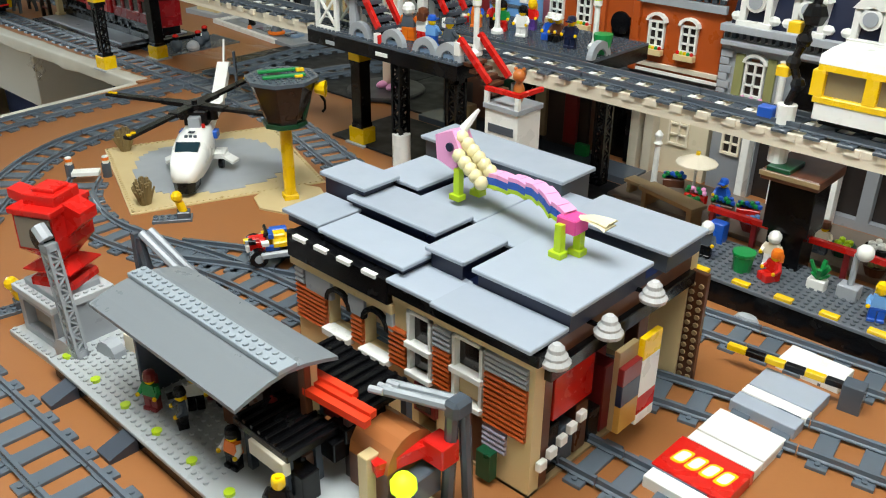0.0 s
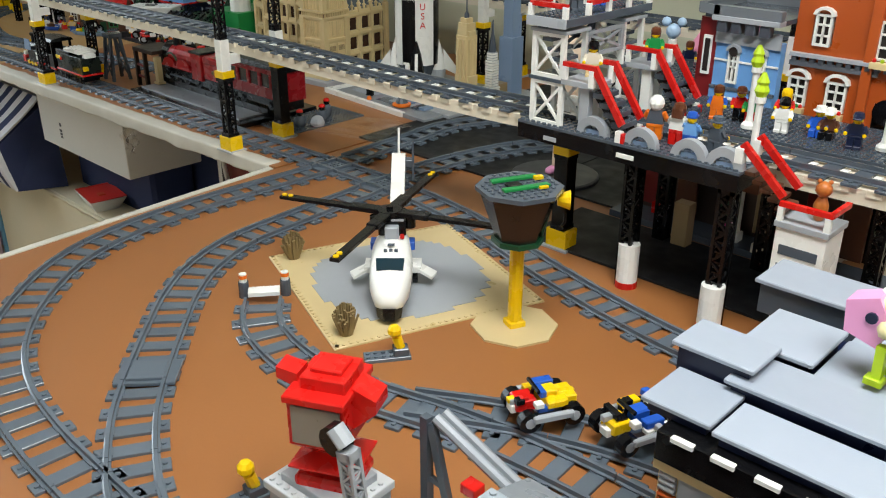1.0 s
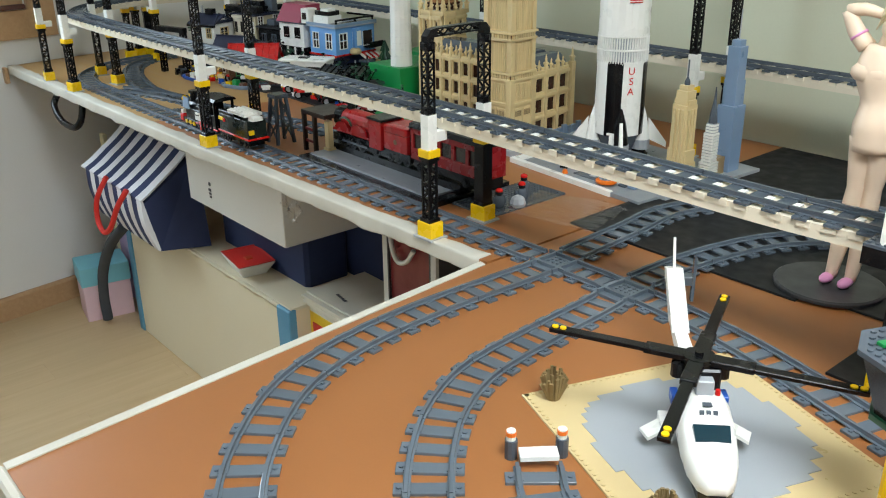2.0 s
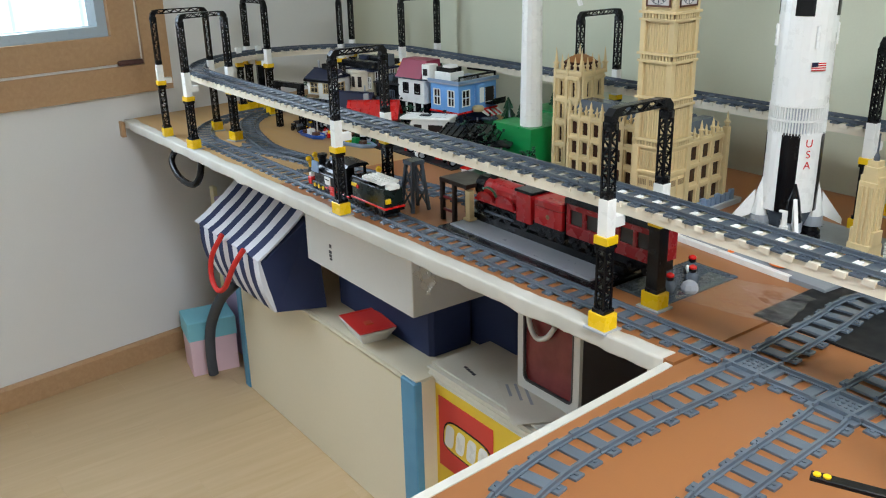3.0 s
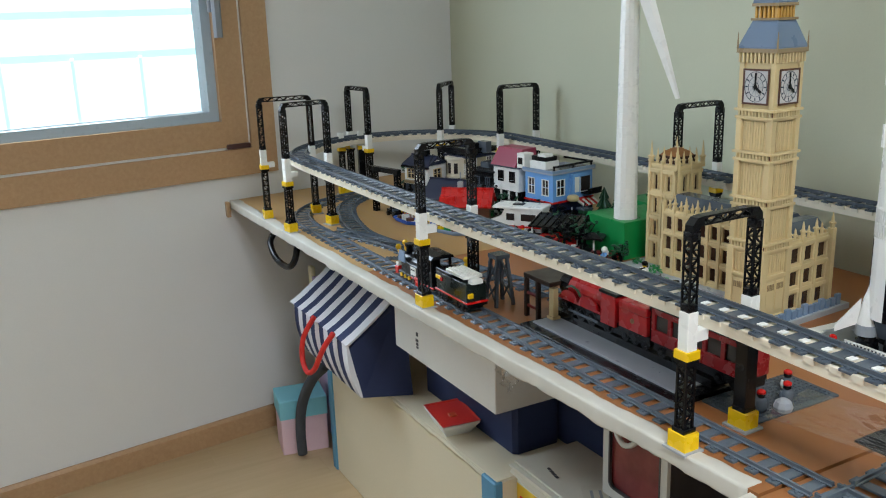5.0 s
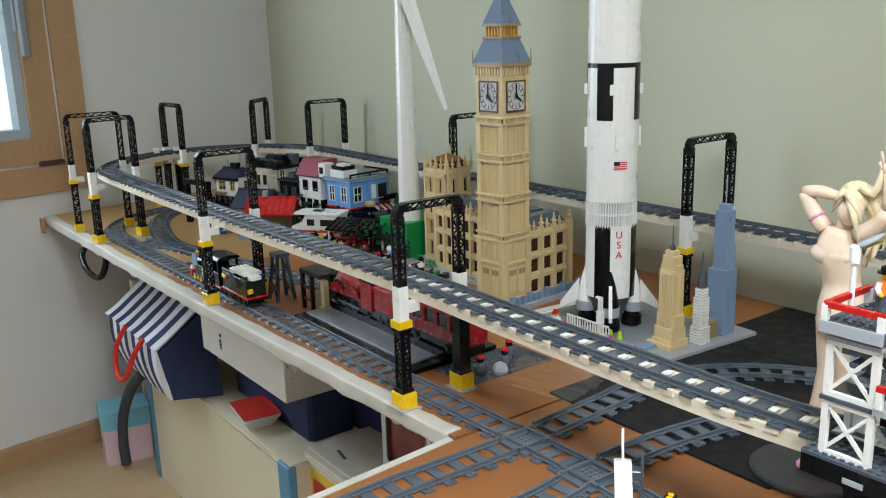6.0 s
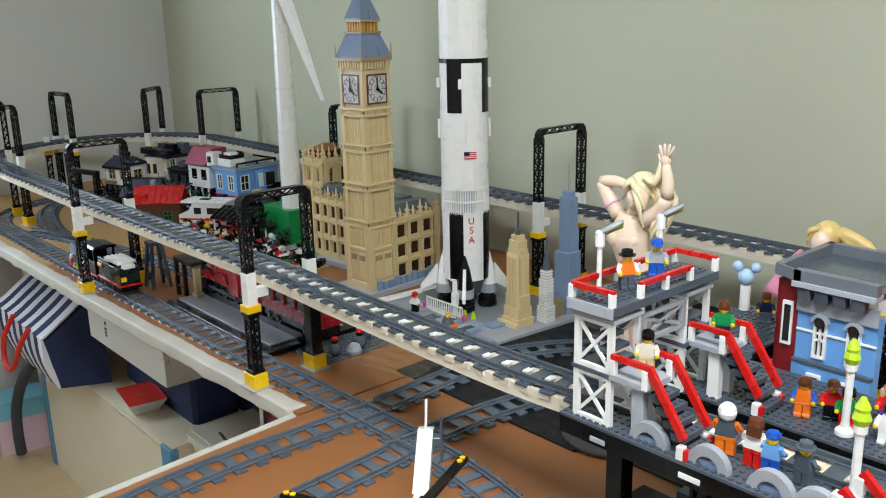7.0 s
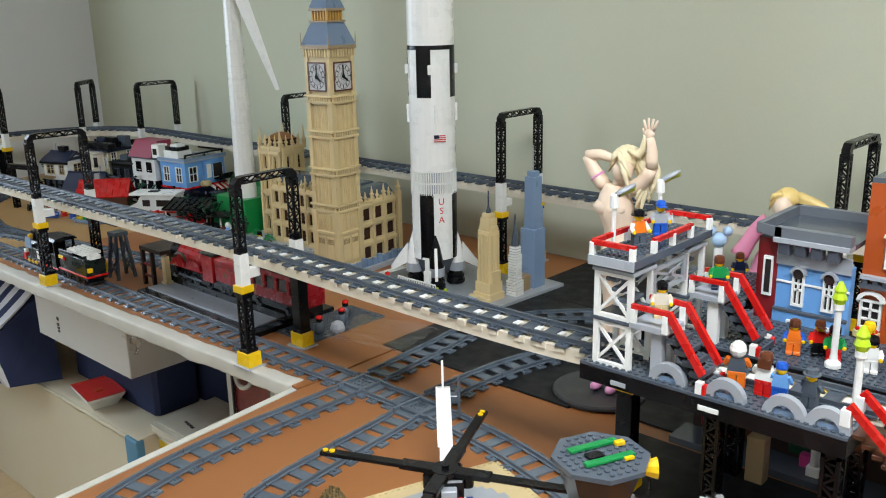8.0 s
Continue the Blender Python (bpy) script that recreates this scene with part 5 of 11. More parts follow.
for k in range(4):
    a = radians(-44 + 23.5 + 90 * k)
    rot = Matrix.Translation((-0.003, 0.016, 0.091)) @ Matrix.Rotation(a, 4, "Z")
    blade = part("rotor_blade", Mesh().cbox(0.010, -0.0055, -0.003, 0.144, 0.0055, 0.001, 0.0006).cbox(0.008, -0.0075, -0.0035, 0.05, 0.0075, 0.0022, 0.0008), BLACK, heli, "long black rotor blade", rot)
    part("tip_mark", Mesh().cyl(0.131, 0, 0.001, 0.0024, 0.0034, 8), YELLOW, blade, "yellow tip mark")
    part("tip_mark", Mesh().cyl(0.139, 0, 0.001, 0.0024, 0.0034, 8), YELLOW, blade, "yellow tip mark")
part("tail_boom", Mesh().loft([[(-w, y, z - h), (w, y, z - h), (w, y, z + h), (-w, y, z + h)] for y, w, z, h in ((0.034, 0.012, 0.050, 0.012), (0.080, 0.0075, 0.052, 0.008), (0.150, 0.006, 0.056, 0.006))]), WHITE, heli)
part("tail_fin", Mesh().loft([[(x, 0.122, 0.060), (x, 0.150, 0.060), (x, 0.205, 0.100), (x, 0.190, 0.104)] for x in (-0.009, 0.009)]), WHITE, heli, "tall white tail fin")
part("tail_rotor_arm", Mesh().cbox(0.006, 0.180, 0.088, 0.020, 0.194, 0.098, 0.0008).box(0.018, 0.178, 0.070, 0.021, 0.186, 0.122), DKGREY, heli, "dark tail rotor")
part("antenna", Mesh().tube((0, 0.192, 0.100), (0, 0.208, 0.134), 0.0016, 6), WHITE, heli, "white antenna")

tower = thing("watch_tower", "grey and dark green watch cabin on a yellow post", "toy tower", at(0.652, -0.130, 0, 66))
octa = lambda r, c=0.42: [(r, -r * c), (r, r * c), (r * c, r), (-r * c, r), (-r, r * c), (-r, -r * c), (-r * c, -r), (r * c, -r)]
part("foot_plate", Mesh().prism(octa(0.0445), 0, 0.0026), TAN, tower, "tan octagonal foot plate")
part("post_foot", Mesh().cbox(-0.0095, -0.0095, 0.0026, 0.0095, 0.0095, 0.009, 0.001), YELLOW, tower, "yellow foot")
part("post", Mesh().cyl(0, 0, 0.009, 0.108, 0.0078, 12), YELLOW, tower, "yellow post")
cab = part("cabin", Mesh().loft([[(x, y, z) for x, y in octa(r)] for r, z in ((0.022, 0.106), (0.024, 0.114), (0.024, 0.114), (0.0385, 0.160))]), plastic("brown_black_panels", "2a211d", 0.15), tower, "dark smoked cabin panels")
part("cabin_floor", Mesh().prism(octa(0.026), 0.103, 0.108), DKGREEN, tower, "dark green cabin floor")
part("green_panel", Mesh().loft([[(0.020, -0.016, z0), (0.0245 + k, -0.010, z0), (0.0245 + k, 0.010, z0), (0.020, 0.014, z0)] for z0, k in ((0.110, 0.001), (0.158, 0.0145))]), DKGREEN, tower, "dark green panel")
top = Mesh().prism(octa(0.0425), 0.160, 0.1645)
for i in range(-5, 5):
    for j in range(-5, 5):
        x, y = (i + 0.5) * P, (j + 0.5) * P
        if abs(x) + abs(y) < 0.054:
            top.cyl(x, y, 0.1645, 0.1662, 0.0024, 7)
part("roof_plate", top, DKGREY, tower, "dark grey studded roof plate")
for y in (-0.014, 0.014):
    part("green_tile", Mesh().cbox(-0.026, y - 0.0038, 0.1664, 0.026, y + 0.0038, 0.1690, 0.0005), GREEN, tower, "green tile")
part("hatch", Mesh().cbox(-0.016, -0.007, 0.1664, 0.000, 0.004, 0.1682, 0.0005), BLACK, tower, "black hatch")
part("yellow_clip", Mesh().cbox(0.020, 0.004, 0.1664, 0.030, 0.010, 0.1700, 0.0005), YELLOW, tower, "yellow clip")
part("yellow_clip", Mesh().cbox(0.012, -0.022, 0.1664, 0.022, -0.018, 0.1690, 0.0005), YELLOW, tower, "yellow clip")
part("siren_horn", Mesh().tube((0.038, -0.012, 0.148), (0.050, -0.018, 0.148), 0.006, 10, 0, 0.0105), YELLOW, tower, "yellow siren horn")
part("hook", Mesh().pipe([(0.044, -0.008, 0.140), (0.050, -0.010, 0.130), (0.050, -0.010, 0.120), (0.046, -0.010, 0.116)], 0.0018, 6), BLACK, tower, "black hook")


def dry_bush(x, y, s):
    m = Mesh()
    rnd = random.Random(int(x * 1000))
    for k in range(46):
        a, t = rnd.random() * 6.28, rnd.random()
        b = (0.006 * math.cos(a), 0.006 * math.sin(a), 0)
        tip = ((0.006 + 0.010 * t) * math.cos(a), (0.006 + 0.010 * t) * math.sin(a), s * (1 - 0.45 * t))
        m.bar(b, tip, 0.0024, 0.0024)
    solid("dry_bush", m, BRONZE, "dry brown grass bush on the tan plate", "plant", at(x, y, 0.0026), "dry bushes")


dry_bush(0.338, -0.192, 0.036)
dry_bush(0.535, -0.272, 0.036)
# buffer stop at the end of the inner line
stop = thing("buffer_stop", "white plate between two striped posts at the track end", "buffer stop", at(0.404, -0.284, 0, -38))
part("board", Mesh().cbox(-0.006, -0.018, 0.010, 0.010, 0.018, 0.0155, 0.0006), WHITE, stop, "white board")
for s in (-1, 1):
    post = part("post", Mesh().cyl(-0.012, s * 0.024, 0, 0.020, 0.0062, 10), DKGREY, stop, "grey post")
    part("post_top", Mesh().cyl(-0.012, s * 0.024, 0.020, 0.030, 0.0045, 10), WHITE, post, "white upper post")
    part("collar", Mesh().cyl(-0.012, s * 0.024, 0.0245, 0.0285, 0.0050, 10), ORANGE, post, "orange band")


def switch_lever(x, y, rz):
    t = thing("switch_lever", "yellow switch lever on a grey plate beside the track", "track switch", at(x, y, 0, rz))
    part("plate", Mesh().cbox(-0.024, -0.009, 0, 0.024, 0.009, 0.004, 0.0005).studs(-3 * P, -P, 3 * P, P, 0.004), TRACKG, t)
    part("stand", Mesh().cbox(0.006, -0.007, 0.004, 0.022, 0.007, 0.012, 0.001), DKGREY, t)
    part("lever", Mesh().tube((0.014, 0, 0.010), (0.010, 0, 0.024), 0.0052, 8).ball((0.008, 0, 0.031), 0.0074, 10), YELLOW, t, "yellow lever knob")


switch_lever(0.600, -0.272, 55)
switch_lever(0.678, -0.505, 82)


def buggy(x, y, rz, colours, n=2):
    """A small brick quad bike with four black tyres."""
    t = thing("quad_bike", "yellow, red and black brick quad bike", "toy vehicle", at(x, y, 0.0098, rz) @ Matrix.Scale(0.97, 4), "quad bikes")
    tyre = Mesh().loft([[(xx, 0.0105 * math.cos(a), 0.0105 + 0.0105 * math.sin(a)) for a in [2 * math.pi * i / 12 for i in range(12)]] for xx in (-0.0045, 0.0045)]).data("tyre", BLACK)
    rim = Mesh().loft([[(xx, 0.0052 * math.cos(a), 0.0105 + 0.0052 * math.sin(a)) for a in [2 * math.pi * i / 8 for i in range(8)]] for xx in (-0.0052, 0.0052)]).data("rim", LTGREY)
    for s in (-1, 1):
        for yy in (-0.022, 0.022):
            w = part("tyre", tyre, None, t, "black tyre", at(s * 0.020, yy, 0))
            part("rim", rim, None, w, "grey rim")
        part("side_beam", Mesh().cbox(s * 0.0255 - 0.003, -0.020, 0.012, s * 0.0255 + 0.003, 0.020, 0.018, 0.0012), LTGREY, t, "light grey side beam")
    part("chassis", Mesh().cbox(-0.014, -0.024, 0.008, 0.014, 0.024, 0.015, 0.001), DKGREY, t)
    part("front_hood", Mesh().cbox(-0.010, -0.030, 0.015, 0.010, -0.010, 0.026, 0.0015), colours[0], t, "coloured hood")
    part("seat", Mesh().cbox(-0.007, -0.008, 0.015, 0.007, 0.012, 0.030, 0.0015), colours[1], t, "coloured seat")
    part("rear_rack", Mesh().cbox(-0.012, 0.012, 0.015, 0.012, 0.030, 0.024, 0.0015), colours[2], t, "coloured rear rack")
    part("handlebar", Mesh().tube((-0.012, -0.010, 0.034), (0.012, -0.010, 0.034), 0.0022, 6).tube((0, -0.012, 0.022), (0, -0.010, 0.034), 0.002, 6), BLACK, t)
    part("lamp_block", Mesh().cbox(-0.006, -0.034, 0.012, 0.006, -0.028, 0.020, 0.001), WHITE, t, "white lamp block")
    part("panel", Mesh().cbox(-0.022, -0.004, 0.022, -0.012, 0.016, 0.028, 0.001), colours[3], t, "coloured panel")
    part("panel", Mesh().cbox(0.012, -0.004, 0.022, 0.022, 0.016, 0.028, 0.001), colours[1], t, "coloured panel")
    r = random.Random(int(x * 1000))
    for k in range(14):
        fx, fy, fz = r.uniform(-0.022, 0.022), r.uniform(-0.028, 0.028), r.uniform(0.016, 0.029)
        w, d = r.choice(((0.004, 0.004), (0.008, 0.003), (0.003, 0.008))), r.choice((YELLOW, RED, BLACK, WHITE, LTGREY, BLACK, YELLOW, BLUE))
        part("fitting", Mesh().cbox(fx - w[0], fy - w[1], fz, fx + w[0], fy + w[1], fz + r.uniform(0.003, 0.006), 0.0005), d, t, "small coloured fitting")


buggy(0.785, -0.252, -28, (RED, YELLOW, YELLOW, BLUE))
buggy(0.862, -0.222, -20, (YELLOW, BLUE, BLACK, YELLOW))
minifig(0.866, -0.168, 0.012, 200, RED, WHITE, RED, "helmet", label="white and red brick figure with a red helmet", pose_kind="sit")


sw = thing("track_sensor", "dark grey sensor plate lying on the curved track", "track sensor", at(0.458, -0.462, 0.0030, -42))
part("plate", Mesh().cbox(-0.024, -0.030, 0, 0.020, 0.030, 0.004, 0.0008), TRACKG, sw)
part("upper_plate", Mesh().cbox(-0.016, -0.018, 0.004, 0.016, 0.018, 0.0075, 0.0008), TRACKG, sw)
# ---- station shed with the slab roof ----
st = thing("station_shed", "tan and orange brick station shed under grey slab roofs", "model building", at(0, -0.011, 0) @ Matrix.Diagonal((1, 1, 0.95, 1)))
X0, X1, Y0, Y1 = 0.956, 1.222, -0.340, -0.118


def front_wall():
    # tan wall built round its openings, left to right
    m = Mesh()
    m.weld = True
    openings = [(1.000, 1.030, 0.060, 0.098), (1.046, 1.076, 0.060, 0.098), (1.098, 1.124, 0.060, 0.120), (1.146, 1.176, 0.060, 0.120), (1.108, 1.128, 0.006, 0.052), (1.150, 1.178, 0.0, 0.052)]
    xs = sorted({X0, X1, *[o[0] for o in openings], *[o[1] for o in openings]})
    for a, b in zip(xs, xs[1:]):
        spans = sorted((o[2], o[3]) for o in openings if o[0] <= a + 1e-6 and o[1] >= b - 1e-6)
        z = 0.0
        for lo, hi in spans + [(0.122, 0.122)]:
            if lo > z:
                m.box(a, Y0, z, b, Y0 + 0.012, lo)
            z = max(z, hi)
    part("front_wall", m, TAN, st, "tan front wall")
    part("cornice", Mesh().cbox(X0 - 0.003, Y0 - 0.004, 0.1075, 1.082, Y0 + 0.010, 0.1165, 0.0006).cbox(1.082, Y0 - 0.003, 0.1215, X1 + 0.002, Y0 + 0.010, 0.1285, 0.0006), TAN, st, "tan cornice")
    part("eave_band", Mesh().cbox(X0 - 0.002, Y0 - 0.0065, 0.117, 1.08, Y0 + 0.016, 0.1405, 0.0008).cbox(1.08, Y0 - 0.006, 0.1285, X1 + 0.006, Y0 + 0.016, 0.1385, 0.0008), BLACK, st, "black eave band")
    for x in (0.965, 0.993, 1.022, 1.052):
        part("eave_tile", Mesh().cbox(x, Y0 - 0.0085, 0.1375, x + 0.016, Y0 - 0.0035, 0.1412, 0.0005), WHITE, st, "white tile on the eave")
    # ribbed orange brick piers
    rib = {}
    for a, b, z0, z1, mat in ((0.958, 0.998, 0.052, 0.089, DKORANGE), (1.031, 1.045, 0.058, 0.086, DKORANGE), (1.077, 1.096, 0.058, 0.096, DKORANGE), (1.126, 1.144, 0.060, 0.098, DKORANGE), (1.178, 1.217, 0.052, 0.100, DKORANGE),
                              (0.958, 0.970, 0.090, 0.106, LTGREY), (1.126, 1.144, 0.098, 0.118, LTGREY), (1.178, 1.217, 0.101, 0.119, LTGREY), (1.178, 1.200, 0.030, 0.050, plastic("lavender_grey", "a59fae"))):
        n = max(2, round((z1 - z0) / 0.0048))
        h = (z1 - z0) / n
        key = (round(b - a, 4), round(h, 5), mat.name)
        if key not in rib:
            rib[key] = Mesh().loft([[(x, 0, 0), (x, -0.0028, h * 0.12), (x, -0.0036, h * 0.5), (x, -0.0028, h * 0.8), (x, 0, h * 0.92)] for x in (0, b - a)]).data("brick", mat)
        for k in range(n):
            part("brick", rib[key], None, st, "", at(a, Y0, z0 + k * h))
    # grey lintels with arched heads
    for a, b in ((0.972, 1.006), (1.028, 1.048), (1.074, 1.082)):
        part("lintel", Mesh().cbox(a, Y0 - 0.003, 0.088, b, Y0 + 0.002, 0.1072, 0.0006), LTGREY, st, "light grey lintel")
    for cx in (1.015, 1.061):
        ring = Mesh()
        ring.weld = True
        for k in range(8):
            a0, a1 = radians(180 * k / 8), radians(180 * (k + 1) / 8)
            ring.loft([[(cx + r * math.cos(a), y, 0.088 + r * math.sin(a)) for r, a in ((0.0125, a0), (0.0165, a0), (0.0165, a1), (0.0125, a1))] for y in (Y0 - 0.0042, Y0)])
        part("arch", ring, BLACK, st, "black window arch")
    for a, b in ((0.998, 1.031), (1.045, 1.078)):
        part("window_sill", Mesh().cbox(a, Y0 - 0.009, 0.054, b, Y0 + 0.004, 0.0605, 0.0006), WHITE, st, "white window sill")
    for a, b, z0, z1 in ((1.098, 1.124, 0.060, 0.120), (1.146, 1.176, 0.060, 0.120)):
        w = part("window_frame", Mesh().box(a, Y0 - 0.003, z0, a + 0.003, Y0 + 0.003, z1).box(b - 0.003, Y0 - 0.003, z0, b, Y0 + 0.003, z1).box(a, Y0 - 0.003, z1 - 0.003, b, Y0 + 0.003, z1).cbox(a - 0.001, Y0 - 0.006, 0.0855, b + 0.001, Y0 + 0.003, 0.0905, 0.0005).cbox(a - 0.001, Y0 - 0.006, 0.058, b + 0.001, Y0 + 0.003, 0.0625, 0.0005), WHITE, st, "white window frame")
        part("pane", Mesh().box(a + 0.003, Y0 + 0.003, 0.0905, b - 0.003, Y0 + 0.004, z1 - 0.003), SMOKE, w, "dark glass")
        part("pane", Mesh().box(a + 0.003, Y0 + 0.003, 0.0625, b - 0.003, Y0 + 0.004, 0.0855), SMOKE if a < 1.12 else TAN, w, "lower pane")
    part("red_window", Mesh().cbox(1.106, Y0 - 0.004, 0.026, 1.130, Y0 + 0.004, 0.054, 0.0006), DKRED, st, "dark red window frame")
    part("pane", Mesh().box(1.110, Y0 - 0.005, 0.030, 1.126, Y0 - 0.0042, 0.050), SMOKE, st, "dark glass")
    part("door", Mesh().cbox(1.151, Y0 + 0.002, 0.0, 1.177, Y0 + 0.007, 0.052, 0.0006), BROWN, st, "dark brown door")
    part("shutter", Mesh().cbox(1.180, Y0 - 0.012, 0.006, 1.194, Y0 - 0.003, 0.032, 0.0006), DKGREEN, st, "dark green bin")


front_wall()
part("floor_plate", Mesh().box(X0, Y0, 0.0, X1, Y1, 0.0028), DKTAN, st)
part("back_wall", Mesh().box(X0, Y1 - 0.012, 0.0028, X1, Y1, 0.135), TAN, st)
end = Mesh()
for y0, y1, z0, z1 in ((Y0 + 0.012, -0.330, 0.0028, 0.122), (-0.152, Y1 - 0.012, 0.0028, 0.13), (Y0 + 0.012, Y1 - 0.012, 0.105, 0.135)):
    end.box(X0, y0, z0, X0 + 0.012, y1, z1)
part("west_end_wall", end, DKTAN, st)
ee = Mesh().cbox(X1 - 0.012, Y0 + 0.012, 0.0028, X1, -0.318, 0.128, 0.0006).cbox(X1 - 0.012, -0.205, 0.0028, X1, -0.19, 0.128, 0.0006).box(X1 - 0.012, Y0 + 0.012, 0.118, X1, Y1 - 0.012, 0.135)
part("east_end_wall", ee, BROWN, st, "brown east end wall")
part("red_panel", Mesh().cbox(X1 - 0.008, -0.312, 0.058, X1 - 0.002, -0.262, 0.104, 0.0006), RED, st, "red panel inside the end opening")
for k, (y0, y1, z0, z1, mt) in enumerate(((-0.316, -0.300, 0.004, 0.050, BLACK), (-0.298, -0.280, 0.004, 0.040, DKGREY), (-0.278, -0.262, 0.004, 0.052, BROWN), (-0.260, -0.244, 0.004, 0.034, BLACK), (-0.242, -0.226, 0.004, 0.070, DKRED), (-0.224, -0.208, 0.004, 0.050, DKTAN))):
    part("stored_crate", Mesh().cbox(X1 - 0.024, y0, z0, X1 - 0.004, y1, z1, 0.0008), mt, st, "dark goods in the end opening")
part("lintel_beam", Mesh().cbox(X1 - 0.006, -0.330, 0.108, X1 + 0.006, -0.130, 0.120, 0.0008), BLACK, st, "black lintel beam")
part("inner_partition", Mesh().box(1.19, -0.316, 0.0028, 1.196, -0.207, 0.118), DKRED, st, "dark red partition")
for k in range(5):
    part("white_step", Mesh().cbox(X1 + 0.001, -0.335 + k * 0.012, 0.026 + 0.005 * k, X1 + 0.006, -0.326 + k * 0.012, 0.034 + 0.005 * k, 0.0006), WHITE, st, "white edge piece")
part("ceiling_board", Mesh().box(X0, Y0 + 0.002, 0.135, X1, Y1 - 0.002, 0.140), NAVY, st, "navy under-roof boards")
# stepped slabs
SLABS = ((0.933, -0.334, 0.984, -0.283, 0.152), (0.987, -0.338, 1.089, -0.293, 0.152), (1.079, -0.347, 1.131, -0.303, 0.1425), (1.132, -0.353, 1.226, -0.309, 0.1455),
         (0.925, -0.284, 0.986, -0.240, 0.1715), (0.969, -0.290, 1.078, -0.243, 0.1615), (1.087, -0.312, 1.128, -0.258, 0.1615), (1.137, -0.313, 1.230, -0.208, 0.1610),
         (0.955, -0.240, 1.008, -0.176, 0.1660), (1.008, -0.243, 1.080, -0.172, 0.1570), (1.080, -0.256, 1.137, -0.172, 0.1560), (0.922, -0.150, 1.100, -0.098, 0.1715), (1.128, -0.188, 1.232, -0.126, 0.1610), (1.008, -0.176, 1.130, -0.130, 0.1540))
for a, b, c, d, z in SLABS:
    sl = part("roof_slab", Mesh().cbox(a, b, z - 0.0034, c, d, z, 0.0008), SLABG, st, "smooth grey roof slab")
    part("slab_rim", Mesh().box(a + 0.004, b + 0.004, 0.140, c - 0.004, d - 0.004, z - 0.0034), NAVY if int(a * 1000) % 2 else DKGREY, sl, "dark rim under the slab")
for k, (y, x, z) in enumerate(((-0.332, 1.232, 0.128), (-0.281, 1.240, 0.132), (-0.222, 1.240, 0.136))):
    lamp_ob = part("bell_lamp", Mesh().lathe(x, y, [(0.0105, z), (0.0110, z + 0.003), (0.0085, z + 0.006), (0.0085, z + 0.008), (0.0062, z + 0.011), (0.0058, z + 0.014), (0.003, z + 0.017)], 14), plastic("silver_white_plastic", "b9b9b8", 0.2), st, "silver-white bell lamp")
    part("lamp_arm", Mesh().tube((X1, y, z + 0.004), (x - 0.006, y, z + 0.004), 0.002, 6), BLACK, lamp_ob)
panel = part("sliding_door", Mesh().cbox(1.236, -0.262, 0.030, 1.241, -0.236, 0.106, 0.0005), DKTAN, st, "patchwork door of coloured bricks")
for y0, z0, z1, mat in ((-0.236, 0.088, 0.108, YELLOW), (-0.236, 0.052, 0.088, WHITE), (-0.236, 0.034, 0.052, RED), (-0.236, 0.024, 0.034, WHITE), (-0.262, 0.076, 0.092, DKRED), (-0.262, 0.056, 0.076, NAVY), (-0.262, 0.030, 0.056, plastic("ochre", "b98a3c"))):
    part("coloured_brick", Mesh().cbox(1.2405, y0, z0, 1.246, y0 + 0.0255, z1, 0.0005), mat, panel, "coloured brick")
bd = part("plank_door", Mesh().cbox(1.222, -0.128, 0.004, 1.238, -0.122, 0.118, 0.0006), BROWN, st, "brown studded door leaf")
part("door_studs", Mesh().add(Mesh().studs(0, 0, 2 * P, 13 * P, 0), Matrix.Translation((1.222, -0.128, 0.006)) @ Matrix.Rotation(radians(90), 4, "X")), DKTAN, bd)

# dragon of small bricks on the roof
dragon = thing("brick_dragon", "small rainbow brick dragon with cream curls on the roof", "toy dragon", at(0, -0.011, -0.0080))
head = part("head", Mesh().loft([[(1.018, y, 0.192), (1.040, y, 0.186), (1.046, y, 0.204), (1.036, y, 0.222), (1.016, y, 0.214)] for y in (-0.226, -0.206)]), PINK, dragon, "pink wedge head")
part("horn", Mesh().tube((1.036, -0.212, 0.220), (1.046, -0.204, 0.238), 0.0042, 8, 0, 0.0015), WHITE, head, "white horn")
part("eye", Mesh().cyl(0, 0, 0, 0.002, 0.004, 10), NAVY, head, "navy eye", Matrix.Translation((1.034, -0.226, 0.207)) @ Matrix.Rotation(radians(90), 4, "X"))
rr = random.Random(4)
for k in range(17):
    t = k / 16
    part("curl", Mesh().ball((1.040 + 0.034 * t, -0.218 + 0.009 * math.sin(k * 2.1), 0.208 - 0.024 * t + 0.007 * math.cos(k * 2.1)), 0.0066, 8), plastic("warm_cream", "e6d9a6"), dragon, "cream curl", smooth=True)
spine = smooth_path([(1.070, -0.216, 0.185), (1.098, -0.218, 0.189), (1.120, -0.222, 0.192), (1.138, -0.228, 0.194), (1.156, -0.236, 0.191), (1.172, -0.240, 0.190)], 0.01)
for k in range(0, len(spine) - 1):
    a, b = spine[k], spine[k + 1]
    for dz, mat, h in ((0.0056, PINK, 0.0036), (0.0006, BLUE, 0.0066), (-0.0044, LIME, 0.0036)):
        part("body_plate", Mesh().bar((a.x, a.y, a.z + dz), (b.x - 0.0004, b.y, b.z + dz - 0.0022 * (k % 2)), 0.0120, h), mat, dragon, "bright body plate")
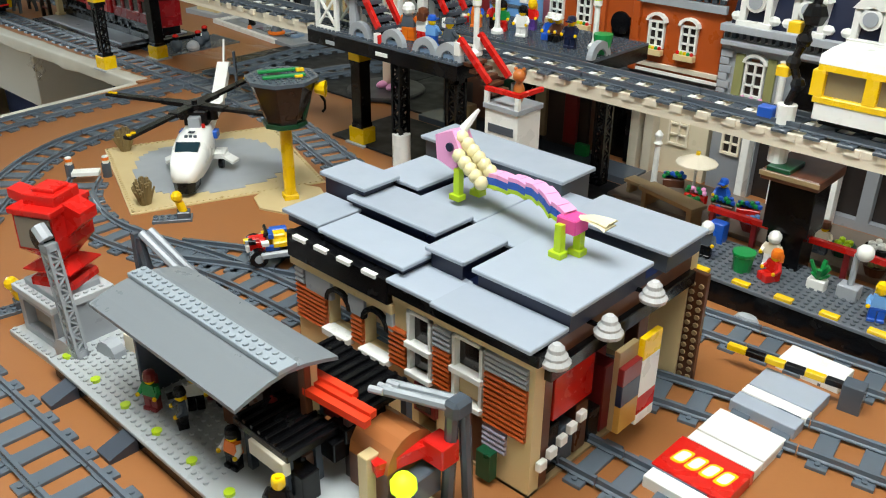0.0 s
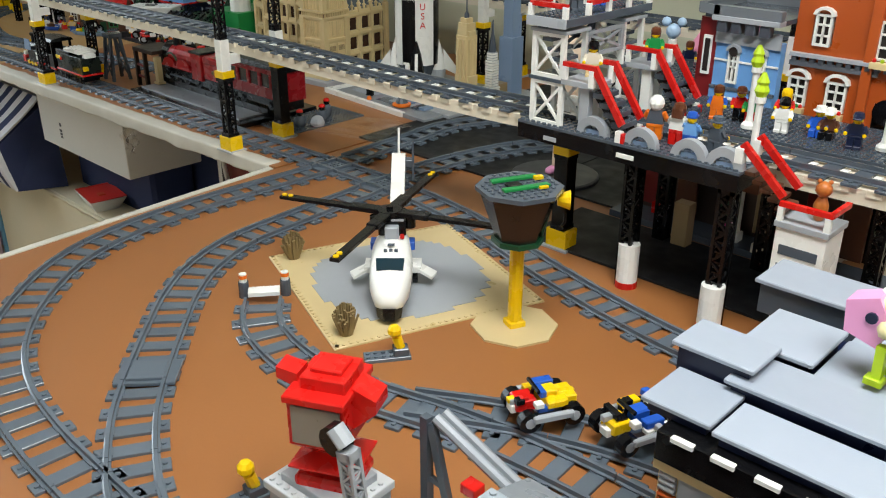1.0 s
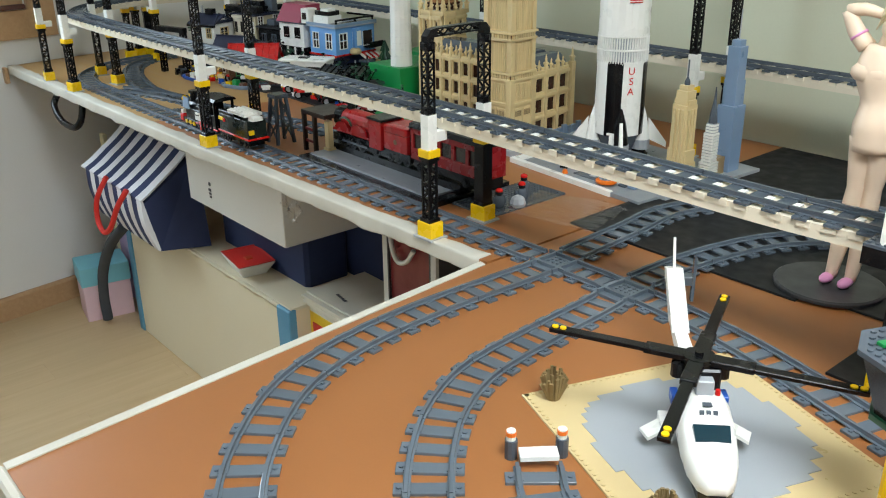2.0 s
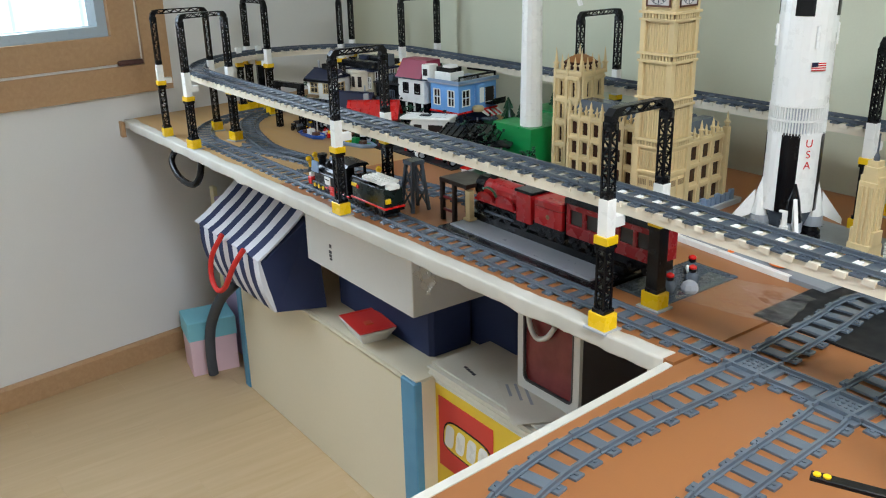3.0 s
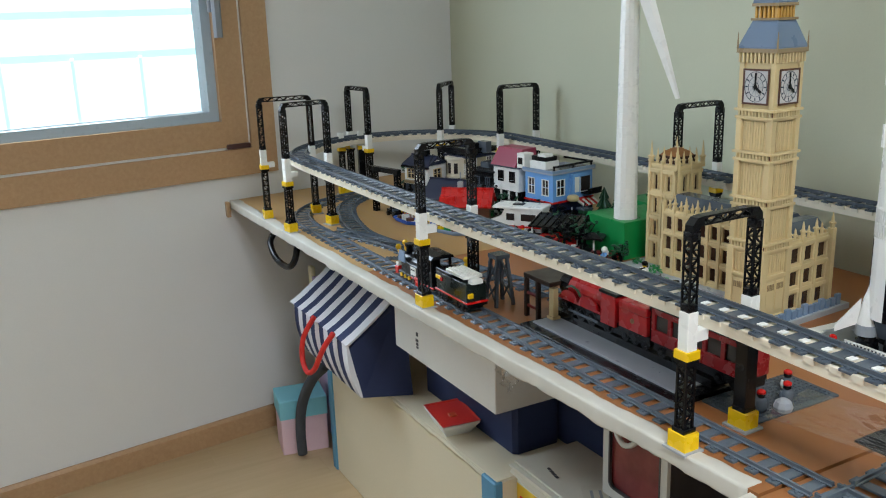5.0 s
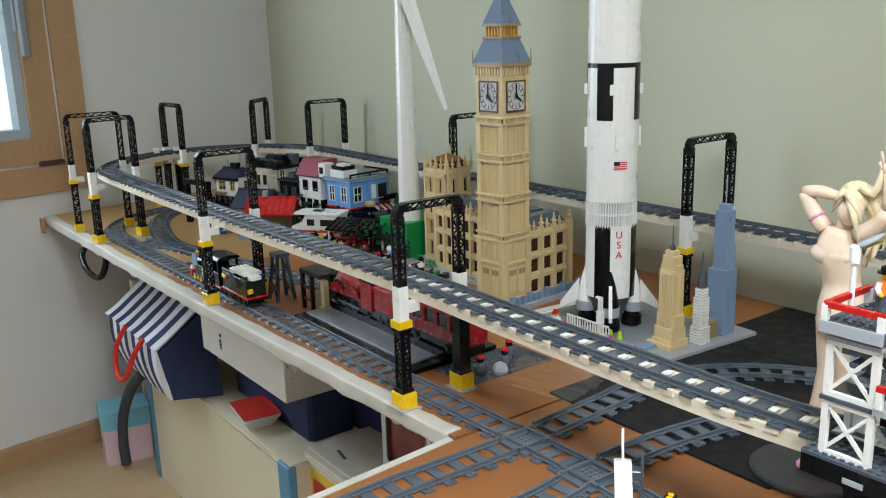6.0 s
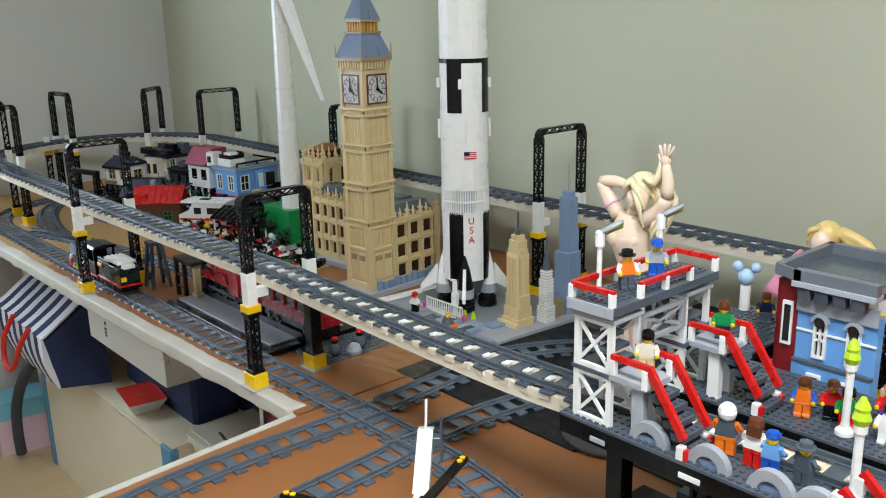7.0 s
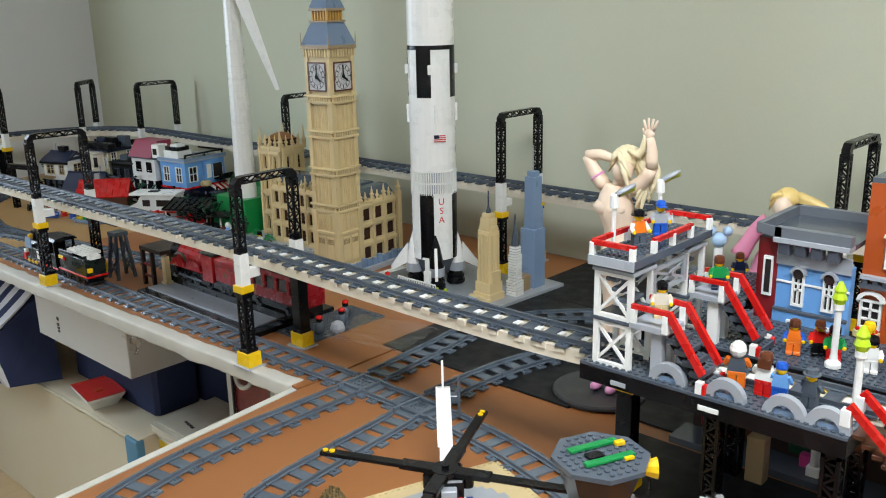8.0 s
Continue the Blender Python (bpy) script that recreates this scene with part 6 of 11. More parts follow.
for k in range(6):
    part("tail_leaf", Mesh().loft([[tuple(Vector((1.180, -0.239, 0.192)) + Vector((u * 0.028, (w + sd) * 0.004 + (k - 2.5) * 0.0022 * u, 0.006 * u * (1 - u) + (k % 2) * 0.003 * u + dz))) for sd, dz in ((-1, 0), (1, 0), (0, 0.0022))] for u, w in ((0.0, 0.0), (0.4, 0.2), (0.75, 0.0), (1.0, 0.0))]), plastic("warm_cream_tail", "e2d6ac"), dragon, "cream tail leaf")
for x, y, z1, zf in ((1.044, -0.226, 0.190, 0.1618), (1.050, -0.206, 0.190, 0.1618), (1.172, -0.252, 0.188, 0.1612), (1.180, -0.238, 0.188, 0.1612)):
    leg = part("leg", Mesh().bar((x, y, z1), (x + 0.001, y - 0.001, zf + 0.004), 0.0062, 0.0062), LIME, dragon, "lime leg")
    part("claw", Mesh().cbox(x - 0.006, y - 0.006, zf, x + 0.006, y + 0.004, zf + 0.005, 0.0006), LIME, leg)
part("hip", Mesh().cbox(1.166, -0.250, 0.181, 1.184, -0.232, 0.193, 0.001), HOTPINK, dragon, "pink hip")

# ---- small platform with the barrel roof ----
pl = thing("small_platform", "light grey studded platform with black sides", "platform", at(0, 0, 0))
part("side_wall", Mesh().cbox(0.818, -0.522, 0.0, 1.255, -0.420, 0.0144, 0.0006), BLACK, pl, "black platform side")
deck = Mesh().cbox(0.815, -0.525, 0.0144, 1.258, -0.417, 0.0176, 0.0004)
deck.studs(0.818, -0.521, 1.058, -0.425, 0.0176)
part("deck", deck, plastic("pale_grey_plastic", "b2b7b8"), pl, "pale grey studded deck")
for x in (0.825, 0.877, 0.928, 0.977, 1.027, 1.076):
    part("marker", Mesh().cyl(x, -0.5115, 0.0176, 0.0205, 0.0042, 12), LIME, pl, "lime round marker")
for x in (0.845, 0.945):
    part("wedge_foot", Mesh().loft([[(x, -0.523, 0.0), (x, -0.548, 0.0), (x, -0.548, 0.004), (x, -0.523, 0.012)], [(x + 0.02, -0.523, 0.0), (x + 0.02, -0.548, 0.0), (x + 0.02, -0.548, 0.004), (x + 0.02, -0.523, 0.012)]]), plastic("slate_plastic", "3c4450"), pl, "slate wedge foot")
part("yellow_edge", Mesh().cbox(1.0, -0.4165, 0.004, 1.2, -0.412, 0.0176, 0.0005), TAN, pl, "tan rear edge")

roof = thing("platform_roof", "grey low-arched platform roof with a pale ridge strip", "roof", at(0, -0.004, 0.0018) @ Matrix.Diagonal((1, 1, 0.9, 1)))
prof = [(-0.512, 0.1190), (-0.500, 0.1232), (-0.484, 0.1278), (-0.468, 0.1300), (-0.452, 0.1278), (-0.436, 0.1232), (-0.424, 0.1190)]
m = Mesh()
outer = [(y, z) for y, z in prof]
inner = [(y, z - 0.0034) for y, z in reversed(prof)]
m.loft([[(x, y, z) for y, z in outer + inner] for x in (0.906, 1.104)])
part("roof_shell", m, plastic("roof_grey", "7c8287", 0.3), roof, "mid grey arched sheet")
part("ridge", Mesh().cbox(0.905, -0.4765, 0.1298, 1.105, -0.4600, 0.1338, 0.0005).studs(0.906, -0.4763, 1.098, -0.4603, 0.1338), plastic("pale_ridge", "929ba2"), roof, "pale studded ridge strip")
for x in (0.925, 1.092):
    for y in (-0.446, -0.440):
        part("post", Mesh().cbox(x - 0.004, y - 0.003, 0.0178, x + 0.004, y + 0.003, 0.1225, 0.0006), TAN if y > -0.443 else BROWN, roof, "rear roof post")
part("back_board", Mesh().cbox(0.93, -0.436, 0.0178, 1.088, -0.430, 0.115, 0.0006), plastic("umber_board", "2e201c"), roof, "dark umber back board")
part("side_board", Mesh().cbox(0.924, -0.490, 0.0178, 0.928, -0.440, 0.105, 0.0006), DKGREY, roof, "dark side board")
part("bench", Mesh().cbox(0.95, -0.452, 0.026, 1.07, -0.437, 0.031, 0.0006).box(0.955, -0.45, 0.0178, 0.962, -0.44, 0.026).box(1.058, -0.45, 0.0178, 1.065, -0.44, 0.026), DKRED, roof, "dark red bench")
minifig(0.948, -0.497, 0.0193, 20, DKRED, GREEN, DKRED, "hair", label="green and dark red brick figure on the platform", scale=0.9)
minifig(0.985, -0.492, 0.0193, -20, BLACK, DKGREY, BLACK, "cap", label="dark grey brick figure on the platform", scale=0.9)
minifig(0.972, -0.472, 0.0193, 60, BLACK, WHITE, BROWNHAIR, "hair", label="white shirted brick figure on the platform", scale=0.9)
minifig(1.055, -0.492, 0.0193, 10, BLACK, ORANGE, BLACK, "hair", arms=WHITE, label="orange brick figure on the platform", scale=0.9)
for k, (x, y, w, h, mt) in enumerate(((0.962, -0.452, 0.010, 0.052, DKRED), (0.986, -0.450, 0.008, 0.060, BLACK), (1.012, -0.456, 0.012, 0.044, BROWN), (1.036, -0.452, 0.009, 0.064, BLACK), (1.060, -0.458, 0.010, 0.050, DKRED), (1.080, -0.462, 0.008, 0.040, BLACK))):
    lug = thing("luggage_stack", "dark stacked luggage under the platform roof", "luggage", at(x, y, 0.0178, 9 * k), "luggage stacks")
    part("trunk", Mesh().cbox(-w, -0.008, 0, w, 0.008, h * 0.45, 0.001), mt, lug)
    part("case", Mesh().cbox(-w * 0.8, -0.007, h * 0.45, w * 0.8, 0.006, h * 0.8, 0.001), (BROWN, DKGREY, BLACK)[k % 3], lug)
    part("bundle", Mesh().ball((0, 0, h * 0.8), (w * 0.6, 0.006, h * 0.2), 8), (BLACK, DKRED, DKTAN)[k % 3], lug)
bx = thing("coal_box", "tan edged black box on the platform", "box", at(0.868, -0.452, 0.0178, 12))
part("box", Mesh().cbox(-0.020, -0.014, 0.0, 0.028, 0.014, 0.018, 0.0008), CREAM, bx)
part("coal", Mesh().cbox(-0.017, -0.011, 0.018, 0.025, 0.011, 0.024, 0.002), BLACK, bx, "black contents")
part("post", Mesh().cyl(-0.026, 0, 0, 0.022, 0.004, 8), WHITE, bx)

# kiosk end with crane arm
kk = thing("kiosk", "black roofed kiosk with a tan counter and red beams", "kiosk", at(0, 0, 0))
AMBER = plastic("amber_brown", "a8683a", 0.2)
part("black_roof", Mesh().cbox(1.048, -0.432, 0.078, 1.140, -0.388, 0.083, 0.0006), BLACK, kk, "black sheet roof")
part("roof_ribs", Mesh().cbox(1.040, -0.440, 0.083, 1.110, -0.432, 0.0865, 0.0006), BLACK, kk, "black roof edge")
part("black_canopy", Mesh().cbox(1.056, -0.490, 0.058, 1.120, -0.444, 0.064, 0.0006), BLACK, kk, "black ribbed canopy")
for k in range(7):
    part("canopy_rib", Mesh().cbox(1.058 + 0.009 * k, -0.489, 0.064, 1.0615 + 0.009 * k, -0.445, 0.0672, 0.0005), BLACK, kk)
for k in range(9):
    part("roof_rib", Mesh().cbox(1.051 + 0.010 * k, -0.431, 0.083, 1.0545 + 0.010 * k, -0.389, 0.0858, 0.0005), BLACK, kk)
for k, (x, y, z, w, h, mt) in enumerate(((1.100, -0.430, 0.060, 0.012, 0.014, DKRED), (1.118, -0.436, 0.052, 0.010, 0.012, BLACK), (1.086, -0.438, 0.056, 0.010, 0.010, DKGREY), (1.128, -0.420, 0.064, 0.008, 0.010, BLACK), (1.110, -0.446, 0.040, 0.016, 0.016, BLACK), (1.090, -0.460, 0.0178, 0.018, 0.026, BROWN), (1.112, -0.474, 0.0178, 0.012, 0.024, BLACK))):
    part("shelf_box", Mesh().cbox(x - w, y - 0.008, z, x + w, y + 0.008, z + h, 0.0008), mt, kk, "dark goods on the kiosk shelf")
part("cream_beam", Mesh().cbox(1.078, -0.493, 0.046, 1.118, -0.486, 0.058, 0.0006), CREAM, kk, "cream beam")
for k, (x0, x1, y0, y1, z) in enumerate(((1.068, 1.128, -0.440, -0.434, 0.092), (1.086, 1.150, -0.443, -0.437, 0.0885), (1.092, 1.152, -0.450, -0.444, 0.0860))):
    part("red_beam", Mesh().bar((x0, y0, z), (x1, y1, z - 0.002), 0.0065, 0.006), plastic("orange_red", "e83c1c"), kk, "orange-red beam")
part("inner_wall", Mesh().cbox(1.120, -0.440, 0.0178, 1.126, -0.400, 0.074, 0.0006), plastic("umber_wall", "2a1a16"), kk, "dark umber inner wall")
for x, y in ((1.052, -0.428), (1.136, -0.392), (1.052, -0.392), (1.064, -0.482), (1.108, -0.482), (1.108, -0.456)):
    part("post", Mesh().box(x - 0.003, y - 0.003, 0.0178, x + 0.003, y + 0.003, 0.078 if y > -0.44 else 0.056), DKGREY, kk)
part("tan_counter", Mesh().cbox(1.146, -0.450, 0.0178, 1.156, -0.436, 0.058, 0.0006), TAN, kk, "tan counter end")
barrel = Mesh().loft([[(x, -0.418 + 0.024 * math.cos(a), 0.046 + 0.024 * math.sin(a)) for a in [math.pi * i / 8 for i in range(9)]] for x in (1.128, 1.168)])
part("amber_hood", barrel, AMBER, kk, "amber rounded hood")
part("hood_base", Mesh().box(1.128, -0.442, 0.0178, 1.168, -0.394, 0.046), BROWN, kk, "brown base")
part("red_slope", Mesh().bar((1.158, -0.446, 0.050), (1.176, -0.396, 0.056), 0.010, 0.010).cbox(1.172, -0.412, 0.046, 1.192, -0.394, 0.064, 0.001), RED, kk, "red sloping beam")
part("dark_bin", Mesh().cbox(1.160, -0.430, 0.0178, 1.182, -0.402, 0.040, 0.001), DKGREY, kk, "dark grey bin")
minifig(1.100, -0.468, 0.0178, 0, DKRED, BLACK, DKRED, "cap", label="dark brick figure behind the kiosk table")
minifig(1.122, -0.500, 0.0178, 30, BLACK, BLACK, YELLOW, "none", label="black brick figure before the kiosk")
lampg = thing("signal_lamp", "lit yellow-green signal lamp", "lamp", at(1.182, -0.440, 0.0178))
part("post", Mesh().cyl(0, 0, 0, 0.022, 0.004, 8), DKGREY, lampg)
part("globe", Mesh().ball((0, 0, 0.028), 0.0100, 10), NEON, lampg, "glowing yellow-green globe", smooth=True)
cr = thing("crane_arm", "grey twin tube crane arm beside the kiosk", "crane", at(0, 0, 0))
for k in (0, 0.009):
    part("tube_arm", Mesh().tube((1.140, -0.420 + k, 0.094), (1.188, -0.398 + k, 0.092), 0.0040, 8), plastic("tube_grey", "7e858a"), cr, "grey tube")
for k in range(3):
    part("finger", Mesh().tube((1.148 - 0.002 * k, -0.410 - 0.006 * k, 0.095), (1.138 - 0.002 * k, -0.412 - 0.007 * k, 0.095), 0.0028, 8), LTGREY, cr, "pale grey finger")
part("joint", Mesh().cbox(1.182, -0.403, 0.086, 1.196, -0.384, 0.098, 0.003), DKGREY, cr)
part("leg_tube", Mesh().tube((1.188, -0.398, 0.088), (1.184, -0.398, 0.0), 0.0050, 8), DKGREY, cr, "dark grey tube leg")
part("leg_tube", Mesh().tube((1.190, -0.388, 0.088), (1.194, -0.386, 0.0), 0.0045, 8), DKGREY, cr, "dark grey tube leg")
af = thing("water_crane", "dark grey lattice frame with a sloping tube", "crane", at(0, 0, 0))
part("frame_post", Mesh().bar((0.806, -0.421, 0.0), (0.806, -0.421, 0.104), 0.007, 0.007).bar((0.830, -0.415, 0.0), (0.810, -0.420, 0.100), 0.006, 0.006).bar((0.808, -0.42, 0.05), (0.822, -0.417, 0.045), 0.004, 0.004), DKGREY, af)
for k in (0, 0.009):
    part("tube_arm", Mesh().tube((0.812, -0.418 + k, 0.104), (0.880, -0.404 + k, 0.062), 0.0042, 8), plastic("tube_grey_two", "8a9096"), af, "grey tube")
part("nozzle", Mesh().cbox(0.842, -0.424, 0.058, 0.856, -0.412, 0.066, 0.0008), RED, af, "red block")

# red block bust on its stone pedestal
ped = thing("stone_pedestal", "grey brick pedestal with framed recess", "pedestal", at(0.763, -0.480, 0, 3))
part("footing", Mesh().cbox(-0.044, -0.040, 0, 0.052, 0.036, 0.0064, 0.0006).studs(-0.044, -0.040, 0.044, -0.032, 0.0064), plastic("pale_stone", "b9bdbd"), ped, "pale grey footing")
blk = Mesh().box(-0.034, -0.018, 0.0064, 0.034, 0.030, 0.050).box(-0.034, -0.028, 0.0064, -0.026, -0.018, 0.050).box(0.026, -0.028, 0.0064, 0.034, -0.018, 0.050).box(-0.026, -0.028, 0.042, 0.026, -0.018, 0.050).box(-0.026, -0.028, 0.0064, 0.026, -0.018, 0.014)
part("block", blk, LTGREY, ped)
part("recess", Mesh().box(-0.024, -0.0195, 0.016, 0.024, -0.0182, 0.041), plastic("worn_print", "8c8278", 0.5), ped, "worn printed panel")
part("cornice", Mesh().cbox(-0.037, -0.031, 0.050, 0.037, 0.032, 0.0564, 0.0006).studs(-0.036, -0.030, 0.036, 0.026, 0.0564), plastic("pale_stone_two", "c0c4c6"), ped, "pale studded cornice")
part("upper_step", Mesh().cbox(-0.027, -0.022, 0.0564, 0.027, 0.024, 0.0628, 0.0006), LTGREY, ped)
bust = thing("red_block_bust", "glossy red brick bust with a silver panel", "toy sculpture", at(0.766, -0.476, 0.0628, 27) @ Matrix.Diagonal((0.87, 0.87, 0.96, 1)))
rect = lambda a, b, z: [(-a, -b, z), (a, -b, z), (a, b, z), (-a, b, z)]
part("base_ring", Mesh().cbox(-0.027, -0.023, 0, 0.027, 0.023, 0.008, 0.003), RED, bust)
part("collar", Mesh().loft([rect(*r) for r in ((0.013, 0.012, 0.008), (0.029, 0.026, 0.017), (0.029, 0.026, 0.0185), (0.013, 0.012, 0.026))]), RED, bust)
part("jaw", Mesh().loft([rect(*r) for r in ((0.013, 0.012, 0.026), (0.024, 0.030, 0.042))]), RED, bust)
part("face_block", Mesh().cbox(-0.024, -0.030, 0.042, 0.024, 0.030, 0.079, 0.001), RED, bust)
part("silver_panel", Mesh().cbox(-0.020, -0.0318, 0.045, 0.0215, -0.0298, 0.076, 0.0005), SILVER, bust, "silver printed panel")
part("brow", Mesh().cbox(-0.026, -0.034, 0.079, 0.026, 0.030, 0.0845, 0.001), RED, bust)
part("crown", Mesh().cbox(-0.016, -0.020, 0.0845, 0.022, 0.020, 0.0945, 0.001).cbox(-0.010, -0.012, 0.0945, 0.016, 0.014, 0.098, 0.001), RED, bust)
part("ear", Mesh().loft([[(-0.022, y, 0.0790), (-0.040, y, 0.085), (-0.040, y, 0.094), (-0.022, y, 0.0905)] for y in (-0.012, 0.008)]), RED, bust)
part("ear", Mesh().loft([[(0.0242, y, 0.052), (0.044, y, 0.068), (0.044, y, 0.078), (0.0242, y, 0.086)] for y in (-0.012, 0.014)]), RED, bust)
lv = thing("lattice_signal_post", "leaning grey lattice signal post with a black wheel", "signal", at(0.832, -0.503, 0.0178, 8))
part("post", Mesh().add(lattice(0.009, 0.110, 0.0012), Matrix.Rotation(radians(-7), 4, "Y")), LTGREY, lv)
part("head", Mesh().tube((-0.014, 0, 0.112), (-0.024, 0, 0.122), 0.0065, 8), LTGREY, lv)
part("wheel", Mesh().tube((-0.026, -0.002, 0.110), (-0.026, 0.008, 0.110), 0.011, 12), BLACK, lv, "black wheel")
part("arch_foot", Mesh().tube((-0.016, -0.006, 0.0), (-0.016, 0.006, 0.0), 0.014, 14).tube((0.018, 0.014, 0.0), (0.018, 0.026, 0.0), 0.014, 14), LTGREY, lv, "round grey foot")

# road crossing of tiles
rc = thing("level_crossing", "white and grey tiled road crossing over the tracks", "level crossing", at(1.307, -0.14, 0, -1))
for y0, y1, mat in ((0.082, 0.115, WHITE), (0.028, 0.063, SLABG), (0.014, 0.0265, WHITE), (-0.006, 0.012, SLABG), (-0.060, -0.022, WHITE), (-0.076, -0.062, WHITE), (-0.140, -0.126, WHITE)):
    part("road_tile", Mesh().cbox(-0.029, y0, 0.0, 0.029, y1, 0.0102, 0.0006), mat, rc)
rt = part("red_tile", Mesh().cbox(-0.032, -0.124, 0.0, 0.030, -0.078, 0.0112, 0.0006), RED, rc, "red printed tile")
for k in range(4):
    for r, z, mt, w in ((1.0, 0.0112, YELLOW, "yellow printed edge"), (0.72, 0.0114, WHITE, "white printed shape")):
        cx = -0.0185 + 0.0122 * k
        ring = [(cx + 0.0054 * r * math.copysign(abs(math.cos(a)) ** 0.5, math.cos(a)) + 0.22 * 0.0100 * r * math.sin(a), -0.101 + 0.0100 * r * math.copysign(abs(math.sin(a)) ** 0.5, math.sin(a))) for a in [2 * math.pi * i / 16 for i in range(16)]]
        part("print_shape", Mesh().prism(ring, z, z + 0.0003), mt, rt, w)
gate = thing("crossing_gate", "yellow and black striped crossing barrier", "barrier", at(1.352, -0.072, 0, 6))
part("stand", Mesh().cbox(-0.008, -0.008, 0, 0.010, 0.008, 0.026, 0.0008), DKGREY, gate)
for k in range(6):
    part("pole_band", Mesh().cbox(-0.110 + 0.0175 * k, -0.0032, 0.0175, -0.093 + 0.0175 * k, 0.0032, 0.0232, 0.0005), BLACK if k % 2 else YELLOW, gate, "pole band")

# low platform beyond the crossing
lp = thing("low_platform", "dark grey studded platform with yellow edge tiles", "platform", at(0, 0, 0))
part("side_wall", Mesh().cbox(1.122, 0.012, 0, 1.60, 0.100, 0.0255, 0.0006), BLACK, lp, "black side")
part("deck", Mesh().cbox(1.120, 0.010, 0.0255, 1.60, 0.102, 0.0290, 0.0004).studs(1.120, 0.012, 1.40, 0.100, 0.0290), plastic("platform_grey", "5c6268"), lp)
for k in range(7):
    part("edge_tile", Mesh().cbox(1.150 + 0.045 * k, 0.012, 0.0290, 1.168 + 0.045 * k, 0.020, 0.0325, 0.0005), YELLOW, lp, "yellow edge tile")
rl = thing("red_railing", "red rail along the back of the low platform", "railing", at(0, 0, 0))
part("rail", Mesh().bar((1.118, 0.102, 0.060), (1.34, 0.102, 0.060), 0.006, 0.006), RED, rl)
for k in range(5):
    part("post", Mesh().cbox(1.12 + 0.05 * k, 0.099, 0.029, 1.126 + 0.05 * k, 0.105, 0.058, 0.0006), DKRED, rl)
part("back_seat", Mesh().cbox(1.128, 0.085, 0.029, 1.146, 0.099, 0.052, 0.001), BLUE, rl, "blue seat back")
bn = thing("green_bin", "green round litter bin", "bin", at(1.190, 0.045, 0.0290))
part("bucket", Mesh().lathe(0, 0, [(0.009, 0), (0.011, 0.018), (0.0122, 0.019), (0.0122, 0.022), (0.004, 0.0225)], 12), GREEN, bn)
minifig(1.146, 0.045, 0.0305, 10, BLACK, DKGREY, WHITE, "helmet", label="dark brick figure with a white helmet")
minifig(1.222, 0.048, 0.0305, -30, RED, RED, ORANGE, "hair", pose_kind="sit", label="red brick figure sitting on the platform")
minifig(1.208, 0.072, 0.0305, 0, WHITE, CREAM, WHITE, "helmet", label="cream brick figure on the platform")
minifig(1.328, 0.038, 0.0305, 20, BLUE, MEDBLUE, YELLOW, "hair", label="light blue brick figure on the platform")
for px, py in ((1.262, 0.062),):
    pot = thing("potted_plant", "green plant in a white square pot", "plant", at(px, py, 0.029))
    part("pot", Mesh().cbox(-0.009, -0.006, 0, 0.009, 0.006, 0.011, 0.0008), WHITE, pot)
    fol = Mesh()
    for k in range(9):
        a = k * 0.7
        fol.bar((0, 0, 0.010), (0.010 * math.cos(a), 0.007 * math.sin(a), 0.018 + 0.006 * (k % 3)), 0.004, 0.0025)
    part("leaves", fol, GREEN, pot)
pl2 = thing("globe_lamp", "grey post lamp with a white globe", "lamp", at(1.292, 0.066, 0.029))
part("post", Mesh().cyl(0, 0, 0, 0.048, 0.0032, 8).cbox(-0.010, -0.008, 0, 0.010, 0.008, 0.014, 0.0008), LTGREY, pl2)
part("globe", Mesh().ball((0.007, -0.002, 0.052), 0.0088, 10), WHITE, pl2, "white globe", smooth=True)
rock = thing("grey_rock", "pale grey rock piece beside the track", "rock", at(1.226, -0.008, 0.0))
part("lump", Mesh().ball((0, 0, 0.006), (0.014, 0.008, 0.008), 8), LTGREY, rock)

# ---- raised station with its footbridge ----
STREET = Matrix.Translation((-0.018, 0.022, 0)) @ Matrix.Diagonal((1, 1.13, 1, 1))   # lays out the station and the street behind it


def on_street(x, y, z=0.0, rz=0.0):
    return at(x - 0.018, 0.022 + 1.13 * y, z, rz)


PT = 0.1870
us = thing("raised_platform", "black edged dark grey platforms of the raised station", "platform", STREET)
for name, x0, x1, y0, y1 in (("front_slab", 0.560, 0.842, -0.020, 0.025), ("rear_slab", 0.512, 0.612, 0.207, 0.358), ("back_slab", 0.558, 0.948, 0.094, 0.205)):
    part(name, Mesh().cbox(x0, y0, 0.1660, x1, y1, 0.1838, 0.0006), BLACK, us, "black platform slab")
    part("deck", Mesh().cbox(x0, y0, 0.1838, x1, y1, PT, 0.0004).studs(x0, y0, x1, y1 - 0.004, PT), DKGREY, us, "dark grey studded deck")
part("white_tile", Mesh().cbox(0.70, -0.0212, 0.172, 0.722, -0.0200, 0.177, 0.0003), WHITE, us, "white label on the slab edge")
part("white_tile", Mesh().cbox(0.60, -0.0212, 0.170, 0.618, -0.0200, 0.175, 0.0003), LTGREY, us, "grey label on the slab edge")
